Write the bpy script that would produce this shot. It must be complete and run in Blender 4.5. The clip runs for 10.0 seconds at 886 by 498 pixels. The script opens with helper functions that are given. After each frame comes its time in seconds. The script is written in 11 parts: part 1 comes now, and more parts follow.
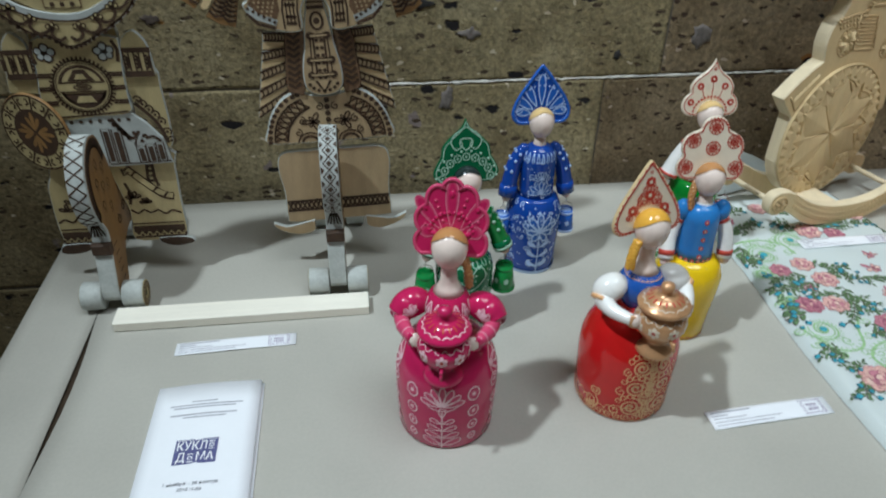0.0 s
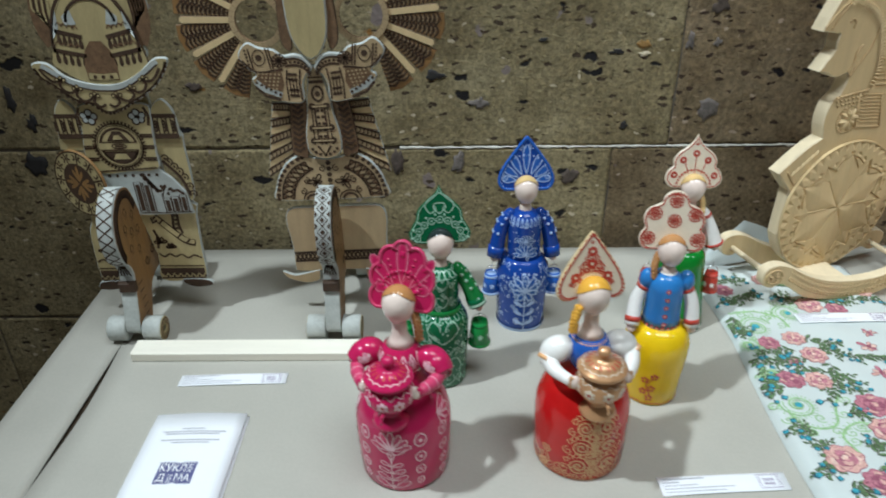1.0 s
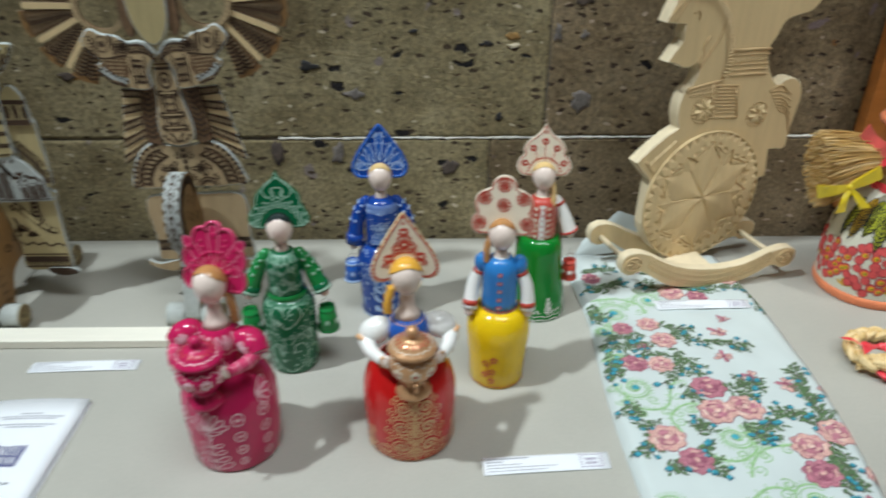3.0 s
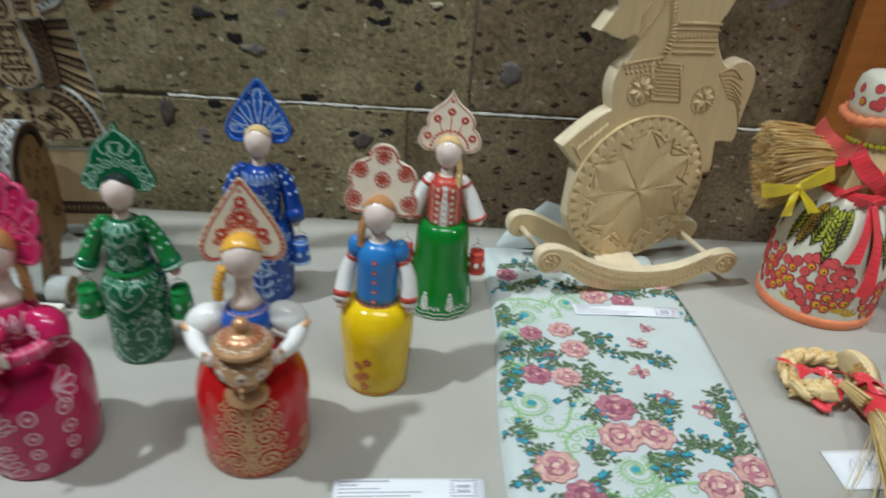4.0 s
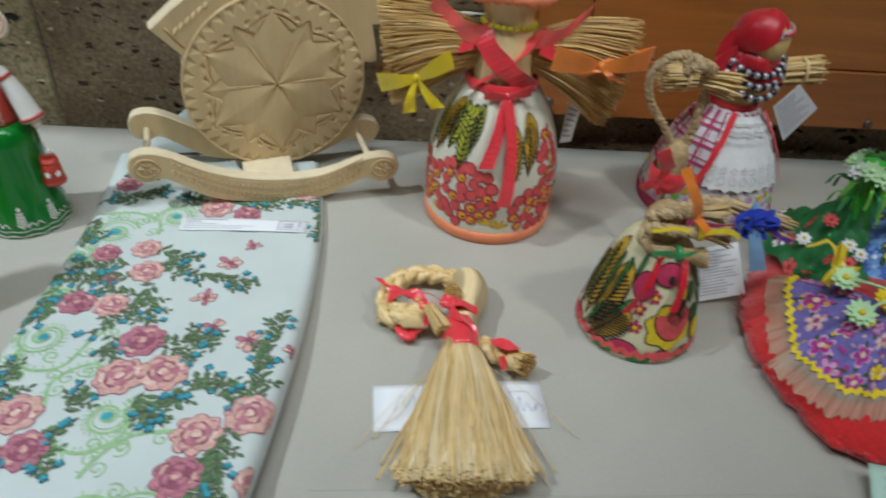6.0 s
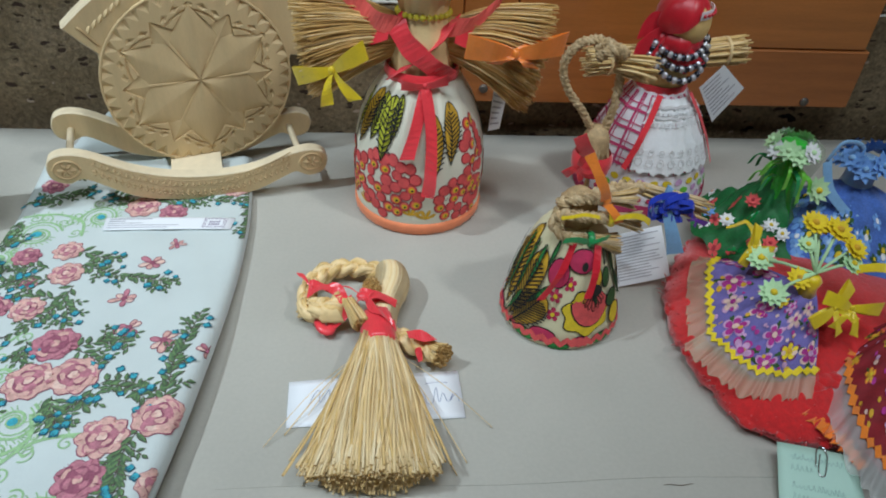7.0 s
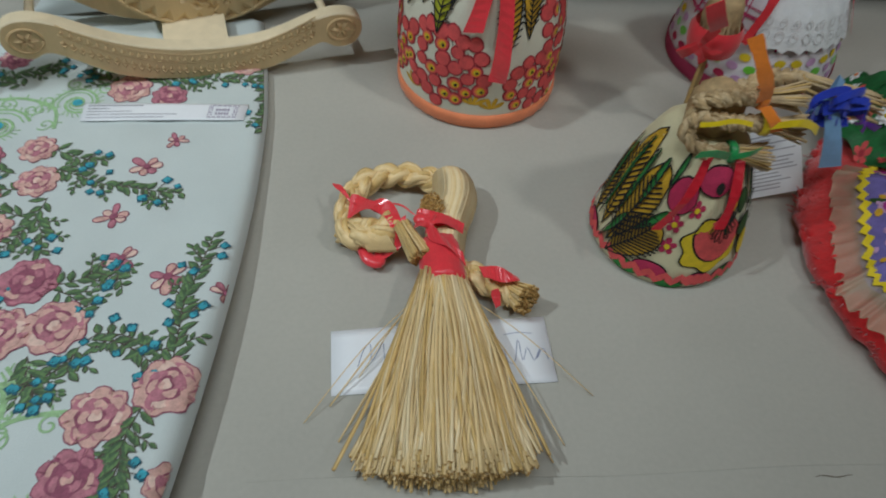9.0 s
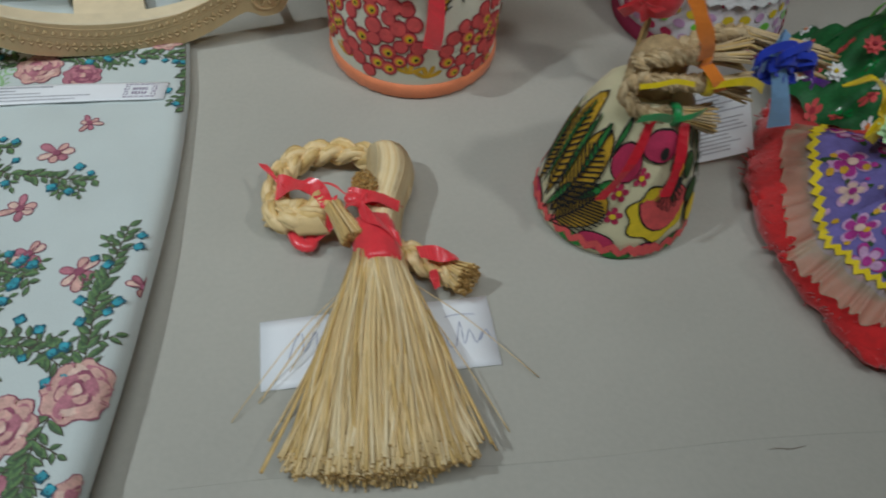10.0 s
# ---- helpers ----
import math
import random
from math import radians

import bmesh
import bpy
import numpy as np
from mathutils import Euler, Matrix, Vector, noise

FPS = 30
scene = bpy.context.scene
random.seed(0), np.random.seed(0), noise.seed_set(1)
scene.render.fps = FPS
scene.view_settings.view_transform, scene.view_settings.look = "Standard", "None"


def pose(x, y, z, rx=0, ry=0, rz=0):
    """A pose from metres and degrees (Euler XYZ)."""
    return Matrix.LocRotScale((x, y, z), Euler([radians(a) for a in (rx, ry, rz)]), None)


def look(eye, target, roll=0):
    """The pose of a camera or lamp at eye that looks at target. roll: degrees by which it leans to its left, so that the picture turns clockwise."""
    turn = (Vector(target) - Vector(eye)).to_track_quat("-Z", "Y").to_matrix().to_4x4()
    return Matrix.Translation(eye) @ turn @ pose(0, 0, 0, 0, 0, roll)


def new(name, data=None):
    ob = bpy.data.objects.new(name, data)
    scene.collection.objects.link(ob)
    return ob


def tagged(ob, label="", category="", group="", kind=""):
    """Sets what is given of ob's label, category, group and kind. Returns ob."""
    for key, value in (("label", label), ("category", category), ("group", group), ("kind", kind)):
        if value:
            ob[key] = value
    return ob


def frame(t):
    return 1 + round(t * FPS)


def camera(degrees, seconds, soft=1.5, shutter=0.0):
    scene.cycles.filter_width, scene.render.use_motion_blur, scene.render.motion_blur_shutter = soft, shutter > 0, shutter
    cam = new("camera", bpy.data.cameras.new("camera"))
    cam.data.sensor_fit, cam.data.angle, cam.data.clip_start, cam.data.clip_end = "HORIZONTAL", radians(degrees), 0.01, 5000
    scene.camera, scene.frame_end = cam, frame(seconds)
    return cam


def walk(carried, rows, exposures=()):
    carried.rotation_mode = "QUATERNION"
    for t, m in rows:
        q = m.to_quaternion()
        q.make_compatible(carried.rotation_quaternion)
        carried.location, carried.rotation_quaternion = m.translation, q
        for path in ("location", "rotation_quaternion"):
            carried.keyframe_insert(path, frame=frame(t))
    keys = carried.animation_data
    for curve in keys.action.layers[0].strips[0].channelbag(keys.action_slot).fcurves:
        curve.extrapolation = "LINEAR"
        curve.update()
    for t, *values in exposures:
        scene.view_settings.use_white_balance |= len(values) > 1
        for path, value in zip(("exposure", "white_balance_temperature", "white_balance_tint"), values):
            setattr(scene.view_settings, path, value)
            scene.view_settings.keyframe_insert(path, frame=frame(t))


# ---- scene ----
cam = camera(63.6, 10.0, 1.9, 0.7)

PATH = [
    (0, (-0.3146, -0.926, 0.5092), (0.0014, 1.3414, -1.0322), 1.0),
    (0.5, (-0.2705, -0.9398, 0.5244), (-0.1104, 1.3841, -0.9577), 0.4),
    (0.8, (-0.230, -0.962, 0.532), (-0.204, 0.755, -0.493), 0.0),
    (1, (-0.1973, -0.977, 0.5451), (-0.2249, 1.4145, -0.8321), -0.7),
    (1.5, (-0.1532, -1.0019, 0.541), (-0.2608, 1.3855, -0.8404), -0.5),
    (1.8, (-0.133, -1.016, 0.540), (-0.235, 0.725, -0.439), 0.3),
    (2, (-0.1187, -1.0184, 0.5382), (-0.2815, 1.3855, -0.8073), 0.4),
    (2.5, (-0.0883, -1.0157, 0.5341), (-0.1615, 1.3883, -0.8197), 0.3),
    (3, (-0.0428, -0.995, 0.5299), (-0.0097, 1.4048, -0.8321), 0.0),
    (3.2, (-0.0193, -0.9784, 0.5244), (0.0662, 1.4214, -0.8377), 0.8),
    (4.3, (0.1132, -0.868, 0.4554), (0.2015, 1.4849, -0.9853), 4.7),
    (4.5, (0.1601, -0.8501, 0.4526), (0.2788, 1.4587, -1.0543), 3.3),
    (5, (0.2691, -0.828, 0.4471), (0.6859, 1.351, -1.1951), 4.1),
    (5.3, (0.332, -0.817, 0.451), (0.609, 0.765, -0.741), 5.0),
    (5.5, (0.3809, -0.8101, 0.4485), (0.6817, 1.369, -1.2199), 4.6),
    (6, (0.4554, -0.8101, 0.4402), (0.6348, 1.3648, -1.2503), 4.9),
    (6.2, (0.4789, -0.8128, 0.454), (0.679, 1.3386, -1.2641), 4.9),
    (7.3, (0.5258, -0.8073, 0.4375), (0.7079, 1.3345, -1.2931), 2.8),
    (7.5, (0.5299, -0.8059, 0.4292), (0.6748, 1.3331, -1.3082), 2.4),
    (8, (0.5134, -0.7852, 0.4085), (0.73, 1.2061, -1.4904), 4.8),
    (8.2, (0.507, -0.768, 0.401), (0.699, 0.643, -1.003), 6.1),
    (8.5, (0.5037, -0.73, 0.3905), (0.7135, 1.1385, -1.6298), 4.6),
    (9, (0.4789, -0.6721, 0.3823), (0.6748, 1.0723, -1.7485), 4.8),
    (9.5, (0.483, -0.6417, 0.3657), (0.7452, 0.9895, -1.8437), 5.5),
    (10, (0.5037, -0.6541, 0.3657), (0.8032, 0.9977, -1.8244), 5.4),
]
EXPOSURES = [(0, -0.53, 6250, 10), (1, -0.27, 6350, 10), (2, -0.11, 6500, 10), (3, -0.29, 6500, 10), (4.5, -0.59, 6350, 10), (5.5, -0.72, 6400, 10), (6.5, -0.52, 6250, 10), (7.5, -0.53, 6000, 10), (8, -0.78, 6000, 10), (8.5, -0.98, 6250, 10), (9, -1.11, 6400, 10), (10, -1.14, 6400, 10)]
walk(cam, [(t, look(eye, target, roll)) for t, eye, target, roll in PATH], EXPOSURES)

# ---- light: two ceiling spotlights, an added fill panel and the soft light of a hall ----
world = bpy.data.worlds.new("hall")
world.use_nodes = True
world.node_tree.nodes["Background"].inputs[0].default_value = (0.9, 0.95, 1.0, 1)
world.node_tree.nodes["Background"].inputs[1].default_value = 0.08
scene.world = world


def spot(name, eye, target, watts, size, colour, radius, blend=0.6):
    lamp = bpy.data.lights.new(name, "SPOT")
    lamp.energy, lamp.spot_size, lamp.spot_blend = watts, radians(size), blend
    lamp.color, lamp.shadow_soft_size = colour, radius
    ob = new(name, lamp)
    ob.matrix_world = look(eye, target)
    return ob


def panel_light(name, eye, target, watts, sx, sy, colour):
    lamp = bpy.data.lights.new(name, "AREA")
    lamp.shape, lamp.size, lamp.size_y, lamp.energy, lamp.color = "RECTANGLE", sx, sy, watts, colour
    ob = new(name, lamp)
    ob.matrix_world = look(eye, target)
    return ob


spot("spotlight_key", (-1.62, -0.84, 2.95), (-0.05, -0.37, 0), 424, 30, (0.885, 1.0, 1.04), 0.07, 1.0)
spot("spotlight_side", (2.4, -1.5, 2.95), (0.52, -0.04, 0.15), 252, 20, (0.98, 1.0, 0.97), 0.16, 1.0)
# unseen overhead area lamp, added as soft fill to lift the shadows
panel_light("fill_panel", (0.4, -1.1, 2.95), (0.4, -1.1, 0), 58, 1.6, 1.0, (0.90, 1.0, 1.04))


# ---- materials ----
def shade(name, colour, rough=0.6, vary=0.12, scale=60.0, bump=0.1, fine=500.0, metal=0.0, coat=0.0, stretch=(1, 1, 1), tint=None, sheen=0.0, trans=0.0, spec=0.5):
    """A surface with its colour varied at two scales and a fine relief."""
    m = bpy.data.materials.new(name)
    m.use_nodes = True
    n, link = m.node_tree.nodes, m.node_tree.links
    b = n["Principled BSDF"]
    tc, mp = n.new("ShaderNodeTexCoord"), n.new("ShaderNodeMapping")
    mp.inputs["Scale"].default_value = stretch
    link.new(tc.outputs["Object"], mp.inputs[0])
    big, small = n.new("ShaderNodeTexNoise"), n.new("ShaderNodeTexNoise")
    big.inputs["Scale"].default_value, big.inputs["Detail"].default_value = scale, 4
    small.inputs["Scale"].default_value, small.inputs["Detail"].default_value = fine, 2
    for t in (big, small):
        link.new(mp.outputs[0], t.inputs["Vector"])
    ramp = n.new("ShaderNodeValToRGB")
    lo = tint or tuple(c * (1 - vary) for c in colour)
    hi = tuple(min(1, c * (1 + vary)) for c in colour)
    ramp.color_ramp.elements[0].color, ramp.color_ramp.elements[1].color = (*lo, 1), (*hi, 1)
    ramp.color_ramp.elements[0].position, ramp.color_ramp.elements[1].position = 0.3, 0.7
    mix = n.new("ShaderNodeMath")
    mix.operation = "MULTIPLY_ADD"
    mix.inputs[1].default_value = 0.35
    link.new(small.outputs[0], mix.inputs[0])
    half = n.new("ShaderNodeMath")
    half.operation = "MULTIPLY"
    half.inputs[1].default_value = 0.65
    link.new(big.outputs[0], half.inputs[0])
    link.new(half.outputs[0], mix.inputs[2])
    link.new(mix.outputs[0], ramp.inputs[0])
    link.new(ramp.outputs[0], b.inputs["Base Color"])
    rr = n.new("ShaderNodeMapRange")
    rr.inputs[3].default_value, rr.inputs[4].default_value = max(0.03, rough - 0.06), min(1, rough + 0.06)
    link.new(big.outputs[0], rr.inputs[0])
    link.new(rr.outputs[0], b.inputs["Roughness"])
    b.inputs["Metallic"].default_value, b.inputs["Coat Weight"].default_value = metal, coat
    b.inputs["Coat Roughness"].default_value, b.inputs["Sheen Weight"].default_value = 0.06, sheen
    b.inputs["Specular IOR Level"].default_value = spec
    b.inputs["Transmission Weight"].default_value = trans
    if bump:
        bp = n.new("ShaderNodeBump")
        bp.inputs["Strength"].default_value, bp.inputs["Distance"].default_value = bump, 0.002
        link.new(mix.outputs[0], bp.inputs["Height"])
        link.new(bp.outputs[0], b.inputs["Normal"])
    return m


def paint(name, colour, rough=0.16, coat=0.6, vary=0.06):
    return shade(name, colour, rough, vary, 90, 0.02, 400, coat=coat * 0.4, spec=0.38)


def tuff_material():
    """Brown volcanic tuff: warm patches, dark clasts and pits, pale specks, pitted relief."""
    m = bpy.data.materials.new("tuff")
    m.use_nodes = True
    n, link = m.node_tree.nodes, m.node_tree.links
    b = n["Principled BSDF"]
    b.inputs["Roughness"].default_value = 0.9
    b.inputs["Specular IOR Level"].default_value = 0.2
    tc = n.new("ShaderNodeTexCoord")
    info = n.new("ShaderNodeObjectInfo")
    shift = n.new("ShaderNodeVectorMath")
    shift.operation = "MULTIPLY_ADD"
    rnd = n.new("ShaderNodeCombineXYZ")
    for i in range(3):
        link.new(info.outputs["Random"], rnd.inputs[i])
    shift.inputs[1].default_value = (7, 3, 5)
    link.new(rnd.outputs[0], shift.inputs[0])
    link.new(tc.outputs["Object"], shift.inputs[2])
    vec = shift.outputs[0]

    def noise_tex(scale, detail, rough=0.5):
        t = n.new("ShaderNodeTexNoise")
        t.inputs["Scale"].default_value, t.inputs["Detail"].default_value, t.inputs["Roughness"].default_value = scale, detail, rough
        link.new(vec, t.inputs["Vector"])
        return t.outputs[0]

    def ramp(src, stops):
        r = n.new("ShaderNodeValToRGB")
        e = r.color_ramp.elements
        while len(e) < len(stops):
            e.new(0.5)
        for el, (pos, col) in zip(e, stops):
            el.position, el.color = pos, (*col, 1) if len(col) == 3 else col
        link.new(src, r.inputs[0])
        return r.outputs[0]

    def blend(fac, a, c):
        x = n.new("ShaderNodeMix")
        x.data_type = "RGBA"
        link.new(fac, x.inputs[0])
        link.new(a, x.inputs[6])
        x.inputs[7].default_value = (*c, 1)
        return x.outputs[2]

    def clasts(scale, sx, sz, thresh, amount):
        """Islands of a stretched cell pattern: only some of the cells carry a clast."""
        mp = n.new("ShaderNodeMapping")
        mp.inputs["Scale"].default_value = (sx, 1, sz)
        warp = n.new("ShaderNodeTexNoise")
        warp.inputs["Scale"].default_value, warp.inputs["Detail"].default_value = scale * 1.3, 3
        link.new(vec, warp.inputs["Vector"])
        off = n.new("ShaderNodeVectorMath")
        off.operation = "MULTIPLY_ADD"
        off.inputs[1].default_value = (0.9 / scale, 0.9 / scale, 0.9 / scale)
        link.new(warp.outputs["Color"], off.inputs[0])
        link.new(vec, off.inputs[2])
        link.new(off.outputs[0], mp.inputs[0])
        v = n.new("ShaderNodeTexVoronoi")
        v.inputs["Scale"].default_value = scale
        link.new(mp.outputs[0], v.inputs["Vector"])
        size = n.new("ShaderNodeSeparateColor")
        link.new(v.outputs["Color"], size.inputs[0])
        lim = n.new("ShaderNodeMapRange")
        lim.inputs[1].default_value, lim.inputs[2].default_value = 1 - amount, 1
        lim.inputs[3].default_value, lim.inputs[4].default_value = 0, thresh
        link.new(size.outputs[0], lim.inputs[0])
        less = n.new("ShaderNodeMath")
        less.operation = "SUBTRACT"
        link.new(lim.outputs[0], less.inputs[0])
        link.new(v.outputs["Distance"], less.inputs[1])
        soft = n.new("ShaderNodeMapRange")
        soft.inputs[1].default_value, soft.inputs[2].default_value = 0.0, 0.06
        link.new(less.outputs[0], soft.inputs[0])
        return soft.outputs[0]

    base = ramp(noise_tex(9, 5, 0.6), [(0.3, (0.190, 0.150, 0.078)), (0.5, (0.305, 0.256, 0.142)), (0.7, (0.415, 0.358, 0.213))])
    grain = ramp(noise_tex(170, 4, 0.7), [(0.3, (0.45, 0.45, 0.45)), (0.5, (0.95, 0.95, 0.95)), (0.72, (1.55, 1.5, 1.42))])
    mul = n.new("ShaderNodeMix")
    mul.data_type, mul.blend_type = "RGBA", "MULTIPLY"
    mul.inputs[0].default_value = 0.85
    link.new(base, mul.inputs[6])
    link.new(grain, mul.inputs[7])
    col = mul.outputs[2]
    dark = clasts(30, 0.75, 1.45, 0.34, 0.26)
    dark2 = clasts(85, 0.65, 1.6, 0.44, 0.62)
    pale = clasts(75, 0.75, 1.4, 0.34, 0.22)
    lilac = clasts(24, 1.2, 0.9, 0.34, 0.16)
    rust = clasts(21, 0.8, 1.3, 0.28, 0.10)
    col = blend(lilac, col, (0.27, 0.225, 0.205))
    col = blend(rust, col, (0.33, 0.17, 0.05))
    col = blend(pale, col, (0.62, 0.54, 0.38))
    col = blend(dark2, col, (0.085, 0.062, 0.040))
    col = blend(dark, col, (0.022, 0.02, 0.02))
    tone = n.new("ShaderNodeMix")
    tone.data_type, tone.blend_type = "RGBA", "MULTIPLY"
    tone.inputs[0].default_value = 1.0
    link.new(col, tone.inputs[6])
    link.new(info.outputs["Color"], tone.inputs[7])
    link.new(tone.outputs[2], b.inputs["Base Color"])
    hgt = n.new("ShaderNodeMath")
    hgt.operation = "SUBTRACT"
    link.new(noise_tex(120, 6, 0.7), hgt.inputs[0])
    pit = n.new("ShaderNodeMath")
    pit.operation = "MAXIMUM"
    link.new(dark, pit.inputs[0])
    link.new(dark2, pit.inputs[1])
    link.new(pit.outputs[0], hgt.inputs[1])
    bp = n.new("ShaderNodeBump")
    bp.inputs["Strength"].default_value, bp.inputs["Distance"].default_value = 0.8, 0.004
    link.new(hgt.outputs[0], bp.inputs["Height"])
    link.new(bp.outputs[0], b.inputs["Normal"])
    return m


TUFF = tuff_material()
MORTAR = shade("mortar", (0.70, 0.68, 0.62), 0.9, 0.3, 40, 0.6, 300)
# dark backing colour stands in for the shade inside the open joints
JOINT_DARK = shade("dark_open_joint", (0.13, 0.11, 0.085), 0.9, 0.3, 40, 0.6, 300)
KRAFT = shade("kraft_paper", (0.432, 0.418, 0.370), 0.6, 0.07, 9, 0.11, 300, spec=0.35)
BOARD = shade("table_board", (0.10, 0.07, 0.045), 0.6, 0.25, 20, 0.2, 200, stretch=(1, 8, 1))
PLASTER = shade("hall_plaster", (0.42, 0.38, 0.33), 0.9, 0.1, 3, 0.2, 80)
STONE_FLOOR = shade("stone_floor", (0.16, 0.14, 0.12), 0.5, 0.2, 5, 0.1, 80)
PAPER = shade("white_paper", (0.86, 0.88, 0.92), 0.5, 0.02, 30, 0.02, 300)
INK = shade("grey_ink", (0.42, 0.42, 0.47), 0.6, 0.2, 200, 0)
INK_DARK = shade("dark_ink", (0.05, 0.05, 0.09), 0.6, 0.2, 200, 0)
INK_VIOLET = shade("grey_violet_print", (0.34, 0.29, 0.40), 0.6, 0.1, 200, 0)
MINT = shade("mint_note_paper", (0.48, 0.70, 0.60), 0.6, 0.03, 30, 0.02, 300)
STEEL = shade("steel_wire", (0.6, 0.6, 0.62), 0.25, 0.1, 80, 0, metal=1.0)
# paler copy of the linden: lamplight on the sawn edges put into colour
LINDEN_LIT = shade("lit_pale_linden", (0.76, 0.64, 0.44), 0.55, 0.1, 14, 0.1, 240, stretch=(6, 6, 0.7), spec=0.3)
LINDEN = shade("linden_wood", (0.68, 0.515, 0.285), 0.55, 0.1, 14, 0.12, 240, stretch=(6, 6, 0.7), spec=0.3)
# darker copy of the linden: shade in the carved cuts put into colour
LINDEN_SHADED = shade("linden_wood_shaded_cut", (0.57, 0.405, 0.215), 0.6, 0.12, 30, 0.2, 300, spec=0.3)
PINE = shade("pale_pine", (0.87, 0.83, 0.72), 0.5, 0.08, 12, 0.08, 220, stretch=(0.6, 8, 8), spec=0.3)
BIRCH = shade("toned_birch_ply", (0.45, 0.365, 0.185), 0.5, 0.18, 16, 0.1, 240, stretch=(5, 5, 0.8))
BIRCH_WARM = shade("rosy_birch_ply", (0.44, 0.32, 0.18), 0.5, 0.18, 16, 0.1, 240, stretch=(5, 5, 0.8))
BIRCH_BROWN = shade("brown_toned_ply", (0.27, 0.145, 0.052), 0.45, 0.25, 22, 0.1, 240, stretch=(5, 5, 0.8))
BIRCH_EDGE = shade("grey_washed_edge", (0.43, 0.455, 0.43), 0.6, 0.2, 60, 0.15, 300)
BURNT = shade("burnt_drawing", (0.055, 0.028, 0.014), 0.7, 0.4, 150, 0.2, 500)
BURNT_SOFT = shade("light_burnt_drawing", (0.16, 0.09, 0.045), 0.7, 0.4, 150, 0.2, 500)
BLUEWASH = shade("pale_blue_wash", (0.44, 0.47, 0.45), 0.6, 0.15, 60, 0.1, 400)
ORANGE_WOOD = shade("orange_varnished_wood", (0.45, 0.160, 0.036), 0.32, 0.22, 9, 0.05, 200, stretch=(0.7, 6, 9), coat=0.25)
BOLT = shade("dull_bolt_steel", (0.16, 0.14, 0.12), 0.5, 0.2, 80, 0.1, 300, metal=0.7)
ORANGE_DARK = shade("brown_varnished_wood", (0.39, 0.130, 0.030), 0.35, 0.22, 9, 0.05, 200, stretch=(0.7, 6, 9), coat=0.25)
STRAW = shade("straw", (0.70, 0.48, 0.19), 0.5, 0.18, 60, 0.05, 700)
STRAW_PALE = shade("pale_straw", (0.82, 0.61, 0.31), 0.42, 0.1, 60, 0.04, 700)
STRAW_WHITE = shade("bleached_straw", (0.88, 0.71, 0.43), 0.4, 0.1, 60, 0.04, 700)
STRAW_CUT = shade("cut_straw_ends", (0.42, 0.24, 0.07), 0.8, 0.4, 300, 0.3, 900)
STRAW_GOLD = shade("golden_straw", (0.60, 0.36, 0.11), 0.5, 0.2, 60, 0.05, 700)
STRAW_HONEY = shade("honey_straw", (0.70, 0.45, 0.16), 0.45, 0.15, 60, 0.05, 700)
JUTE_PALE = shade("pale_braided_jute", (0.60, 0.45, 0.26), 0.7, 0.25, 160, 0.4, 800)
JUTE = shade("braided_jute", (0.47, 0.33, 0.17), 0.75, 0.35, 160, 0.4, 800)
SKIN = paint("ivory_lacquer", (0.86, 0.71, 0.63), 0.2)
HAIR_GOLD = paint("gold_hair_lacquer", (0.80, 0.42, 0.06), 0.18)
HAIR_FAIR = paint("fair_hair_lacquer", (0.72, 0.50, 0.22), 0.18)
HAIR_BROWN = paint("copper_hair_lacquer", (0.50, 0.24, 0.09), 0.18)
HAIR_BLACK = paint("black_lacquer", (0.02, 0.03, 0.03), 0.14)
PINK = paint("crimson_lacquer", (0.53, 0.016, 0.098), 0.16, 0.35)
PINK_LINE = paint("pale_pink_paint", (0.86, 0.56, 0.62), 0.3, 0.3)
RED = paint("scarlet_lacquer", (0.58, 0.012, 0.012), 0.14)
RED_LINE = paint("red_ornament_paint", (0.52, 0.06, 0.04), 0.35, 0.2)
GOLD = shade("old_gold_paint", (0.62, 0.34, 0.17), 0.3, 0.12, 90, 0.03, 400, metal=0.35, coat=0.3)
GOLD_LINE = paint("gold_ornament_paint", (0.76, 0.42, 0.20), 0.3, 0.3)
GREEN = paint("emerald_lacquer", (0.004, 0.12, 0.045), 0.13)
GREEN_MID = paint("leaf_green_lacquer", (0.01, 0.22, 0.05), 0.14)
GREEN_LINE = paint("mint_ornament_paint", (0.36, 0.60, 0.46), 0.3, 0.3)
BLUE = paint("cobalt_lacquer", (0.008, 0.055, 0.31), 0.14, 0.45)
BLUE_MID = paint("cornflower_paint", (0.020, 0.105, 0.44), 0.18)
BLUE_LINE = paint("pale_blue_ornament_paint", (0.42, 0.58, 0.86), 0.3, 0.3)
VEST = paint("sky_blue_lacquer", (0.03, 0.21, 0.56), 0.2)
YELLOW = paint("yellow_lacquer", (0.82, 0.54, 0.008), 0.16)
WHITE = paint("white_lacquer", (0.86, 0.85, 0.82), 0.2)
CREAM = paint("cream_board_paint", (0.76, 0.66, 0.52), 0.35, 0.2)
LAWN = paint("bright_green_lacquer", (0.005, 0.19, 0.022), 0.11)


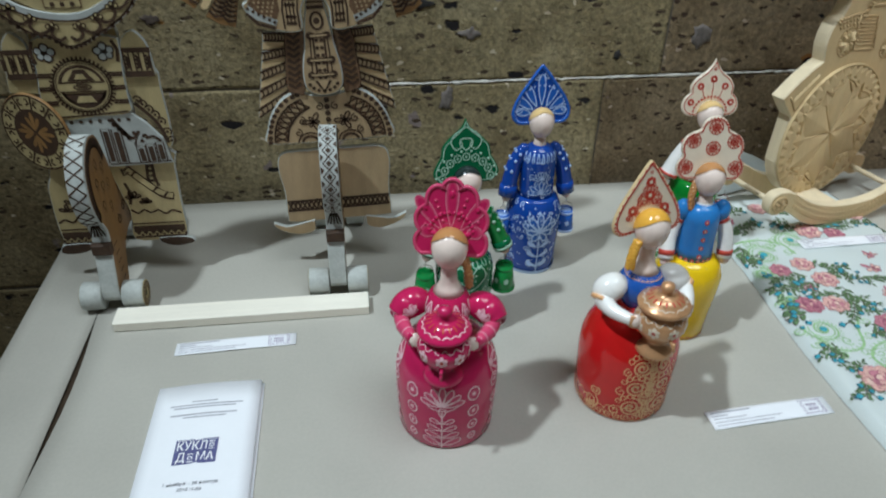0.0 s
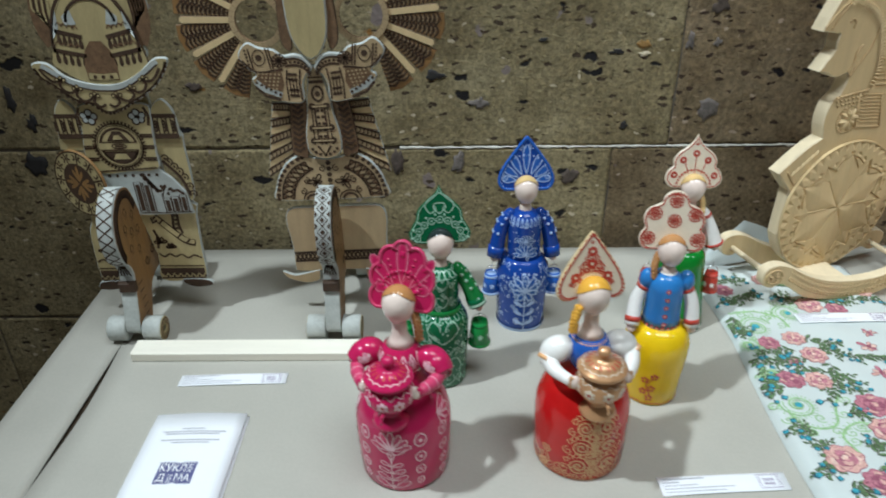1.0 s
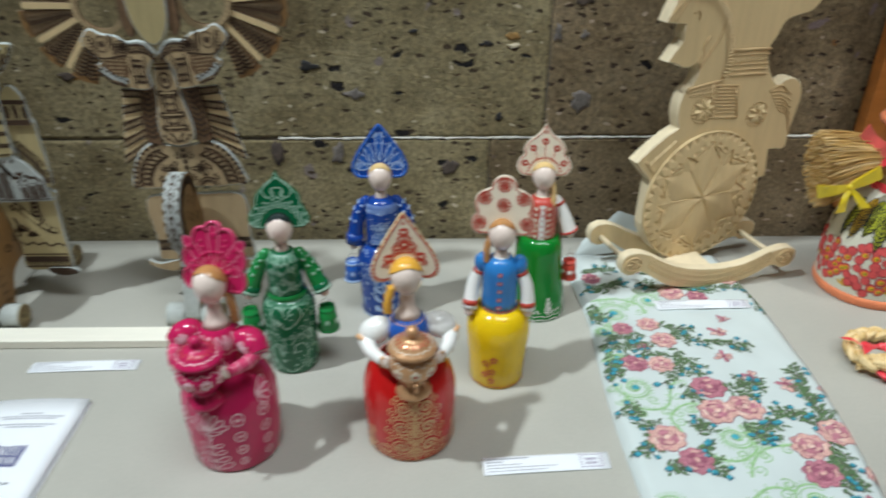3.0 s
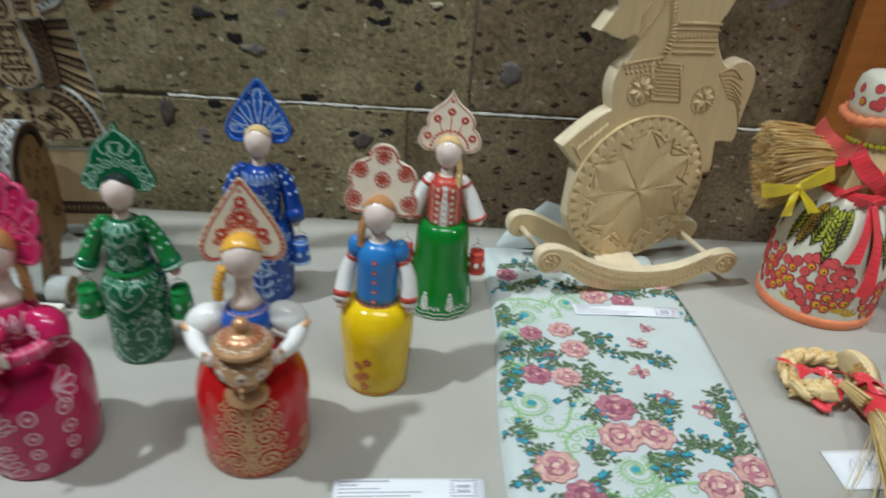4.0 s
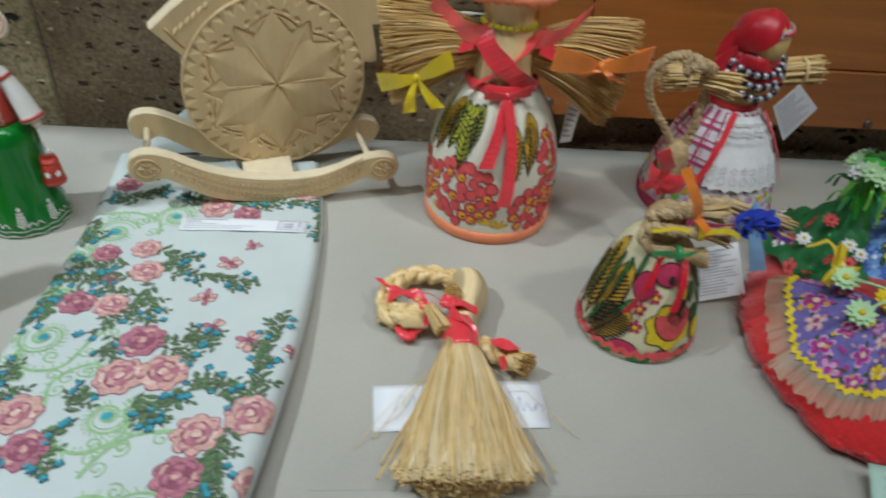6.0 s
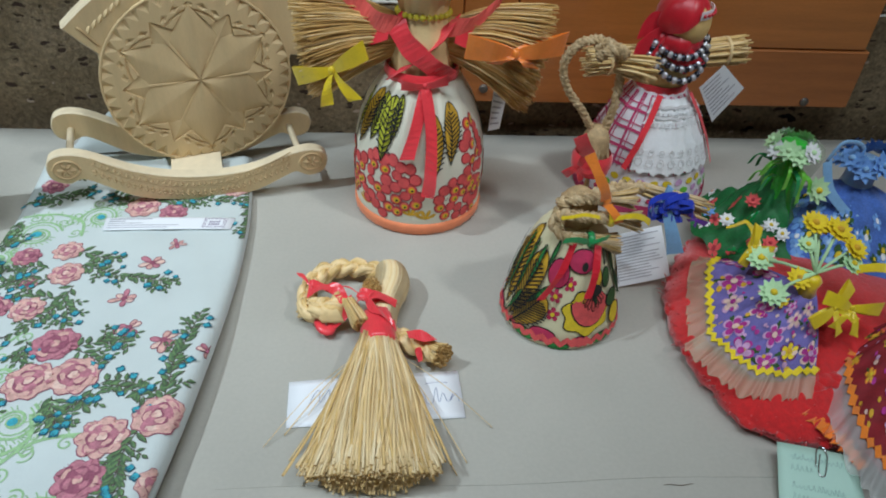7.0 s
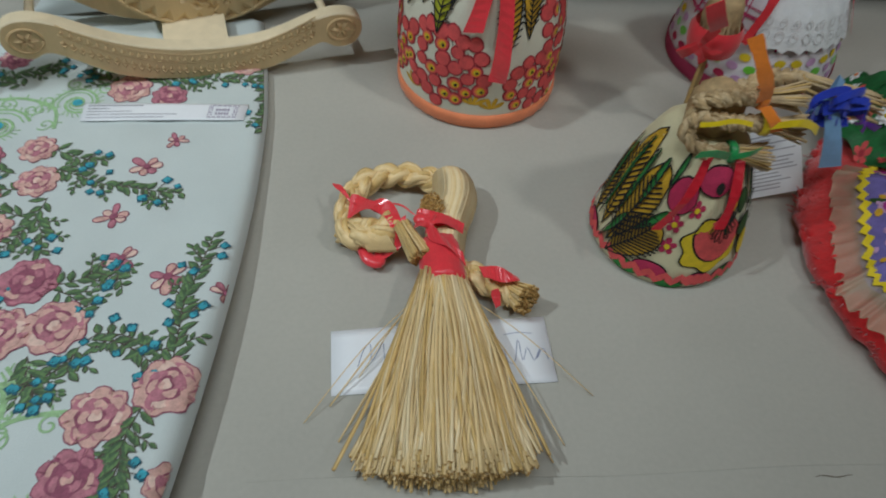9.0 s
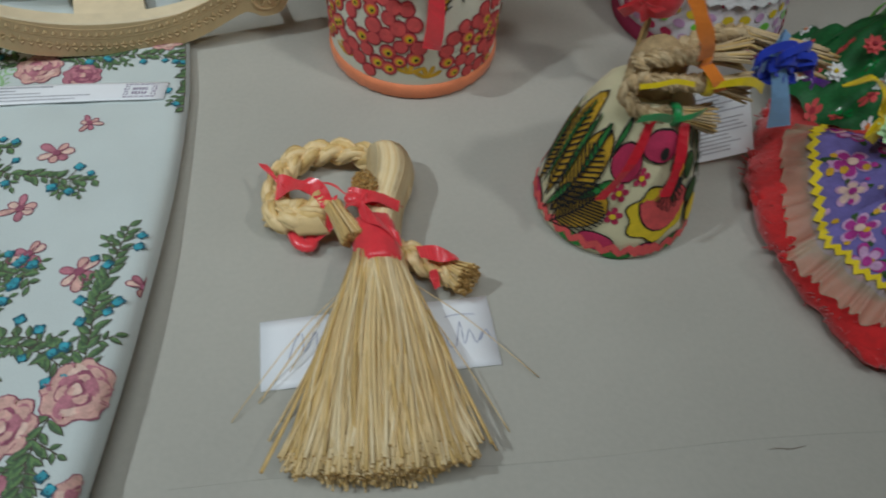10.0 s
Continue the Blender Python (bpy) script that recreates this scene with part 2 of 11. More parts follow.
# ---- building kit ----
class Kit:
    """Collects shapes into one mesh with several materials."""

    def __init__(self):
        self.v, self.f, self.m, self.s, self.mats, self.T = [], [], [], [], [], Matrix()

    def add(self, verts, faces, mat, smooth=True):
        if mat not in self.mats:
            self.mats.append(mat)
        k, base = self.mats.index(mat), len(self.v)
        self.v += [self.T @ Vector(p) for p in verts]
        self.f += [tuple(base + i for i in f) for f in faces]
        self.m += [k] * len(faces)
        self.s += [smooth] * len(faces)

    def lathe(self, prof, mat, c=(0, 0, 0), seg=36, wave=None, caps=True):
        """Turned body from (radius, height) pairs. wave(a, z): a factor on the radius."""
        vs, fs = [], []
        for r, z in prof:
            for i in range(seg):
                a = 2 * math.pi * i / seg
                k = r * (wave(a, z) if wave else 1)
                vs.append((c[0] + k * math.sin(a), c[1] - k * math.cos(a), c[2] + z))
        for j in range(len(prof) - 1):
            for i in range(seg):
                q = (i + 1) % seg
                fs.append((j * seg + i, j * seg + q, (j + 1) * seg + q, (j + 1) * seg + i))
        if caps:
            fs.append(tuple(range(seg))[::-1])
            fs.append(tuple((len(prof) - 1) * seg + i for i in range(seg)))
        self.add(vs, fs, mat)

    def ball(self, c, r, mat, seg=20, rings=12, turn=None):
        r = (r, r, r) if isinstance(r, (int, float)) else r
        turn = turn or Matrix()
        vs = [turn @ Vector((0, 0, -r[2]))]
        for j in range(1, rings):
            p = math.pi * j / rings
            for i in range(seg):
                a = 2 * math.pi * i / seg
                vs.append(turn @ Vector((r[0] * math.sin(p) * math.cos(a), r[1] * math.sin(p) * math.sin(a), -r[2] * math.cos(p))))
        vs.append(turn @ Vector((0, 0, r[2])))
        vs = [Vector(c) + v for v in vs]
        fs = [(0, 1 + (i + 1) % seg, 1 + i) for i in range(seg)]
        for j in range(rings - 2):
            for i in range(seg):
                q = (i + 1) % seg
                fs.append((1 + j * seg + i, 1 + j * seg + q, 1 + (j + 1) * seg + q, 1 + (j + 1) * seg + i))
        e, o = len(vs) - 1, 1 + (rings - 2) * seg
        fs += [(e, o + i, o + (i + 1) % seg) for i in range(seg)]
        self.add(vs, fs, mat)

    def tube(self, pts, r, mat, sides=8, flat=1.0):
        """A round rod along pts; r may be a list. flat squeezes it along its second axis."""
        pts = [Vector(p) for p in pts]
        n = len(pts)
        rs = list(r) if isinstance(r, (list, tuple)) else [r] * n
        vs, fs, up = [], [], None
        for i, p in enumerate(pts):
            t = (pts[min(i + 1, n - 1)] - pts[max(i - 1, 0)]).normalized()
            if up is None:
                up = Vector((0, 0, 1)) if abs(t.z) < 0.9 else Vector((0, 1, 0))
            side = t.cross(up)
            side = side.normalized() if side.length > 1e-6 else t.orthogonal().normalized()
            up = side.cross(t).normalized()
            for k in range(sides):
                a = 2 * math.pi * k / sides
                vs.append(p + side * rs[i] * math.cos(a) + up * rs[i] * flat * math.sin(a))
        for i in range(n - 1):
            for k in range(sides):
                q = (k + 1) % sides
                fs.append((i * sides + k, i * sides + q, (i + 1) * sides + q, (i + 1) * sides + k))
        fs.append(tuple(range(sides))[::-1])
        fs.append(tuple((n - 1) * sides + k for k in range(sides)))
        self.add(vs, fs, mat)

    def slab(self, line, th, mat, edge=None, bev=0.0008, y=0.0):
        """A board cut along the outline (x, z), with chamfered edges; its front faces -y."""
        n = len(line)
        if sum(line[i][0] * line[(i + 1) % n][1] - line[(i + 1) % n][0] * line[i][1] for i in range(n)) < 0:
            line = line[::-1]
        inner = []
        for i in range(n):
            a, b, c = Vector(line[i - 1]), Vector(line[i]), Vector(line[(i + 1) % n])
            d = ((b - a).normalized() + (c - b).normalized())
            d = d.normalized() if d.length > 1e-6 else Vector((0, 0))
            inner.append((b.x - d.y * bev, b.y + d.x * bev))
        h = th / 2
        rings = [[(p[0], y - h, p[1]) for p in inner], [(p[0], y - h + bev, p[1]) for p in line], [(p[0], y + h - bev, p[1]) for p in line], [(p[0], y + h, p[1]) for p in inner]]
        self.add([v for r in rings for v in r], [tuple(range(n)), tuple(range(3 * n, 4 * n))[::-1]], mat, False)
        fs = [(j * n + i, (j + 1) * n + i, (j + 1) * n + (i + 1) % n, j * n + (i + 1) % n) for j in range(3) for i in range(n)]
        self.add([v for r in rings for v in r], fs, edge or mat, False)

    def box(self, a, b, mat, bev=0.0):
        (x0, y0, z0), (x1, y1, z1) = a, b
        T = self.T
        self.T = T @ Matrix.Translation((0, (y0 + y1) / 2, 0))
        self.slab([(x0, z0), (x1, z0), (x1, z1), (x0, z1)], y1 - y0, mat, None, bev or min(x1 - x0, y1 - y0, z1 - z0) * 0.04)
        self.T = T

    def band(self, pts, wide, mat, thick=0.0006):
        """A flat ribbon along pts; wide: its half-width as a vector, or one for each point."""
        pts = [Vector(p) for p in pts]
        ws = [Vector(w) for w in wide] if isinstance(wide[0], (tuple, list, Vector)) else [Vector(wide)] * len(pts)
        vs, fs, n = [], [], len(pts)
        for i, p in enumerate(pts):
            t = pts[min(i + 1, n - 1)] - pts[max(i - 1, 0)]
            nn = ws[i].cross(t)
            nn = nn.normalized() * thick / 2 if nn.length > 1e-9 else Vector((0, 0, thick / 2))
            vs += [p - ws[i] - nn, p + ws[i] - nn, p + ws[i] + nn, p - ws[i] + nn]
        for i in range(n - 1):
            for k in range(4):
                q = (k + 1) % 4
                fs.append((4 * i + k, 4 * i + q, 4 * i + 4 + q, 4 * i + 4 + k))
        fs += [(3, 2, 1, 0), (4 * n - 4, 4 * n - 3, 4 * n - 2, 4 * n - 1)]
        self.add(vs, fs, mat, False)

    def braid(self, pts, r, mats, turns=6):
        """Three strands of loose fibres plaited along pts."""
        pts = smooth_line(pts, 10)
        n = len(pts)
        for k in range(3):
            line = []
            for i, p in enumerate(pts):
                t = (pts[min(i + 1, n - 1)] - pts[max(i - 1, 0)]).normalized()
                side = t.cross(Vector((0, 0, 1)))
                side = side.normalized() if side.length > 1e-3 else Vector((1, 0, 0))
                up = side.cross(t)
                a = 2 * math.pi * (turns * i / n + k / 3)
                line.append(p + side * r * 0.55 * math.sin(a) + up * r * 0.38 * math.sin(2 * a))
            if not isinstance(mats, tuple):
                self.tube(line, r * 0.52, mats, 7)
                continue
            rng = random.Random(k + n)
            for q in range(7):
                a0 = 2 * math.pi * q / 6
                off = Vector((0, 0, 0)) if q == 6 else Vector((math.cos(a0), math.sin(a0) * 0.6, math.sin(a0))) * r * 0.30
                slip = Vector((rng.gauss(0, 1), rng.gauss(0, 1), rng.gauss(0, 1))) * r * 0.07
                self.tube([p + off + slip * math.sin(0.5 * i + q) for i, p in enumerate(line)], r * (0.44 if q == 6 else rng.uniform(0.19, 0.27)), mats[(q + k) % len(mats)], 5)

    def mesh(self, name):
        me = bpy.data.meshes.new(name)
        me.from_pydata(self.v, [], self.f)
        for m in self.mats:
            me.materials.append(m)
        me.polygons.foreach_set("material_index", self.m)
        me.polygons.foreach_set("use_smooth", self.s)
        me.update()
        return me

    def thing(self, name, label="", category="", group="", kind="", at=None):
        ob = new(name, self.mesh(name))
        if at is not None:
            ob.matrix_world = at
        return tagged(ob, label, category, group, kind)

    def part(self, name, parent, label="", at=None):
        ob = new(name, self.mesh(name))
        ob.parent = parent
        if at is not None:
            ob.matrix_basis = at
        return tagged(ob, label)


def smooth_line(pts, steps=6, closed=False):
    """A Catmull-Rom curve through the points."""
    pts = [Vector(p) for p in pts]
    n, out = len(pts), []
    for i in range(n if closed else n - 1):
        g = (lambda k: pts[k % n]) if closed else (lambda k: pts[max(0, min(n - 1, k))])
        a, b, c, d = g(i - 1), g(i), g(i + 1), g(i + 2)
        for s in range(steps):
            t = s / steps
            out.append(0.5 * (2 * b + (c - a) * t + (2 * a - 5 * b + 4 * c - d) * t * t + (3 * b - a - 3 * c + d) * t ** 3))
    if not closed:
        out.append(pts[-1])
    return out


def mirror(half):
    """A closed outline from its right half, given from bottom to top."""
    return half + [(-x, z) for x, z in half[::-1] if abs(x) > 1e-6]


def curve2(pts, steps=5, closed=False):
    return [(p.x, p.y) for p in smooth_line([(a, b, 0) for a, b in pts], steps, closed)]


class Pen:
    """Paints raised ornament on a surface S(u, v) -> (place, normal)."""

    def __init__(self, kit, surface, lift=0.0004):
        self.k, self.S, self.lift, self.o = kit, surface, lift, (0, 0, 0, 1)

    def at(self, u, v, turn=0, size=1.0):
        self.o = (u, v, radians(turn), size)
        return self

    def map(self, x, y):
        u, v, a, s = self.o
        return u + s * (x * math.cos(a) - y * math.sin(a)), v + s * (x * math.sin(a) + y * math.cos(a))

    def place(self, x, y, lift=None):
        p, n = self.S(*self.map(x, y))
        return p + n * (self.lift if lift is None else lift), n

    def stroke(self, pts, w, mat, taper=False):
        n, s = len(pts), self.o[3]
        pn = [self.place(x, y) for x, y in pts]
        vs, fs = [], []
        for i, (p, nn) in enumerate(pn):
            t = pn[min(i + 1, n - 1)][0] - pn[max(i - 1, 0)][0]
            side = nn.cross(t)
            side = side.normalized() if side.length > 1e-9 else nn.orthogonal()
            k = s * w / 2 * ((1 - 0.75 * i / (n - 1)) if taper else 1)
            vs += [p - side * k, p + side * k]
        fs = [(2 * i, 2 * i + 2, 2 * i + 3, 2 * i + 1) for i in range(n - 1)]
        self.k.add(vs, fs, mat)

    def fill(self, pts, mat, lift=None, rings=1):
        cx, cy = sum(p[0] for p in pts) / len(pts), sum(p[1] for p in pts) / len(pts)
        n = len(pts)
        reach = max(abs(p[0] - cx) + abs(p[1] - cy) for p in pts) * self.o[3]
        rings = max(rings, min(6, int(reach / 0.004)))
        vs = [self.place(cx, cy, lift)[0]]
        for j in range(1, rings + 1):
            f = j / rings
            vs += [self.place(cx + (x - cx) * f, cy + (y - cy) * f, lift)[0] for x, y in pts]
        fs = [(0, 1 + i, 1 + (i + 1) % n) for i in range(n)]
        for j in range(rings - 1):
            for i in range(n):
                q = (i + 1) % n
                fs.append((1 + j * n + i, 1 + (j + 1) * n + i, 1 + (j + 1) * n + q, 1 + j * n + q))
        self.k.add(vs, fs, mat)

    def dot(self, x, y, r, mat, lift=None, n=10):
        self.fill([(x + r * math.cos(2 * math.pi * i / n), y + r * math.sin(2 * math.pi * i / n)) for i in range(n)], mat, lift)

    def ring(self, x, y, rx, ry, w, mat, n=18, a0=0, a1=360):
        self.stroke([(x + rx * math.cos(radians(a0 + (a1 - a0) * i / n)), y + ry * math.sin(radians(a0 + (a1 - a0) * i / n))) for i in range(n + 1)], w, mat)

    def spiral(self, x, y, r, turns, w, mat, hand=1, start=0):
        n = int(14 * turns)
        self.stroke([(x + r * (1 - 0.85 * i / n) * math.cos(start + hand * 2 * math.pi * turns * i / n), y + r * (1 - 0.85 * i / n) * math.sin(start + hand * 2 * math.pi * turns * i / n)) for i in range(n + 1)], w, mat)

    def drop(self, x, y, length, wide, turn, w, mat, fill=None):
        """A petal that starts at (x, y) and points along turn (degrees from up)."""
        a = radians(turn)
        pts = []
        for i in range(17):
            t = 2 * math.pi * i / 16
            py, px = length * (1 - math.cos(t)) / 2, wide / 2 * math.sin(t) * math.sin(t / 2)
            pts.append((x + px * math.cos(a) + py * math.sin(a), y - px * math.sin(a) + py * math.cos(a)))
        if fill:
            self.fill(pts[:-1], fill, self.lift * 0.6)
        if w:
            self.stroke(pts, w, mat)

    def flower(self, x, y, r, mat, petals=5, heart=None, w=0):
        for k in range(petals):
            a = 360 * k / petals
            self.drop(x, y, r, r * 0.85, a, w, mat, None if w else mat)
        if heart:
            self.dot(x, y, r * 0.32, heart, self.lift * 1.5)


def on_lathe(prof, c=(0, 0, 0), wave=None):
    """The skin of a turned body as a surface for the Pen: u along the girth, v the height."""
    def radius(z):
        for (r0, z0), (r1, z1) in zip(prof, prof[1:]):
            if z0 <= z <= z1 and z1 > z0:
                return r0 + (r1 - r0) * (z - z0) / (z1 - z0)
        return prof[-1][0] if z > prof[-1][1] else prof[0][0]

    big = max(r for r, z in prof)

    def S(u, v):
        a = u / big
        r = radius(v) * (wave(a, v) if wave else 1)
        slope = (radius(v + 0.0015) - radius(v - 0.0015)) / 0.003
        n = Vector((math.sin(a), -math.cos(a), -slope)).normalized()
        return Vector((c[0] + r * math.sin(a), c[1] - r * math.cos(a), c[2] + v)), n
    return S


def on_plane(y=0.0):
    return lambda u, v: (Vector((u, y, v)), Vector((0, -1, 0)))


def on_top(z=0.0):
    return lambda u, v: (Vector((u, v, z)), Vector((0, 0, 1)))


# ---- the hall: stone wall, floor, ceiling, far walls ----
def plain_box(name, a, b, mat, label, kind="structure"):
    k = Kit()
    k.box(a, b, mat, 0.002)
    return k.thing(name, label, "", "", kind)


floor = plain_box("floor", (-3.2, -3.4, -0.85), (4.2, 0.3, -0.75), STONE_FLOOR, "dark stone floor of the exhibition hall")
# ceiling, side and rear walls are out of view, added to bounce soft light
ceiling = plain_box("ceiling", (-3.2, -3.4, 3.0), (4.2, 0.3, 3.1), PLASTER, "plain unseen plastered ceiling of the hall, added for bounce light")
plain_box("wall_west", (-3.2, -3.4, -0.75), (-3.1, 0.3, 3.0), PLASTER, "plain unseen plastered side wall of the hall, added for bounce light")
plain_box("wall_east", (4.1, -3.4, -0.75), (4.2, 0.3, 3.0), PLASTER, "plain unseen plastered side wall of the hall, added for bounce light")
plain_box("wall_south", (-3.1, -3.4, -0.75), (4.1, -3.3, 3.0), PLASTER, "plain unseen plastered rear wall of the hall, added for bounce light")
wall = plain_box("wall_north", (-3.1, 0.0022, -0.75), (4.1, 0.3, 3.0), JOINT_DARK, "brown tuff block wall with pale mortar joints")


def stone_block(w, h, seed):
    """One tuff block, its face uneven and its edges worn."""
    rng = random.Random(seed)
    cut = lambda L: [0, 0.0030, 0.0050] + [L * q / max(2, int(L / 0.035)) for q in range(1, max(2, int(L / 0.035)))] + [L - 0.0050, L - 0.0030, L]
    xs, zs = cut(w), cut(h)
    nx, nz = len(xs) - 1, len(zs) - 1
    vs, fs = [], []
    for j in range(nz + 1):
        for i in range(nx + 1):
            x, z = xs[i], zs[j]
            rim = i in (0, nx) or j in (0, nz)
            x2 = x + (rng.uniform(-0.0011, 0.0011) if rim else 0)
            z2 = z + (rng.uniform(-0.0011, 0.0011) if rim else 0)
            vs.append((x2, 0.0018 + rng.uniform(0, 0.0012) if rim else noise.noise((x * 14 + seed * 3.1, z * 14, seed)) * 0.0012, z2))
    for j in range(nz):
        for i in range(nx):
            a = j * (nx + 1) + i
            fs.append((a, a + 1, a + nx + 2, a + nx + 1))
    rim = [i for i in range(nx + 1)] + [(j + 1) * (nx + 1) - 1 for j in range(1, nz + 1)] + [nz * (nx + 1) + i for i in range(nx - 1, -1, -1)] + [j * (nx + 1) for j in range(nz - 1, 0, -1)]
    base = len(vs)
    vs += [(vs[i][0], 0.05, vs[i][2]) for i in rim]
    n = len(rim)
    fs += [(rim[(q + 1) % n], rim[q], base + q, base + (q + 1) % n) for q in range(n)]
    me = bpy.data.meshes.new("stone_block")
    me.from_pydata(vs, [], fs)
    me.materials.append(TUFF)
    me.polygons.foreach_set("use_smooth", [True] * len(fs))
    return me


def build_blocks():
    rng = random.Random(5)
    joints = {0: 0.1195, -1: 0.040, -2: 0.17, 1: 0.30}
    seed = 0
    for row in range(-3, 9):
        z0, z1 = 0.1530 + 0.2985 * row, 0.1530 + 0.2985 * (row + 1)
        start = joints.get(row, rng.uniform(0, 0.5))
        edges = [start]
        while edges[0] > -2.9:
            edges.insert(0, edges[0] - rng.uniform(1.08, 1.16))
        while edges[-1] < 3.9:
            edges.append(edges[-1] + rng.uniform(0.86, 0.98))
        for x0, x1 in zip(edges, edges[1:]):
            seed += 1
            x0, x1 = max(x0, -3.1), min(x1, 4.1)
            if x1 - x0 < 0.05:
                continue
            gap = 0.0016
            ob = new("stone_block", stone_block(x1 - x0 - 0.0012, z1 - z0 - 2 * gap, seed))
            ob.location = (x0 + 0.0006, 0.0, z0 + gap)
            # blocks right of x = 0 are darker and redder, the others ochre
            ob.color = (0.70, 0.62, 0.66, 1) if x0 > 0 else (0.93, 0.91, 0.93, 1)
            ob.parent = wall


build_blocks()


def mortar_joint(x0, x1, z, seed):
    """A smear of pale mortar left in a bed joint, its edges broken."""
    rng = random.Random(seed)
    n = int((x1 - x0) / 0.006)
    vs, fs = [], []
    for i in range(n + 1):
        x = x0 + (x1 - x0) * i / n
        mid, h = z + rng.gauss(0, 0.0004), max(0.0003, rng.gauss(0.0014, 0.0006)) * min(1, 0.25 + 6 * abs(noise.noise((x * 9, seed, 0))))
        vs += [(x, 0.0022, mid - h - 0.0006), (x, -0.0002, mid - h), (x, -0.0004, mid + h), (x, 0.0022, mid + h + 0.0006)]
    for i in range(n):
        for q in range(3):
            fs.append((4 * i + q, 4 * i + 4 + q, 4 * i + 5 + q, 4 * i + 1 + q))
    k = Kit()
    k.add(vs, fs, MORTAR)
    k.part("mortar_joint", wall, "broken smear of pale mortar in the joint")


mortar_joint(-0.27, 1.6, 0.1530, 3)
mortar_joint(-2.0, 1.6, 0.4515, 4)


def inclusion(kind, x, z, rx, rz, seed):
    """One large clast bedded in a block: an uneven flake, its rim sunk in the stone."""
    k = Kit()
    n = 22
    ring = []
    for i in range(n):
        a = 2 * math.pi * i / n
        q = 1 + 0.75 * noise.noise((1.3 * math.cos(a), 1.3 * math.sin(a), seed * 1.7)) + 0.45 * noise.noise((3.1 * math.cos(a), 3.1 * math.sin(a), seed * 2.3))
        ring.append((x + rx * q * math.cos(a), z + rz * q * math.sin(a)))
    vs = [(u, 0.0016, v) for u, v in ring] + [(x + (u - x) * 0.86, -0.0012, z + (v - z) * 0.86) for u, v in ring] + [(x + (u - x) * 0.45, -0.0015 + 0.0005 * noise.noise((u * 90, v * 90, seed)), z + (v - z) * 0.45) for u, v in ring] + [(x, -0.0014, z)]
    fs = [(n * j + i, n * j + (i + 1) % n, n * j + n + (i + 1) % n, n * j + n + i) for j in range(2) for i in range(n)]
    fs += [(2 * n + i, 2 * n + (i + 1) % n, 3 * n) for i in range(n)]
    k.add(vs, fs, CLASTS[kind])
    k.part("stone_inclusion", wall, "%s inclusion in the tuff" % {"D": "black glassy", "V": "dull dark violet", "L": "pale lilac-grey", "P": "cream", "R": "rusty"}[kind])


CLASTS = {"D": shade("black_clast", (0.022, 0.020, 0.020), 0.7, 0.5, 90, 0.5, 400), "V": shade("violet_clast", (0.085, 0.064, 0.052), 0.9, 0.5, 90, 0.6, 300),
          "L": shade("lilac_clast", (0.165, 0.142, 0.128), 0.9, 0.5, 80, 0.6, 300), "P": shade("cream_clast", (0.60, 0.52, 0.38), 0.9, 0.35, 80, 0.6, 300), "R": shade("rusty_clast", (0.30, 0.17, 0.055), 0.9, 0.45, 80, 0.6, 300)}
for i, c in enumerate((("D", -0.813, 0.129, 0.0176, 0.0200), ("D", -0.797, 0.196, 0.0090, 0.0143), ("D", -0.818, 0.229, 0.0080, 0.0180), ("V", -0.554, 0.247, 0.0128, 0.0070), ("D", -0.219, 0.260, 0.0139, 0.0060), ("V", -0.274, 0.130, 0.0115, 0.0175),
                       ("L", 0.168, 0.211, 0.0143, 0.0170), ("L", 0.129, 0.305, 0.0062, 0.0145), ("L", 0.166, 0.302, 0.0053, 0.0061), ("V", 0.162, 0.350, 0.0126, 0.0125), ("D", 0.031, 0.290, 0.0115, 0.0036), ("D", -0.070, 0.307, 0.0070, 0.0036),
                       ("D", 0.051, 0.185, 0.0065, 0.0055), ("V", -0.019, 0.106, 0.0115, 0.0140), ("L", -0.155, 0.219, 0.0115, 0.0095), ("P", 0.070, 0.287, 0.0085, 0.0030), ("R", 0.067, 0.300, 0.0100, 0.0060), ("L", -0.184, 0.128, 0.0095, 0.0150))):
    inclusion(*c, i + 1)


# ---- the display table with its paper cover ----
def display_table():
    base = tagged(new("display_table"), "long display table with a dark wooden board", "table")
    k = Kit()
    k.box((-0.682, -0.74, -0.034), (1.9, -0.03, -0.0075), BOARD, 0.002)
    k.part("tabletop", base)
    leg = Kit()
    leg.box((-0.025, -0.025, -0.75), (0.025, 0.025, -0.028), BOARD, 0.002)
    me = leg.mesh("leg")
    for x in (-0.62, 0.6, 1.84):
        for y in (-0.68, -0.09):
            ob = new("leg", me)
            ob.parent, ob.location = base, (x, y, 0)
    rail = Kit()
    rail.box((-0.6, -0.70, -0.10), (1.82, -0.68, -0.03), BOARD, 0.002)
    rail.part("apron_rail", base)
    return base


display_table()


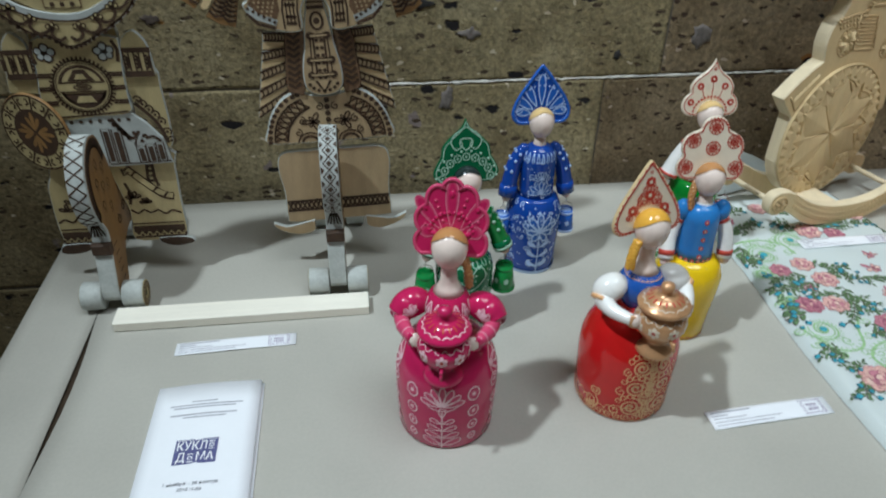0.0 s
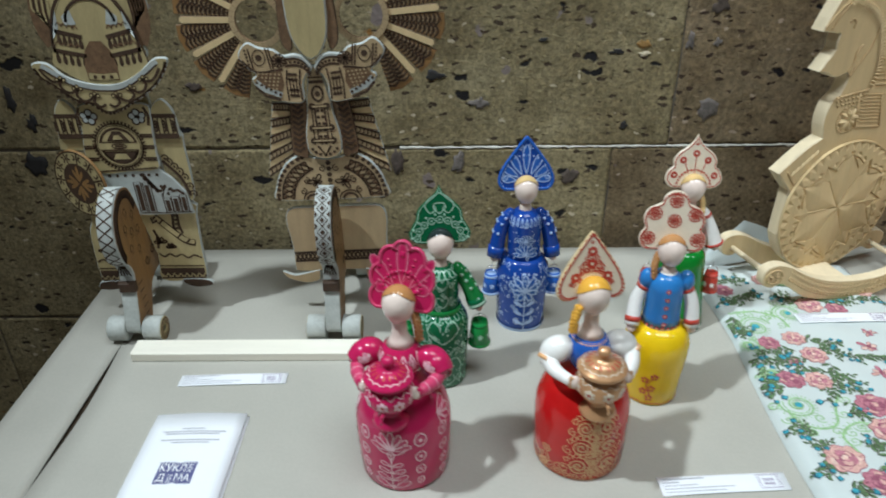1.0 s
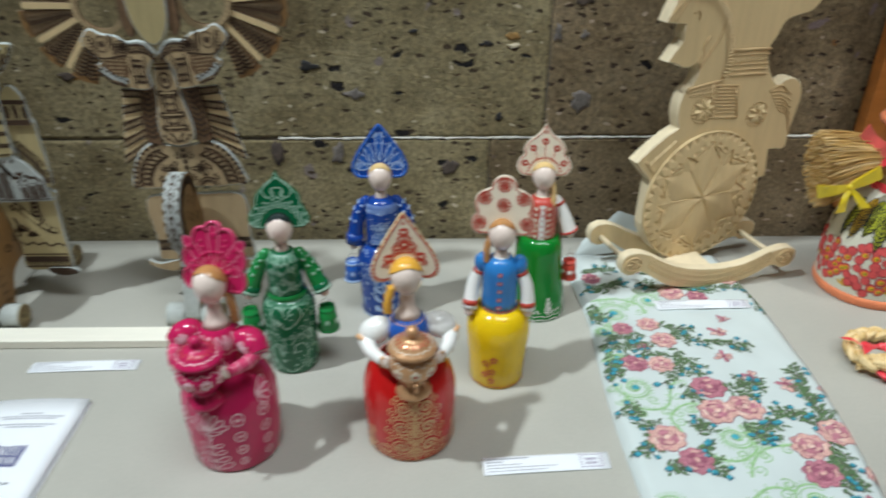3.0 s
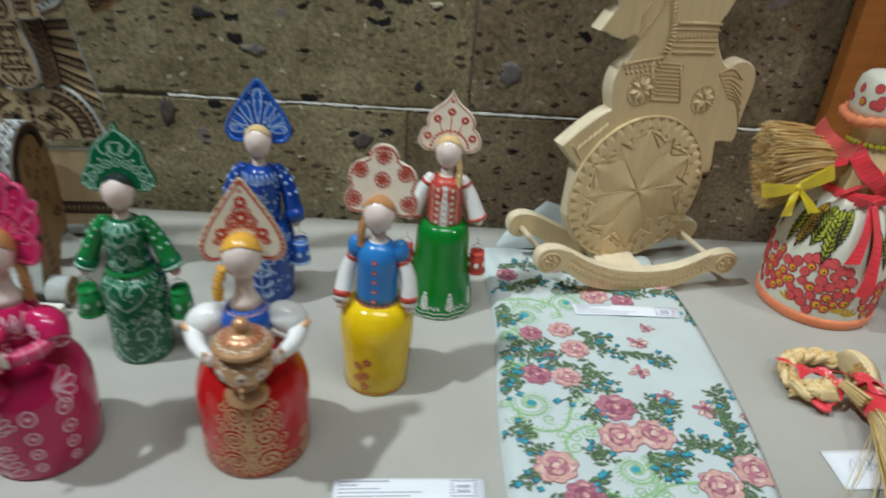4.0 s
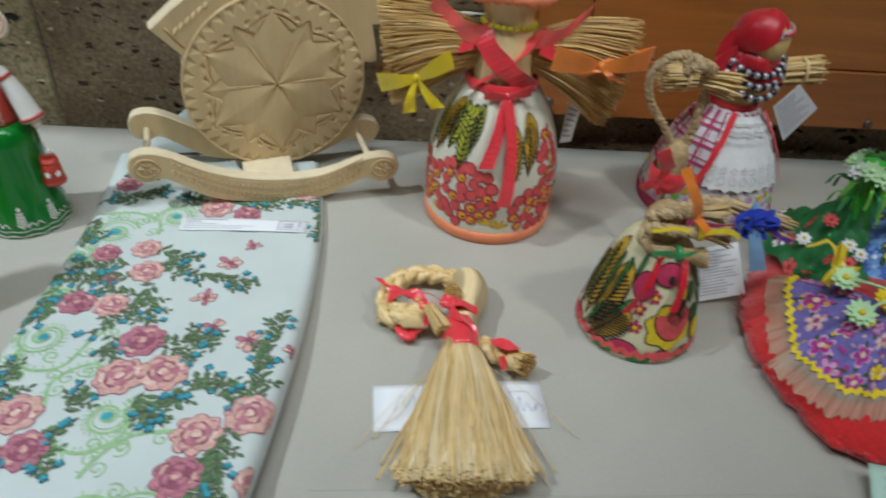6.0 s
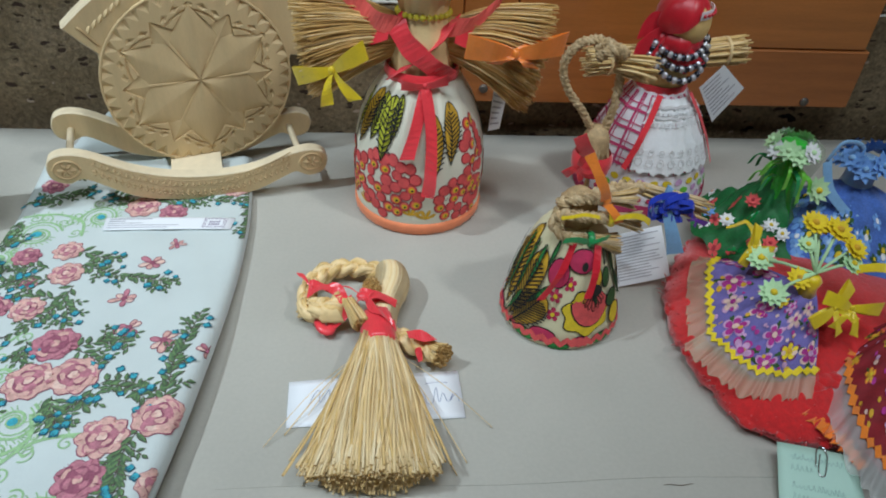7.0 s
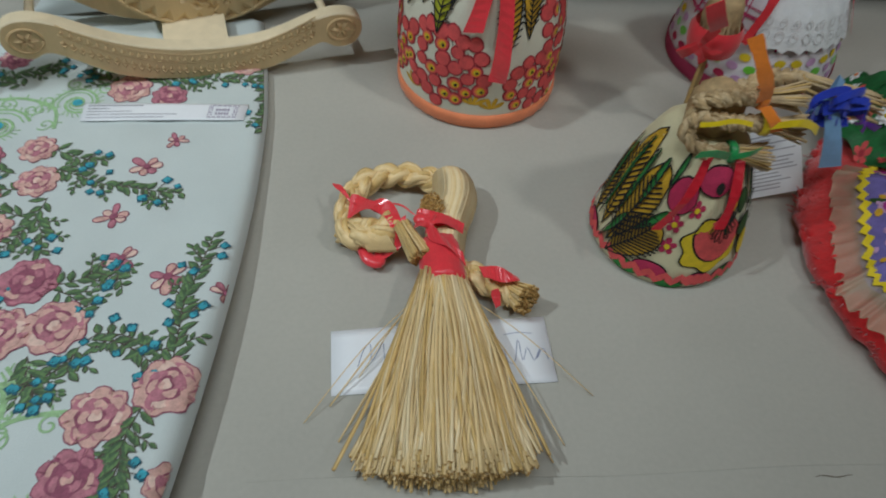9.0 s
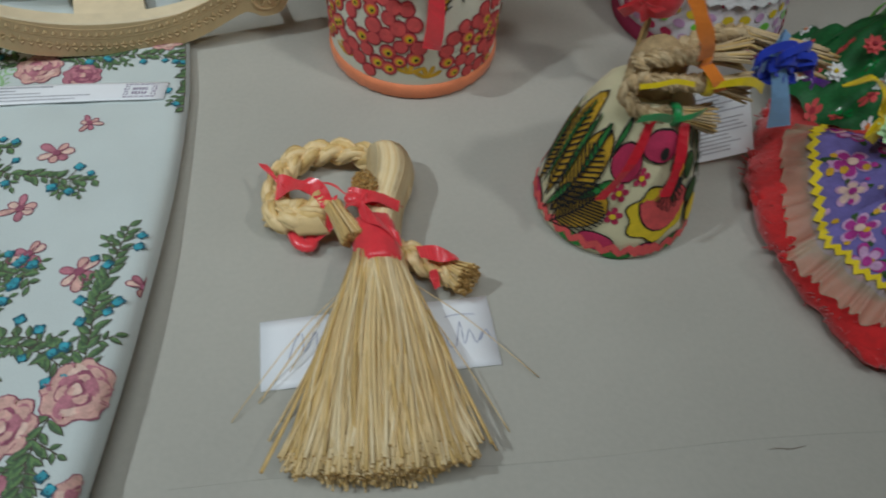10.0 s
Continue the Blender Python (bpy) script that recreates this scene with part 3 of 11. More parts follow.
def paper_cover(name, label, x0, x1, y0, y1, seed, left=None, drop_left=False, drop_front=False, z=0.0):
    """A sheet of wrapping paper: gently wavy, 1 mm thick; left(y) moves its left edge."""
    nx, ny = max(6, int((x1 - x0) / 0.03)), 26
    rows = []
    for j in range(ny + 1):
        y = y0 + (y1 - y0) * j / ny
        xa = x0 + (left(y) if left else 0)
        row = []
        for i in range(nx + 1):
            x = xa + (x1 - xa) * i / nx
            row.append((x, y, z - 0.0004 + 0.0004 * noise.noise((x * 5 + seed, y * 7, 0))))
        if drop_left:
            row = [(xa - 0.001, y, z - 0.09), (xa - 0.0005, y, z - 0.03), (xa - 0.0002, y, z - 0.002)] + row
        rows.append(row)
    if drop_front:
        rows = [[(x, y0 - 0.001, z - d) for x, y, q in rows[0]] for d in (0.35, 0.1, 0.004)] + rows
    w = len(rows[0])
    vs = [p for r in rows for p in r]
    fs = [(j * w + i, j * w + i + 1, (j + 1) * w + i + 1, (j + 1) * w + i) for j in range(len(rows) - 1) for i in range(w - 1)]
    k = Kit()
    k.add(vs, fs, KRAFT)
    ob = k.thing(name, label, "", "", "structure")
    so = ob.modifiers.new("thickness", "SOLIDIFY")
    so.thickness, so.offset = 0.0012, -1
    return ob


def slit(y):
    """The lens-shaped gap between two lengths of paper."""
    s = (y + 0.505) / 0.250
    return 0.0068 * math.sin(math.pi * s) ** 1.3 if 0 < s < 1 else 0.0


paper_cover("table_paper", "beige wrapping paper taped over the display table", -0.6095, 1.9, -0.742, -0.028, 1, slit, False, True)
paper_cover("table_paper", "narrow length of beige wrapping paper at the table's end", -0.688, -0.6097, -0.742, -0.028, 4, None, True, True, -0.0003)


def paper_seam():
    """The lower edge of an overlapping sheet: a faint ridge with a short open gap."""
    k = Kit()
    line = [(0.40 + 0.86 * i / 30, -0.520 + 0.0016 * math.sin(i * 0.7), -0.0002) for i in range(31)]
    k.band(line, (0, 0.0012, 0.0), KRAFT, 0.0003)
    ob = k.thing("paper_seam", "flat overlapping edge of the beige table paper", "", "", "structure")
    g = Kit()
    g.band([(0.717 + 0.022 * i / 8, -0.5265 + 0.0006 * math.sin(i), 0.0006) for i in range(9)], [(0, 0.00014 * math.sin(math.pi * (i + 0.3) / 8.6) + 0.00005, 0) for i in range(9)], BOARD, 0.0004)
    g.part("gap", ob, "dark gap where the paper edges part")


paper_seam()


# ---- orange wooden panel fixed to the stone wall ----
def wall_panel():
    base = tagged(new("wall_cladding"), "orange varnished wooden panel bolted to the stone wall", "cladding")
    for name, a, b, mat in (("stile", (0.572, -0.030, 0.045), (0.602, -0.006, 0.95), ORANGE_WOOD), ("board", (0.6035, -0.024, 0.1195), (0.664, -0.006, 0.95), ORANGE_WOOD), ("board", (0.6655, -0.024, 0.1195), (1.090, -0.006, 0.95), ORANGE_WOOD), ("rail", (0.6035, -0.027, 0.045), (1.095, -0.006, 0.118), ORANGE_DARK)):
        k = Kit()
        k.box(a, b, mat, 0.0015)
        k.part(name, base)
    for x, z in ((0.6324, 0.0625), (1.0366, 0.0525)):
        k = Kit()
        k.T = pose(x, -0.027, z, 90)
        k.lathe([(0.0055, 0), (0.0055, 0.0015), (0.004, 0.003), (0.0, 0.0033)], BOLT, seg=14, caps=False)
        k.part("bolt", base, "steel bolt head")


wall_panel()


# ---- painted wooden dolls ----
def crest(kind, w, h):
    """The outline of a headdress, w wide and h high, from its lower middle."""
    if kind == "fan":
        pts = [(0, 0.02)]
        for cx, cz, r, a0, a1 in ((0.38, 0.16, 0.155, -75, 60), (0.36, 0.46, 0.17, -35, 80), (0.20, 0.72, 0.175, -15, 105)):
            pts += [(cx + r * math.cos(radians(a)), cz + 1.1 * r * math.sin(radians(a))) for a in range(a0, a1 + 1, 15)]
        pts += [(0.105 + 0.0 * a, 0.86 + 0.0 * a) for a in (0,)]
        pts += [(0.16 * math.cos(radians(a)), 0.84 + 0.16 * math.sin(radians(a))) for a in range(15, 91, 15)]
    elif kind == "cloud":
        pts = [(0, 0.02)]
        for cx, cz, r, a0, a1 in ((0.345, 0.20, 0.16, -80, 55), (0.27, 0.53, 0.19, -35, 75)):
            pts += [(cx + r * math.cos(radians(a)), cz + 1.15 * r * math.sin(radians(a))) for a in range(a0, a1 + 1, 15)]
        pts += [(0.2 * math.cos(radians(a)), 0.80 + 0.2 * math.sin(radians(a))) for a in range(0, 91, 15)]
    elif kind == "spade":
        pts = curve2([(0, 0.02), (0.28, 0.0), (0.42, 0.03), (0.5, 0.16), (0.43, 0.33), (0.38, 0.42), (0.35, 0.58), (0.22, 0.73), (0.07, 0.86), (0, 1.0)], 5)
    elif kind == "onion":
        pts = curve2([(0, 0.02), (0.34, 0.0), (0.46, 0.06), (0.5, 0.2), (0.42, 0.42), (0.26, 0.66), (0.1, 0.88), (0, 1.0)], 5)
    elif kind == "cloudspade":
        pts = curve2([(0, 0.02), (0.30, 0.0), (0.44, 0.05), (0.5, 0.18), (0.45, 0.33), (0.37, 0.41), (0.38, 0.52), (0.30, 0.66), (0.15, 0.78), (0.05, 0.90), (0, 1.0)], 5)
    else:
        pts = curve2([(0, 0.04), (0.26, 0.02), (0.42, 0.0), (0.53, 0.06), (0.56, 0.19), (0.48, 0.39), (0.30, 0.65), (0.07, 0.94), (0, 1.0)], 5)
    return mirror([(x * w, z * h) for x, z in pts])


def shrink(line, f, cz):
    return [(x * f, cz + (z - cz) * f) for x, z in line]


def bucket(k, c, r, h, mat, line, rim):
    x, y, z = c
    k.lathe([(r * 0.95, 0), (r, 0.001), (r * 0.86, h * 0.5), (r * 0.72, h), (r * 0.62, h), (r * 0.6, h - 0.003)], mat, c, 18)
    k.lathe([(r * 1.03, 0.0), (r * 1.03, 0.003)], rim, c, 18)
    k.lathe([(r * 0.79, h - 0.005), (r * 0.77, h - 0.002)], rim, c, 18)
    k.lathe([(r * 0.6, h - 0.004), (0.0002, h - 0.004)], LINDEN, c, 14, caps=False)
    arch = [(x + r * 0.7 * math.cos(radians(a)), y, z + h + 0.009 * math.sin(radians(a))) for a in range(0, 181, 20)]
    k.tube(arch, 0.0004, STEEL, 5)
    p = Pen(k, on_lathe([(r, 0.001), (r * 0.72, h)], c))
    for i in range(6):
        p.at(i * r * 1.05, h * 0.45).flower(0, 0, 0.0035, line, 5)


def head_of(k, z, r, hair, brow=1.0):
    """A turned ivory head, its hair a close cap; the front is left plain."""
    k.lathe([(r * 0.30, -r * 1.16), (r * 0.52, -r * 1.07), (r * 0.74, -r * 0.82), (r * 0.90, -r * 0.45), (r * 0.985, 0), (r * 0.955, r * 0.30), (r * 0.855, r * 0.58), (r * 0.70, r * 0.82), (r * 0.49, r * 1.0), (r * 0.25, r * 1.11), (r * 0.02, r * 1.15)], SKIN, (0, 0, z), 28)
    n, verts, faces = 28, [], []
    for j in range(9):
        ph = radians(4 + 74 * j / 8)
        for i in range(n):
            a = 2 * math.pi * i / n
            front = 0.5 + 0.5 * math.cos(a)
            q = ph * (1.40 - brow * front ** 1.3)
            verts.append((1.045 * r * math.sin(q) * math.sin(a), -1.045 * r * math.sin(q) * math.cos(a), z + 1.04 * 1.16 * r * math.cos(q)))
    for j in range(8):
        for i in range(n):
            faces.append((j * n + i, (j + 1) * n + i, (j + 1) * n + (i + 1) % n, j * n + (i + 1) % n))
    faces.append(tuple(range(n)))
    k.add(verts, faces, hair)


def arm(k, pts, rs, mat, cuff=None, hand_r=0.0052):
    line = smooth_line(pts, 5)
    n = len(line)
    rad = [rs[0]] if len(rs) == 1 else []
    for i in range(n):
        t = i / (n - 1) * (len(rs) - 1)
        a = min(int(t), len(rs) - 2)
        rad.append(rs[a] + (rs[a + 1] - rs[a]) * (t - a))
    k.tube(line, rad, mat, 14)
    k.ball(line[0], rad[0], mat, 14, 8)
    tip = line[-1]
    k.ball(tip + (line[-1] - line[-3]).normalized() * hand_r * 0.6, hand_r, SKIN, 12, 8)
    if cuff:
        d = (line[-1] - line[-3]).normalized()
        k.tube([tip - d * 0.004, tip - d * 0.001], rad[-1] * 1.07, cuff, 14)
    return line, rad


def sleeve_dots(k, line, rad, mat, size=0.0022):
    """Painted sprigs along the outside of a sleeve."""
    n = len(line)
    for i in range(2, n - 3, 2):
        t = (line[i + 1] - line[i - 1]).normalized()
        for a in (-70, -20, 30, 80):
            side = Vector((math.copysign(1, line[i].x), 0, 0))
            out = Matrix.Rotation(radians(a), 3, t) @ (side - t * side.dot(t)).normalized()
            k.ball(line[i] + out * rad[i], (size, size * 0.7, size), mat, 8, 5)


def samovar(k, c, mat, line, s=1.0):
    prof = [(0.0155, 0), (0.0165, 0.002), (0.015, 0.006), (0.009, 0.010), (0.0095, 0.014), (0.015, 0.019), (0.0205, 0.027), (0.0215, 0.034), (0.0195, 0.039), (0.016, 0.042), (0.0155, 0.045), (0.0212, 0.0475), (0.0218, 0.0490), (0.0205, 0.0512), (0.0155, 0.0530), (0.0148, 0.0552), (0.0090, 0.0575), (0.0045, 0.0590), (0.0042, 0.0615), (0.0060, 0.0645), (0.0050, 0.0680), (0.0005, 0.0700)]
    prof = [(r * s, z * s) for r, z in prof]
    k.lathe(prof, mat, c, 28)
    x, y, z = c
    k.tube([(x, y - 0.018 * s, z + 0.024 * s), (x, y - 0.0245 * s, z + 0.022 * s), (x, y - 0.0255 * s, z + 0.018 * s)], 0.0013 * s, mat, 8)
    k.ball((x, y - 0.0240 * s, z + 0.0245 * s), 0.0017 * s, mat, 8, 6)
    for sx in (-1, 1):
        k.tube([(x + sx * 0.02 * s, y, z + 0.037 * s), (x + sx * 0.027 * s, y, z + 0.040 * s), (x + sx * 0.027 * s, y, z + 0.031 * s), (x + sx * 0.02 * s, y, z + 0.028 * s)], 0.0018 * s, mat, 7)
    p = Pen(k, on_lathe(prof, c))
    big = 0.0215 * s
    for i in range(9):
        p.at(i * 2 * math.pi * big / 9, 0.032 * s).flower(0, 0, 0.0052 * s, line, 6, RED_LINE)
    wave = [(big * 2 * math.pi * i / 90, (0.0395 + 0.0012 * math.sin(i * 0.9)) * s) for i in range(91)]
    p.at(0, 0).stroke(wave, 0.0009, line)
    p.stroke([(big * 2 * math.pi * i / 120, (0.0521 + 0.0007 * abs(math.sin(i * 0.42))) * s) for i in range(121)], 0.0008, line)
    for i in range(16):
        p.at(i * 2 * math.pi * big / 16, 0.0562 * s).dot(0, 0, 0.0012 * s, RED_LINE)


def on_ball(c, r, tilt):
    """The skin of an egg-shaped puff as a surface for the Pen: u round it, v up it, in metres."""
    m, big = Matrix.Rotation(tilt, 3, "Y"), max(r)

    def S(u, v):
        a, e = u / big, max(-1.4, min(1.4, v / big))
        d = Vector((math.sin(a) * math.cos(e), -math.cos(a) * math.cos(e), math.sin(e)))
        p = Vector((r[0] * d.x, r[1] * d.y, r[2] * d.z))
        n = Vector((d.x / r[0], d.y / r[1], d.z / r[2])).normalized()
        return Vector(c) + m @ p, m @ n
    return S


def sprinkle(pen, n, seed, u0, u1, v0, v1, mat, curls=0.3, size=1.0):
    """Dots and little curls of paint strewn between the larger ornament."""
    rng = random.Random(seed)
    for i in range(n):
        u, v = rng.uniform(u0, u1), rng.uniform(v0, v1)
        pen.at(0, 0)
        if rng.random() < curls:
            pen.spiral(u, v, size * rng.uniform(0.0022, 0.0038), 1.2, 0.0009 * size, mat, rng.choice((-1, 1)), rng.uniform(0, 6))
        else:
            pen.dot(u, v, size * rng.uniform(0.0006, 0.0012), mat, None, 7)


def face_yaw(x, y, yaw):
    return pose(x, y, 0, 0, 0, yaw)


def tea_lady(at, label, skirt, bodice, line, hair, sleeve, headdress, crest_kind, urn, urn_line, lean, gold):
    """A lady with a bell skirt who holds a samovar before her."""
    k = Kit()
    prof = [(0.0425, 0), (0.0438, 0.002), (0.0452, 0.03), (0.0462, 0.055), (0.0455, 0.070), (0.042, 0.083), (0.035, 0.094), (0.025, 0.103), (0.0165, 0.110), (0.015, 0.114)]
    k.lathe(prof, skirt, seg=48)
    body = [(0.0145, 0.110), (0.0175, 0.118), (0.0205, 0.128), (0.0205, 0.136), (0.0155, 0.145), (0.009, 0.150), (0.006, 0.152)]
    k.lathe(body, bodice, seg=32)
    k.lathe([(0.0135, 0.1465), (0.0095, 0.152), (0.0072, 0.158), (0.0068, 0.170), (0.007, 0.176)], SKIN, seg=20)
    head_of(k, 0.1885, 0.0152, hair, 0.86 if gold else 1.02)
    ln = crest(crest_kind, 0.068, 0.078)
    T = k.T
    k.T = pose(0, 0.0075, 0.170, lean) @ Matrix.Translation((0, 0, 0.0065 if crest_kind == "fan" else 0.0085)) @ Matrix.Scale(0.84, 4)
    k.slab(ln, 0.005, headdress, LINDEN if crest_kind == "point" else headdress, 0.0012)
    pen = Pen(k, on_plane(-0.0025))
    if crest_kind == "fan":
        rim = shrink(ln, 0.965, 0.036)
        k.tube([(x, -0.0022, z) for x, z in rim + rim[:1]], 0.0021, PINK_SOFT, 8)
        for a, d in ((-72, 0.0), (-38, 0.0), (0, 0.0), (38, 0.0), (72, 0.0)):
            L = 0.062 if a == 0 else 0.056 if abs(a) < 50 else 0.031
            x0, z0 = 0.014 * math.sin(radians(a)), 0.026 + 0.010 * math.cos(radians(a)) - 0.008
            pen.drop(x0, z0, L - 0.014, 0.0165, a, 0.0008, ROSE_LINE, PINK_SOFT)
            pen.lift = 0.0009
            pen.drop(x0 * 1.2, z0 + 0.003 * math.cos(radians(a)), L - 0.020, 0.0105, a, 0, headdress, headdress)
            pen.lift = 0.0004
            d = Vector((math.sin(radians(a)), 0, math.cos(radians(a))))
            c = Vector((x0, -0.0026, z0)) + d * (L - 0.028)
            k.ball(c, (0.0028, 0.0018, 0.0042), headdress, 10, 7, Matrix.Rotation(radians(a), 3, "Y"))
            for q in range(4):
                b = Vector((0.014 * math.sin(radians(a + 18)), -0.0026, z0)) + Vector((math.sin(radians(a + 18)), 0, math.cos(radians(a + 18)))) * (0.010 + 0.007 * q)
                if abs(a + 18) < 75 and q < (4 if abs(a + 18) < 40 else 2):
                    k.ball(b, (0.0017, 0.0012, 0.0017), PINK_SOFT, 8, 6)
        for i in range(14):
            a = radians(-80 + 160 * i / 13)
            k.ball((0.0215 * math.sin(a), -0.0028, 0.022 + 0.0215 * math.cos(a)), (0.0022, 0.0014, 0.0022), headdress, 8, 6)
    else:
        edge = shrink(ln, 0.90, 0.034)
        pen.at(0, 0).stroke(edge + edge[:1], 0.0016, RED_LINE)
        edge = [(x, z) for x, z in shrink(ln, 0.95, 0.034)]
        for i in range(0, len(edge), 2):
            pen.dot(edge[i][0], edge[i][1], 0.0011, RED_LINE)
        for x, z, r in ((0, 0.056, 0.0058), (0, 0.042, 0.0062), (-0.018, 0.027, 0.0055), (0.018, 0.027, 0.0055), (-0.008, 0.043, 0.0028), (0.008, 0.043, 0.0028), (-0.011, 0.034, 0.003), (0.011, 0.034, 0.003), (0, 0.066, 0.002)):
            pen.at(0, 0).flower(x, z, r, RED_LINE, 7, CREAM)
        pen.stroke([(0, 0.034), (0.001, 0.042), (0, 0.056)], 0.0014, RED_LINE)
        for sx in (-1, 1):
            for x, z, r in ((0.006, 0.036, 0.004), (0.012, 0.039, 0.0032), (0.006, 0.049, 0.0034), (0.023, 0.020, 0.0032), (0.013, 0.023, 0.003)):
                pen.at(0, 0).spiral(sx * x, z, r, 1.3, 0.0012, RED_LINE, sx, radians(90))
        for i in range(11):
            a = radians(-75 + 150 * i / 10)
            pen.ring(0.021 * math.sin(a), 0.014 + 0.021 * math.cos(a), 0.0026, 0.0026, 0.001, RED_LINE, 10)
    k.T = T
    for sx in (-1, 1):
        k.ball((sx * 0.0310, -0.001, 0.1320), (0.0170, 0.0130, 0.0130), sleeve, 18, 12, Matrix.Rotation(radians(sx * 28), 3, "Y"))
        if gold:
            k.tube([(sx * 0.0405, -0.005, 0.127), (sx * 0.0425, -0.0065, 0.1245)], 0.0088, GOLD_LINE, 14)
        fore = smooth_line([(sx * 0.0400, -0.006, 0.126), (sx * 0.036, -0.020, 0.122), (sx * 0.0265, -0.036, 0.1225)], 4)
        if gold:
            k.tube(fore, [0.0084, 0.0080, 0.0076, 0.0072, 0.0067, 0.0062, 0.0058, 0.0054, 0.0051], WHITE, 12)
        else:
            # short puffed sleeve cut off at the elbow, with a slim painted forearm
            puff = smooth_line([(sx * 0.0300, -0.0015, 0.1335), (sx * 0.0370, -0.0040, 0.1285), (sx * 0.0415, -0.0075, 0.1235)], 4)
            k.tube(puff, [0.0110, 0.0122, 0.0128, 0.0130, 0.0126, 0.0120, 0.0114, 0.0110, 0.0108], sleeve, 18)
            d = (puff[-1] - puff[-3]).normalized()
            k.tube([puff[-1] - d * 0.0004, puff[-1] + d * 0.0008], 0.0094, line, 16)
            k.tube([puff[-1] + d * 0.0006, puff[-1] + d * 0.0014], 0.0082, PINK_SOFT, 16)
            k.tube(fore, [0.0060, 0.0064, 0.0066, 0.0066, 0.0064, 0.0062, 0.0058, 0.0054, 0.0050], PINK_SOFT, 12)
            for q in (4, 6):
                k.tube([fore[q], fore[q].lerp(fore[q + 1], 0.3)], 0.0068 - 0.0004 * (q - 4), ROSE_LINE, 12)
            ps = Pen(k, on_ball((sx * 0.0350, -0.0030, 0.1300), (0.0160, 0.0128, 0.0136), radians(sx * 40)), 0.0006)
            for u0 in (-0.020, -0.006, 0.008, 0.022):
                for a in (-58, -20, 20, 58):
                    ps.at(sx * u0, -0.0055).drop(0, 0, 0.0105, 0.0050, a, 0.0009, line, PINK_SOFT)
                ps.lift = 0.0010
                for a in (-58, -20, 20, 58):
                    ps.drop(0, 0.0010, 0.0078, 0.0026, a, 0, line, line)
                ps.lift = 0.0006
        k.ball((sx * 0.0235, -0.038, 0.1225), (0.0055, 0.0045, 0.0065), SKIN, 12, 8)
    samovar(k, (0, -0.0385, 0.0865), urn, urn_line, 1.04)
    pen = Pen(k, on_lathe(prof))
    if gold:
        pen.lift = 0.0005
        for sx in (-1, 1):
            for v, r, u in ((0.070, 0.0098, 0.0110), (0.046, 0.0112, 0.0128), (0.021, 0.0122, 0.0142)):
                pen.at(0, 0)
                pen.spiral(sx * u, v, r, 2.1, 0.0017, line, sx, radians(90))
                pen.spiral(sx * u, v, r * 0.55, 1.2, 0.0022, GOLD, sx, radians(20))
                pen.spiral(sx * (u + r * 1.15), v - 0.006, r * 0.5, 1.3, 0.0011, line, -sx, radians(90))
                for i in range(9):
                    a = radians(30 + 25 * i)
                    pen.ring(sx * (u + (r + 0.002) * math.cos(a)), v + (r + 0.002) * math.sin(a), 0.0026, 0.0026, 0.0011, line, 8)
            for v, r in ((0.016, 0.0085), (0.030, 0.006), (0.009, 0.006)):
                pen.spiral(sx * (0.050 + 0.2 * (0.03 - v)), v, r, 1.8, 0.0014, line, sx, radians(60))
            for i in range(6):
                pen.at(0, 0).drop(sx * 0.001, 0.012 + 0.011 * i, 0.010, 0.006, sx * 35, 0.001, line)
        pen.at(0, 0).stroke([(0, 0.004 + 0.008 * i) for i in range(10)], 0.0014, line)
        for i in range(34):
            u = (i - 17) * 0.0084
            hgt = 0.0085 + 0.008 * abs(math.sin(i * 0.55))
            pen.at(0, 0).spiral(u, 0.007, 0.0045, 1.4, 0.001, line, 1, i)
            pen.ring(u, hgt, 0.0042, 0.0042, 0.0009, line, 10, 0, 180)
        pen.stroke([((i - 60) * 0.0048 / 2, 0.0018) for i in range(121)], 0.0012, line)
    else:
        for u in (-0.0555, -0.0285, 0.0285, 0.0555):
            for v, r in ((0.066, 0.0068), (0.046, 0.006), (0.029, 0.0052), (0.014, 0.0042)):
                pen.at(0, 0)
                pen.ring(u, v, r * 0.85, r, 0.0013, line, 18)
                pen.dot(u, v, r * 0.72, PINK_SOFT)
                pen.dot(u, v, r * 0.3, line)
        pen.at(0, 0).stroke([(0, 0.0015 + 0.004 * i) for i in range(13)], 0.0012, line)
        for i in range(4):
            for sx in (-1, 1):
                pen.at(0, 0).drop(sx * 0.0008, 0.006 + 0.0095 * i, 0.0185 - 0.0025 * i, 0.0085 - 0.0008 * i, sx * 66, 0.0011, line, PINK_SOFT)
        pen.at(0, 0).drop(0, 0.042, 0.012, 0.008, 0, 0.0011, line)
        pen.ring(0, 0.058, 0.0135, 0.0075, 0.0012, line, 16, 180, 360)
        for a in (-76, -52, -27, 0, 27, 52, 76):
            pen.at(0, 0).drop(0, 0.056, 0.020, 0.0075, a, 0.0011, line, PINK_SOFT)
        for sx in (-1, 1):
            for i, a in enumerate((10, 35, 62, 90)):
                pen.at(0, 0).drop(sx * 0.052, 0.084, 0.022 - 0.001 * i, 0.009, sx * (60 + a), 0.0012, line, PINK_SOFT)
        pb = Pen(k, on_lathe(body))
        for i in range(9):
            pb.lift = 0.0005
            pb.at((i - 4) * 0.0085, 0.1425).drop(0, 0, 0.0135, 0.0085, 180, 0.0012, line, PINK_SOFT)
            pb.lift = 0.0009
            pb.drop(0, -0.0030, 0.0085, 0.0042, 180, 0, line, line)
            pb.ring(0, -0.0165, 0.0036, 0.0026, 0.0008, line, 10, 180, 360)
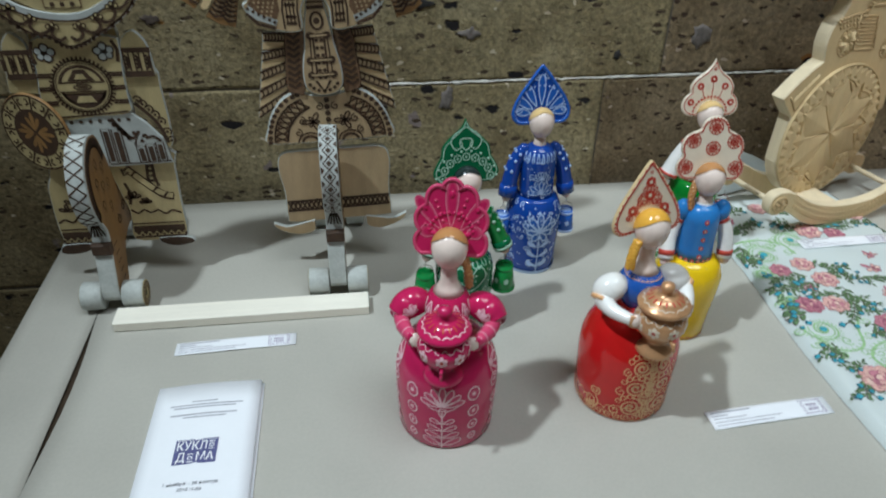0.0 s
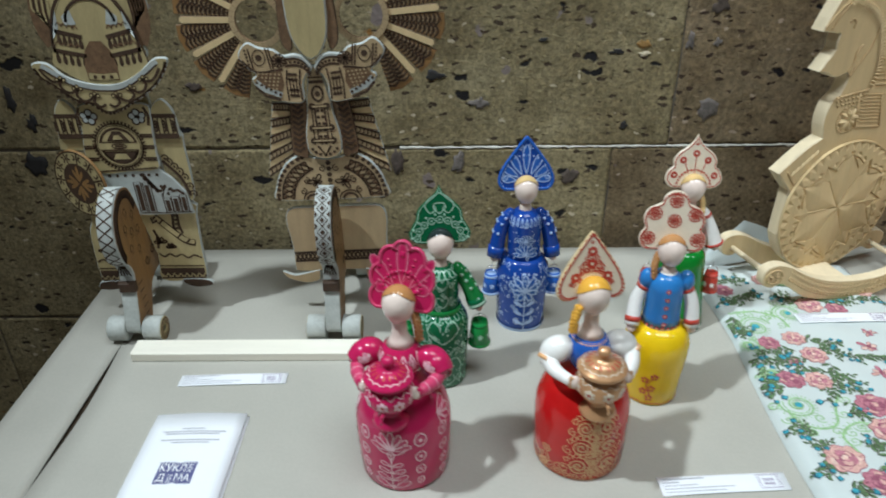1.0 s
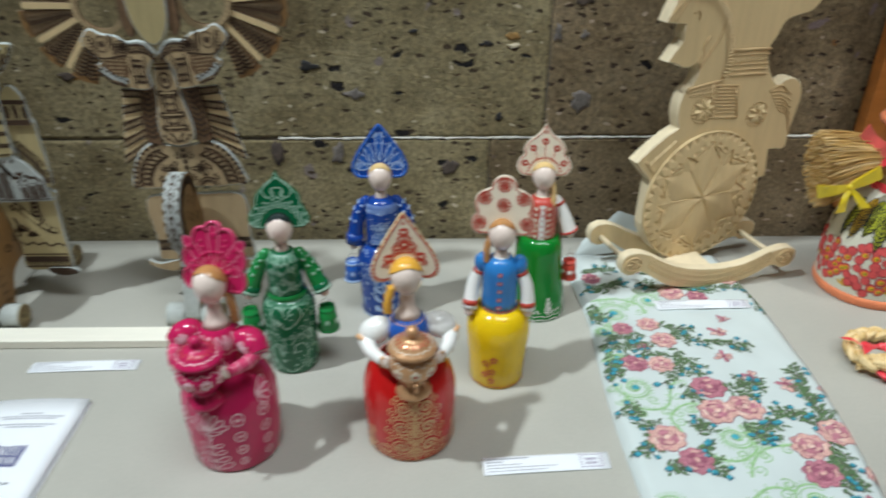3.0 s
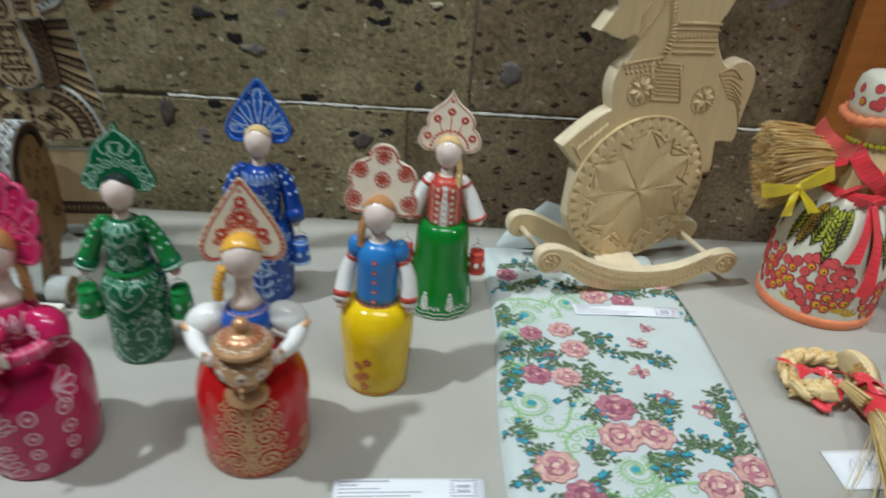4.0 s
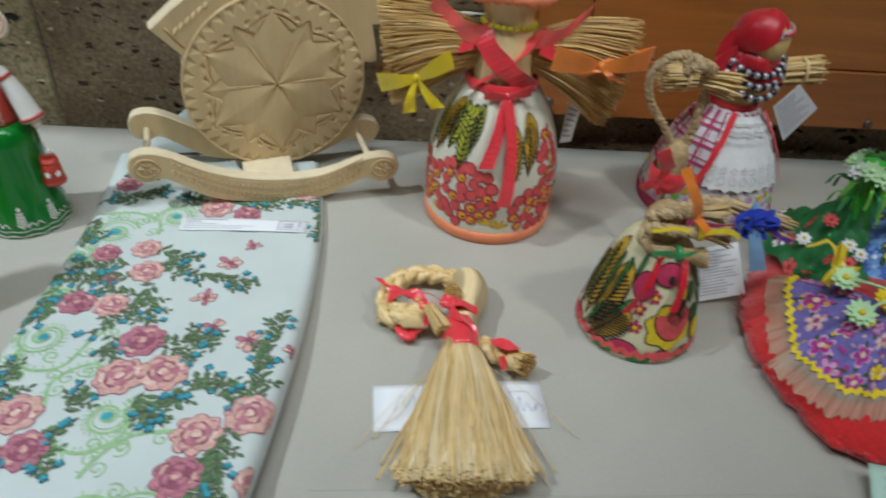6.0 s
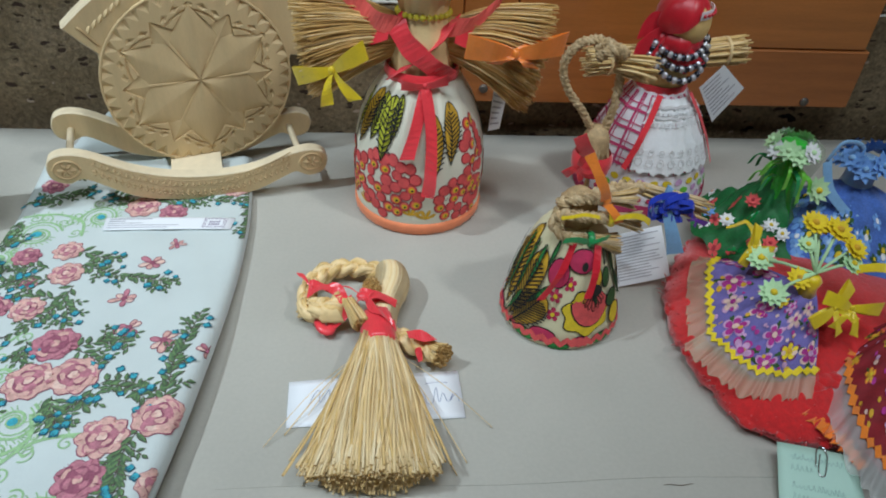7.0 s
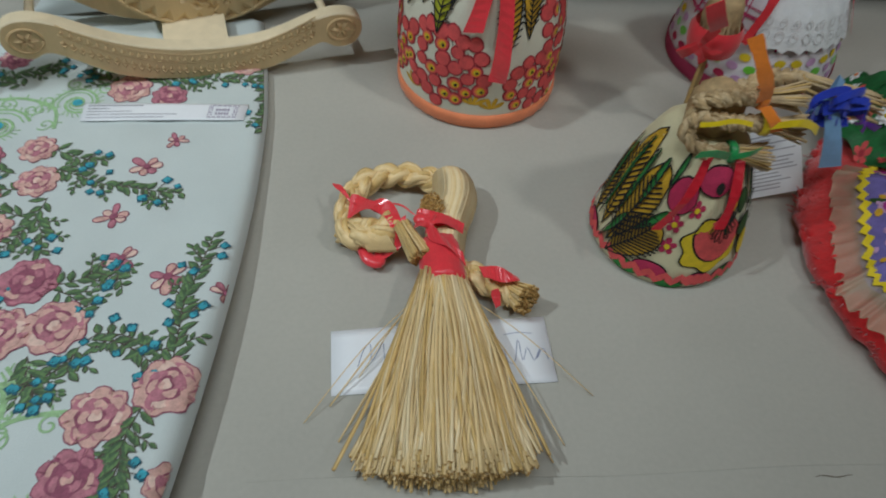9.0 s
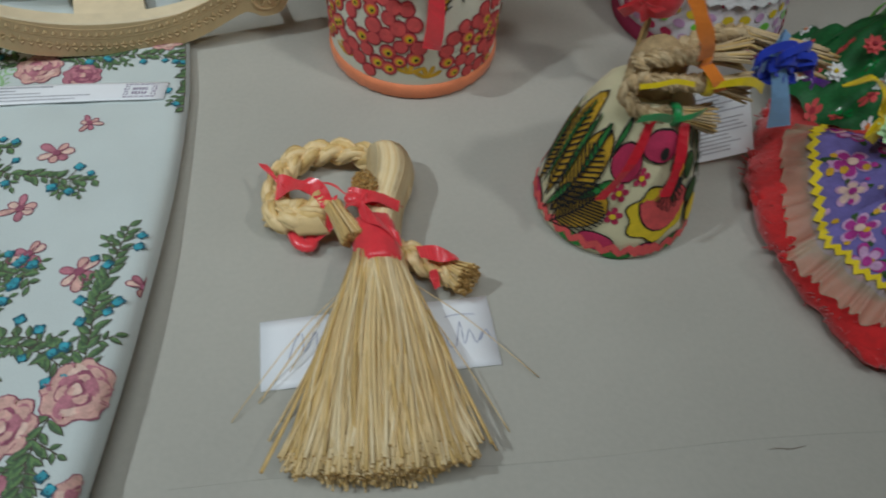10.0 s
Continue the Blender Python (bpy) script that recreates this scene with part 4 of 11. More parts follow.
    if gold:
        k.lathe([(0.0165, 0.1435), (0.0150, 0.1455)], GOLD_LINE, seg=24, caps=False)
        k.braid([(-0.014, -0.004, 0.180), (-0.018, -0.006, 0.168), (-0.019, -0.007, 0.155)], 0.0045, hair, 3)
    else:
        k.braid([(0.010, 0.010, 0.178), (0.015, 0.006, 0.165), (0.017, 0.004, 0.148)], 0.0042, hair, 3)
    return k.thing("painted_doll", label, "doll", "painted wooden dolls", at=at)


ROSE_LINE = paint("light_rose_paint", (0.72, 0.22, 0.32), 0.25, 0.3)
PINK_SOFT = paint("rose_paint", (0.60, 0.060, 0.150), 0.22, 0.35)

tea_lady(face_yaw(-0.2435, -0.454, -12.5), "crimson lacquered wooden doll holding a crimson samovar", PINK, PINK, PINK_LINE, HAIR_BROWN, PINK, PINK, "fan", PINK, PINK_LINE, -14, False)
tea_lady(face_yaw(-0.0685, -0.442, 8), "red and gold lacquered wooden doll holding a golden samovar", RED, BLUE_MID, GOLD_LINE, HAIR_GOLD, WHITE, CREAM, "point", GOLD, CREAM, -10, True)


def pail_lady(at, label, prof, body, skirt, top, line, sleeve, hair, headdress, crest_kind, style, crest_line, pails, lean=-10):
    """A slim standing doll with her arms down, mostly with pails on her wrists."""
    k = Kit()
    k.lathe(prof, skirt, seg=44)
    k.lathe(body, top, seg=32)
    zt = body[-1][1]
    k.lathe([(0.0095, zt - 0.004), (0.0068, zt + 0.002), (0.0062, zt + 0.012)], SKIN, seg=18)
    hz = zt + 0.026
    head_of(k, hz - 0.001, 0.0143, hair)
    ln = crest(crest_kind, 0.0655, 0.064)
    T = k.T
    k.T = pose(0, 0.006, hz - 0.004 if style != "vest" else hz - 0.006, lean)
    wood_edge = CREAM if headdress == CREAM else headdress
    k.slab(ln, 0.0045, headdress, wood_edge, 0.001)
    pen = Pen(k, on_plane(-0.00225))
    edge = shrink(ln, 0.92, 0.028)
    pen.at(0, 0).stroke(edge + edge[:1], 0.0009, crest_line)
    if style == "lotus":
        rim = shrink(ln, 0.965, 0.03)
        k.tube([(x, -0.0018, z) for x, z in rim + rim[:1]], 0.0021, BLUE_MID, 8)
        for i in range(16):
            a = radians(-85 + 170 * i / 15)
            pen.at(0, 0).dot(0.0285 * math.sin(a), 0.012 + 0.030 * math.cos(a), 0.0011, crest_line)
        for a in (-80, -54, -27, 0, 27, 54, 80):
            L = 0.034 if a == 0 else 0.027 if abs(a) < 40 else 0.021 if abs(a) < 60 else 0.0165
            pen.at(0, 0).drop(0.012 * math.sin(radians(a)), 0.010 + 0.010 * math.cos(radians(a)), L, 0.0105, a, 0.0011, crest_line, BLUE_MID)
        for sx in (-1, 1):
            pen.at(0, 0).spiral(sx * 0.006, 0.052, 0.0045, 1.5, 0.0009, crest_line, sx)
            pen.spiral(sx * 0.026, 0.016, 0.0045, 1.5, 0.0009, crest_line, sx)
    elif style == "vine":
        for sx in (-1, 1):
            pen.at(0, 0).stroke([(sx * x, z) for x, z in curve2([(0, 0.056), (0.010, 0.050), (0.015, 0.042), (0.010, 0.034), (0.004, 0.038), (0.006, 0.043)])], 0.0012, crest_line)
            pen.stroke([(sx * x, z) for x, z in curve2([(0, 0.045), (0.005, 0.044), (0.006, 0.039), (0, 0.033)])], 0.0012, crest_line)
        for j, (rad, cnt) in enumerate(((0.024, 9), (0.030, 10))):
            for i in range(cnt):
                a = radians(-85 + 170 * i / (cnt - 1))
                x, z = rad * math.sin(a), 0.004 + rad * math.cos(a) * 0.95
                if j == 0:
                    pen.ring(x, z, 0.0036, 0.0036, 0.0011, crest_line, 12)
                    pen.dot(x, z, 0.0012, crest_line)
                else:
                    k.ball((x, -0.0026, z), (0.0013, 0.0009, 0.0013), crest_line, 7, 5)
    elif style == "vest":
        for x, z in ((0, 0.0535), (-0.0195, 0.040), (0.0195, 0.040), (0, 0.033), (-0.024, 0.014), (0.024, 0.014)):
            pen.at(0, 0).flower(x, z, 0.0066, crest_line, 9, None, 0.0006)
            pen.ring(x, z, 0.0036, 0.0036, 0.0008, crest_line, 14)
            pen.ring(x, z, 0.0068, 0.0068, 0.0006, crest_line, 18)
            pen.dot(x, z, 0.0012, crest_line)
        outer = shrink(ln, 0.955, 0.03)
        for i in range(0, len(outer), 1):
            pen.dot(outer[i][0], outer[i][1], 0.0008, crest_line)
    else:
        for x, z in ((0, 0.042), (-0.014, 0.034), (0.014, 0.034), (-0.023, 0.016), (0.023, 0.016), (0, 0.053)):
            pen.at(0, 0).flower(x, z, 0.0042 if z < 0.05 else 0.002, crest_line, 8, CREAM)
            if 0.03 < z < 0.05:
                pen.stroke([(x * 0.55, 0.018), (x * 0.9, z)], 0.0008, crest_line)
        for i in range(15):
            a = radians(-80 + 160 * i / 14)
            pen.dot(0.0195 * math.sin(a), 0.003 + 0.0195 * math.cos(a), 0.0014, crest_line)
    k.T = T
    big = max(r for r, z in prof)
    pen, pb = Pen(k, on_lathe(prof)), Pen(k, on_lathe(body))
    for sx in (-1, 1):
        if style in ("vine", "lotus"):
            end = (sx * 0.040, -0.004, 0.098) if style == "vine" else (sx * 0.0355, -0.004, 0.098)
            line3, rad = arm(k, [(sx * 0.018, 0, zt - 0.006), (sx * 0.028, 0.0, zt - 0.024), end], [0.0068, 0.0085, 0.0098], sleeve, line if style == "vine" else None)
            sleeve_dots(k, line3, rad, crest_line if style == "lotus" else line, 0.0019)
            k.tube([line3[-3], line3[-1]], rad[-1] * 1.06, skirt, 14)
        elif style == "vest":
            k.ball((sx * 0.0195, 0, zt - 0.010), (0.0085, 0.0085, 0.012), top, 14, 9)
            end = (sx * 0.031, -0.014 if sx < 0 else -0.008, 0.096)
            line3, rad = arm(k, [(sx * 0.0205, 0, zt - 0.016), (sx * 0.028, -0.003, zt - 0.034), end], [0.0060, 0.0074, 0.0080], WHITE, None, 0.0052)
            for q in (0.3, -1.4):
                i = 2 if q > 0 else len(line3) - 2
                k.tube([line3[i - 1], line3[i]], rad[i] * 1.03, crest_line, 14)
        else:
            line3, rad = arm(k, [(sx * 0.0175, 0, zt - 0.006), (sx * 0.026, 0, zt - 0.024), (sx * 0.036, -0.002, 0.112)], [0.006, 0.0085, 0.0105], WHITE, RED_LINE, 0.005)
            k.tube([line3[1], line3[2]], rad[2] * 1.05, RED_LINE, 14)
    if pails:
        px, pz, pr, ph, pm = pails
        for sx in (-1, 1):
            bucket(k, (sx * px, -0.004, pz), pr, ph, pm, line if style != "bell" else WHITE, line if style == "lotus" else pm)
            k.tube([(sx * px, -0.004, pz + ph + 0.008), (sx * px * 0.98, -0.004, pz + ph + 0.016)], 0.0004, STEEL, 5)
    if style == "lotus":
        pen.at(0, 0).stroke([(0, 0.003 + 0.005 * i) for i in range(14)], 0.0013, line)
        for v in (0.012, 0.026, 0.040):
            for sx in (-1, 1):
                pen.at(0, 0).stroke([(sx * x, v + z) for x, z in curve2([(0, 0), (0.008, 0.001), (0.013, 0.005), (0.011, 0.009), (0.008, 0.007)])], 0.0016, line)
                pen.drop(sx * 0.003, v + 0.001, 0.010, 0.004, sx * 60, 0.0009, line, BLUE_LINE)
        for a in (-100, -68, -36, 0, 36, 68, 100, 150, 210):
            pen.at(0, 0).drop(0, 0.062, 0.022 if abs(a) < 90 else 0.015, 0.0095, a, 0.0017, line, BLUE_MID)
        for i in range(26):
            a = i * 2.4
            pen.at(0, 0).dot((0.019 + 0.006 * math.sin(i * 5)) * math.cos(a), 0.074 + 0.012 * math.sin(a), 0.0014, line)
        for u in (-0.052, 0.052, 0.1):
            for v in (0.02, 0.045, 0.07):
                pen.at(0, 0).spiral(u, v, 0.007, 1.8, 0.0013, line, 1)
                pen.flower(u, v + 0.012, 0.005, line, 5)
        pen.stroke([(big * 2 * math.pi * i / 60, 0.002) for i in range(61)], 0.005, BLUE_LINE)
        sprinkle(pen, 190, 71, -0.075, 0.075, 0.010, 0.094, line, 0.25)
        sprinkle(pb, 80, 72, -0.040, 0.040, 0.100, zt - 0.008, line, 0.2)
        for a in (-90, -58, -27, 0, 27, 58, 90):
            pb.at(0, 0).drop(0, 0.106, 0.016, 0.006, a, 0.001, line, BLUE_MID)
            pb.drop(0, 0.124, 0.010, 0.004, a, 0.0009, line)
        for i in range(11):
            pb.at((i - 5) * 0.0062, zt - 0.006).drop(0, 0, 0.010, 0.004, 180, 0.0009, line)
    elif style == "vine":
        for sx in (-1, 1):
            pen.at(0, 0).stroke([(sx * x, z) for x, z in curve2([(0, 0.064), (0.010, 0.071), (0.018, 0.080), (0.013, 0.090), (0.004, 0.086), (0.003, 0.080)])], 0.0013, line)
            pen.stroke([(sx * x, z) for x, z in curve2([(0.001, 0.004), (0.014, 0.012), (0.022, 0.028), (0.016, 0.042), (0.006, 0.040), (0.007, 0.031), (0.013, 0.032)])], 0.0013, line)
            pen.stroke([(sx * x, z) for x, z in curve2([(0.002, 0.042), (0.012, 0.054), (0.026, 0.058), (0.030, 0.048), (0.024, 0.044)])], 0.0012, line)
            for v in (0.02, 0.05, 0.078):
                pen.at(0, 0).spiral(sx * 0.045, v, 0.009, 1.8, 0.0013, line, sx)
                pen.spiral(sx * 0.066, v - 0.01, 0.008, 1.8, 0.0013, line, -sx)
        for i in range(60):
            a = i * 2.4
            pen.at(0, 0).dot(0.03 * math.sin(a * 1.7), 0.048 + 0.042 * math.cos(a), 0.0011, line)
        for i in range(12):
            pen.at((i - 5.5) * 0.014, 0.0925).ring(0, 0, 0.0035, 0.0035, 0.001, line, 10)
        for i in range(9):
            pb.at((i - 4) * 0.0075, zt - 0.006).ring(0, 0, 0.0034, 0.004, 0.001, line, 10)
        for sx in (-1, 1):
            for v in (0.105, 0.128):
                pb.at(0, 0).stroke([(sx * x, v + z) for x, z in curve2([(0, 0), (0.006, 0.005), (0.007, 0.011), (0.003, 0.013), (0.0, 0.009)])], 0.0011, line)
                pb.spiral(sx * 0.012, v + 0.004, 0.004, 1.5, 0.001, line, sx)
        sprinkle(pen, 120, 73, -0.055, 0.055, 0.006, 0.090, line, 0.4)
        sprinkle(pb, 50, 74, -0.035, 0.035, 0.102, zt - 0.006, line, 0.35)
        k.lathe([(body[0][0] * 1.07, 0.0945), (body[0][0] * 1.12, 0.098), (body[0][0] * 1.02, 0.101)], GREEN_MID, seg=30, caps=False)
    elif style == "vest":
        for i, z in enumerate((0.102, 0.112, 0.122, 0.132, 0.142)):
            pb.at(0.0005, z).flower(0, 0, 0.0028, RED_LINE, 6, WHITE)
        for i in range(11):
            pb.at((i - 5) * 0.0058, 0.0965).flower(0, 0, 0.0024, RED_LINE, 5, WHITE)
        for u0 in (-0.008, 0.058, -0.06):
            pen.at(0, 0).stroke([(u0 + x, z) for x, z in curve2([(0.0, 0.006), (0.003, 0.016), (-0.002, 0.028), (0.004, 0.038)])], 0.0009, RED_LINE)
            for x, z in ((-0.004, 0.036), (0.006, 0.042), (-0.005, 0.020), (0.004, 0.025), (0.003, 0.012)):
                pen.at(0, 0).flower(u0 + x, z, 0.0048, RED_LINE, 5, YELLOW)
        pen.at(0, 0).stroke([(big * 2 * math.pi * i / 60, 0.0035 + 0.0006 * math.sin(i * 1.3)) for i in range(61)], 0.0011, RED_LINE)
        k.lathe([(0.0115, zt - 0.004), (0.0075, zt + 0.001)], WHITE, seg=18, caps=False)
        k.braid([(-0.012, 0.002, hz - 0.006), (-0.015, -0.003, hz - 0.018), (-0.014, -0.006, zt - 0.006)], 0.0038, hair, 3)
    else:
        for i in range(8):
            u = (i - 3.5) * 2 * math.pi * big / 8
            pen.at(0, 0).stroke([(u, 0.010), (u, 0.029)], 0.0011, WHITE)
            for j in range(5):
                for sx in (-1, 1):
                    pen.drop(u, 0.011 + 0.0034 * j, 0.0068 - 0.0006 * j, 0.0022, sx * 48, 0, WHITE, WHITE)
            pen.dot(u, 0.031, 0.002, WHITE)
            pen.stroke([(u + 0.005 + 0.0011 * q, 0.011 + 0.005 * abs(math.sin(q * 0.5))) for q in range(14)], 0.001, WHITE)
        for v, w in ((0.003, 0.0012), (0.008, 0.0008)):
            pen.at(0, 0).stroke([(big * 2 * math.pi * i / 72, v + 0.0008 * math.sin(i * 1.2)) for i in range(73)], w, WHITE)
        pb.at(0, 0).fill([(-0.0032, 0.1085), (0.0032, 0.1085), (0.0036, 0.130), (0.0030, 0.154), (-0.0030, 0.154), (-0.0036, 0.130)], WHITE, 0.0004, 4)
        for j in range(6):
            pb.dot(0, 0.1120 + 0.0074 * j, 0.0012, RED_LINE, 0.0009)
            for sx in (-1, 1):
                pb.flower(sx * 0.0085, 0.1125 + 0.0074 * j, 0.0026, CREAM, 5)
                pb.ring(sx * 0.0150, 0.1130 + 0.0074 * j, 0.0020, 0.0026, 0.0007, CREAM, 10)
        for sx in (-1, 1):
            pb.stroke([(sx * 0.0046, 0.1085), (sx * 0.0050, 0.130), (sx * 0.0042, 0.154)], 0.0008, CREAM)
        k.lathe([(0.0118, zt - 0.004), (0.0075, zt + 0.001)], CREAM, seg=18, caps=False)
        k.braid([(0.010, 0.0, hz - 0.008), (0.0125, -0.006, hz - 0.020), (0.012, -0.010, zt - 0.010)], 0.0036, hair, 3)
    return k.thing("painted_doll", label, "doll", "painted wooden dolls", at=at)


pail_lady(face_yaw(-0.2075, -0.322, 4), "green lacquered wooden doll carrying two small pails",
          [(0.0275, 0), (0.0285, 0.002), (0.0290, 0.03), (0.0300, 0.06), (0.0300, 0.078), (0.0275, 0.088), (0.0215, 0.095)],
          [(0.0205, 0.094), (0.0195, 0.103), (0.0190, 0.115), (0.0195, 0.130), (0.0185, 0.141), (0.0135, 0.147), (0.0075, 0.150)],
          GREEN, GREEN, GREEN_LINE, GREEN_MID, HAIR_BLACK, GREEN, "spade", "vine", GREEN_LINE, (0.0425, 0.046, 0.0125, 0.030, GREEN_MID))
pail_lady(face_yaw(-0.1070, -0.212, 2), "blue lacquered wooden doll carrying two small pails",
          [(0.0290, 0), (0.0300, 0.002), (0.0305, 0.02), (0.0320, 0.05), (0.0330, 0.070), (0.0315, 0.084), (0.0265, 0.094), (0.0225, 0.098)],
          [(0.0215, 0.096), (0.0205, 0.106), (0.0205, 0.120), (0.0205, 0.140), (0.0185, 0.152), (0.0125, 0.158), (0.0075, 0.160)],
          BLUE, BLUE, BLUE_LINE, BLUE, HAIR_FAIR, BLUE, "onion", "lotus", BLUE_LINE, (0.0390, 0.046, 0.0115, 0.028, BLUE_MID))
pail_lady(face_yaw(0.0270, -0.350, -8), "yellow-skirted wooden doll in a blue waistcoat",
          [(0.0295, 0), (0.0305, 0.002), (0.0315, 0.03), (0.0345, 0.06), (0.0345, 0.074), (0.0300, 0.088), (0.0225, 0.095)],
          [(0.0205, 0.094), (0.0192, 0.105), (0.0185, 0.120), (0.0190, 0.138), (0.0175, 0.148), (0.0120, 0.154), (0.0075, 0.156)],
          YELLOW, VEST, RED_LINE, WHITE, HAIR_BROWN, CREAM, "cloud", "vest", RED_LINE, None, -12)
pail_lady(face_yaw(0.0885, -0.2135, -4), "green-skirted wooden doll in a red waistcoat with two red pails",
          [(0.0385, 0), (0.0392, 0.002), (0.0370, 0.018), (0.0330, 0.045), (0.0300, 0.070), (0.0292, 0.088), (0.0275, 0.100), (0.0225, 0.108)],
          [(0.0195, 0.106), (0.0185, 0.115), (0.0182, 0.130), (0.0185, 0.145), (0.0170, 0.154), (0.0120, 0.159), (0.0075, 0.161)],
          LAWN, RED_LINE, RED_LINE, WHITE, HAIR_FAIR, CREAM, "cloudspade", "bell", RED_LINE, (0.0395, 0.048, 0.0105, 0.026, RED_LINE))


# ---- two wheeled wooden riders with burnt drawing, and the plank before them ----
def plank():
    k = Kit()
    k.box((-0.583, -0.2985, 0.0), (-0.3092, -0.2700, 0.0115), PINE, 0.0012)
    return k.thing("wooden_plank", "pale planed pine plank lying before the wheeled toys", "plank")


plank()


def toy_horse(parent, x, strip):
    """The edge-on horse that carries a rider: a thick board with a rounded chest."""
    k = Kit()
    k.T = pose(x, 0, 0, 0, 0, 90)
    side = curve2([(-0.262, 0.016), (-0.257, 0.050), (-0.246, 0.088), (-0.250, 0.104), (-0.262, 0.120), (-0.268, 0.145), (-0.262, 0.172), (-0.246, 0.191), (-0.226, 0.197), (-0.208, 0.188), (-0.196, 0.160), (-0.186, 0.125), (-0.16, 0.108), (-0.105, 0.108), (-0.088, 0.090), (-0.092, 0.050), (-0.085, 0.016), (-0.105, 0.014), (-0.122, 0.045), (-0.16, 0.062), (-0.205, 0.055), (-0.228, 0.014)], 5, True)
    k.slab(side, 0.019, BIRCH_BROWN, BIRCH_EDGE, 0.001)
    k.T = Matrix.Identity(4)
    flank = Pen(k, lambda u, v: (Vector((x + 0.0095, u, v)), Vector((1, 0, 0))), 0.0004)
    chest = curve2([(-0.258, 0.112), (-0.2635, 0.126), (-0.2655, 0.145), (-0.2605, 0.170), (-0.246, 0.187), (-0.228, 0.1935), (-0.211, 0.186), (-0.200, 0.165)], 6)
    for i in range(len(chest) - 1):
        (y0, z0), (y1, z1) = chest[i], chest[i + 1]
        dy, dz = (-0.228 - y0), (0.150 - z0)
        q = 0.010 / math.hypot(dy, dz)
        flank.stroke([(y0, z0), (y0 + dy * q, z0 + dz * q)], 0.0021, BURNT)
        flank.stroke([((y0 + y1) / 2, (z0 + z1) / 2), ((y0 + y1) / 2 + dy * q, (z0 + z1) / 2 + dz * q)], 0.0016, BURNT)
    flank.stroke([(a * 0.8 - 0.228 * 0.2, b * 0.8 + 0.150 * 0.2) for a, b in chest], 0.0016, BURNT)
    for cy, cz in ((-0.232, 0.168), (-0.216, 0.158), (-0.240, 0.150), (-0.226, 0.140), (-0.210, 0.136), (-0.236, 0.122), (-0.218, 0.112)):
        flank.ring(cy, cz, 0.0038, 0.0045, 0.0013, BURNT, 10)
        flank.stroke([(cy - 0.004, cz - 0.007), (cy + 0.004, cz - 0.007)], 0.0012, BURNT_SOFT)
    for i in range(5):
        flank.spiral(-0.205 + 0.020 * i, 0.088 + 0.004 * (i % 2), 0.007, 1.3, 0.0022, BURNT, 1 if i % 2 else -1)
    for cy in (-0.236, -0.098):
        for i in range(5):
            flank.stroke([(cy - 0.006, 0.030 + 0.011 * i), (cy + 0.006, 0.030 + 0.011 * i)], 0.0015, BURNT)
    for sx in (-1, 1):
        for i in range(5):
            a = 0.0020 * (i - 2)
            k.tube([(x + a * 0.8, -0.2515, 0.106), (x + a * 1.9, -0.2500, 0.092)], 0.0009, BURNT, 5)
    k.box((x - 0.0098, -0.2545, 0.070), (x + 0.0098, -0.244, 0.083), BURNT, 0.001)
    horse = k.part("horse_board", parent, "side-cut toned plywood horse")
    front = [(p.x, p.y) for p in smooth_line([(-0.2505, 0.106, 0), (-0.2627, 0.120, 0), (-0.2687, 0.145, 0), (-0.2627, 0.172, 0), (-0.2465, 0.1915, 0), (-0.226, 0.1975, 0)], 8)]
    s = Kit()
    pts = [(x, y - 0.0006, z + 0.0004) for y, z in front]
    s.band(pts, (0.0088, 0, 0), strip[0], 0.0008)
    n = len(pts)

    def along(u, v):
        t = max(0, min(n - 1.001, v / 0.115 * (n - 1)))
        i = int(t)
        a, b = Vector(pts[i]), Vector(pts[min(i + 1, n - 1)])
        d = (b - a).normalized()
        nn = Vector((0, -d.z, d.y)).normalized()
        nn = nn if nn.y < 0 or nn.z > 0 else -nn
        return a.lerp(b, t - i) + Vector((u, 0, 0)), nn
    pen = Pen(s, along, 0.0010)
    for i in range(9):
        v = 0.006 + 0.0115 * i
        if strip[1] == "net":
            pen.stroke([(-0.0085, v), (0.0085, v + 0.0115)], 0.0017, BURNT)
            pen.stroke([(0.0085, v), (-0.0085, v + 0.0115)], 0.0017, BURNT)
        else:
            pen.stroke([(0, v), (0.0062, v + 0.0057), (0, v + 0.0114), (-0.0062, v + 0.0057), (0, v)], 0.0013, BURNT)
            pen.fill([(0, v + 0.0028), (0.003, v + 0.0057), (0, v + 0.0086), (-0.003, v + 0.0057)], BURNT)
            for sx in (-1, 1):
                pen.fill([(sx * 0.0085, v + 0.008), (sx * 0.0085, v + 0.0145), (sx * 0.005, v + 0.0114)], BURNT)
    s.part("patterned_strip", horse, "pale strip with a burnt lattice pattern")
    for sx in (-1, 1):
        for wy in (-0.2520, -0.100):
            w = Kit()
            w.T = pose(x + sx * 0.0105, wy, 0.0165, 0, sx * 90, 0)
            w.lathe([(0.0145, 0), (0.0156, 0.001), (0.0160, 0.0215), (0.0152, 0.0228)], BIRCH_EDGE, seg=26)
            w.lathe([(0.0152, 0.0228), (0.0148, 0.0232), (0.004, 0.0232), (0.0035, 0.0222)], BIRCH, seg=26)
            pw = Pen(w, on_top(0.0232), 0.0004)
            pw.ring(0, 0, 0.0128, 0.0128, 0.0012, BURNT_SOFT, 22)
            for i in range(10):
                pw.ring(0.0095 * math.cos(0.628 * i), 0.0095 * math.sin(0.628 * i), 0.0026, 0.0026, 0.0010, BURNT_SOFT, 8)
            w.part("wheel", parent, "grey-washed wooden wheel with burnt rings")
    return horse


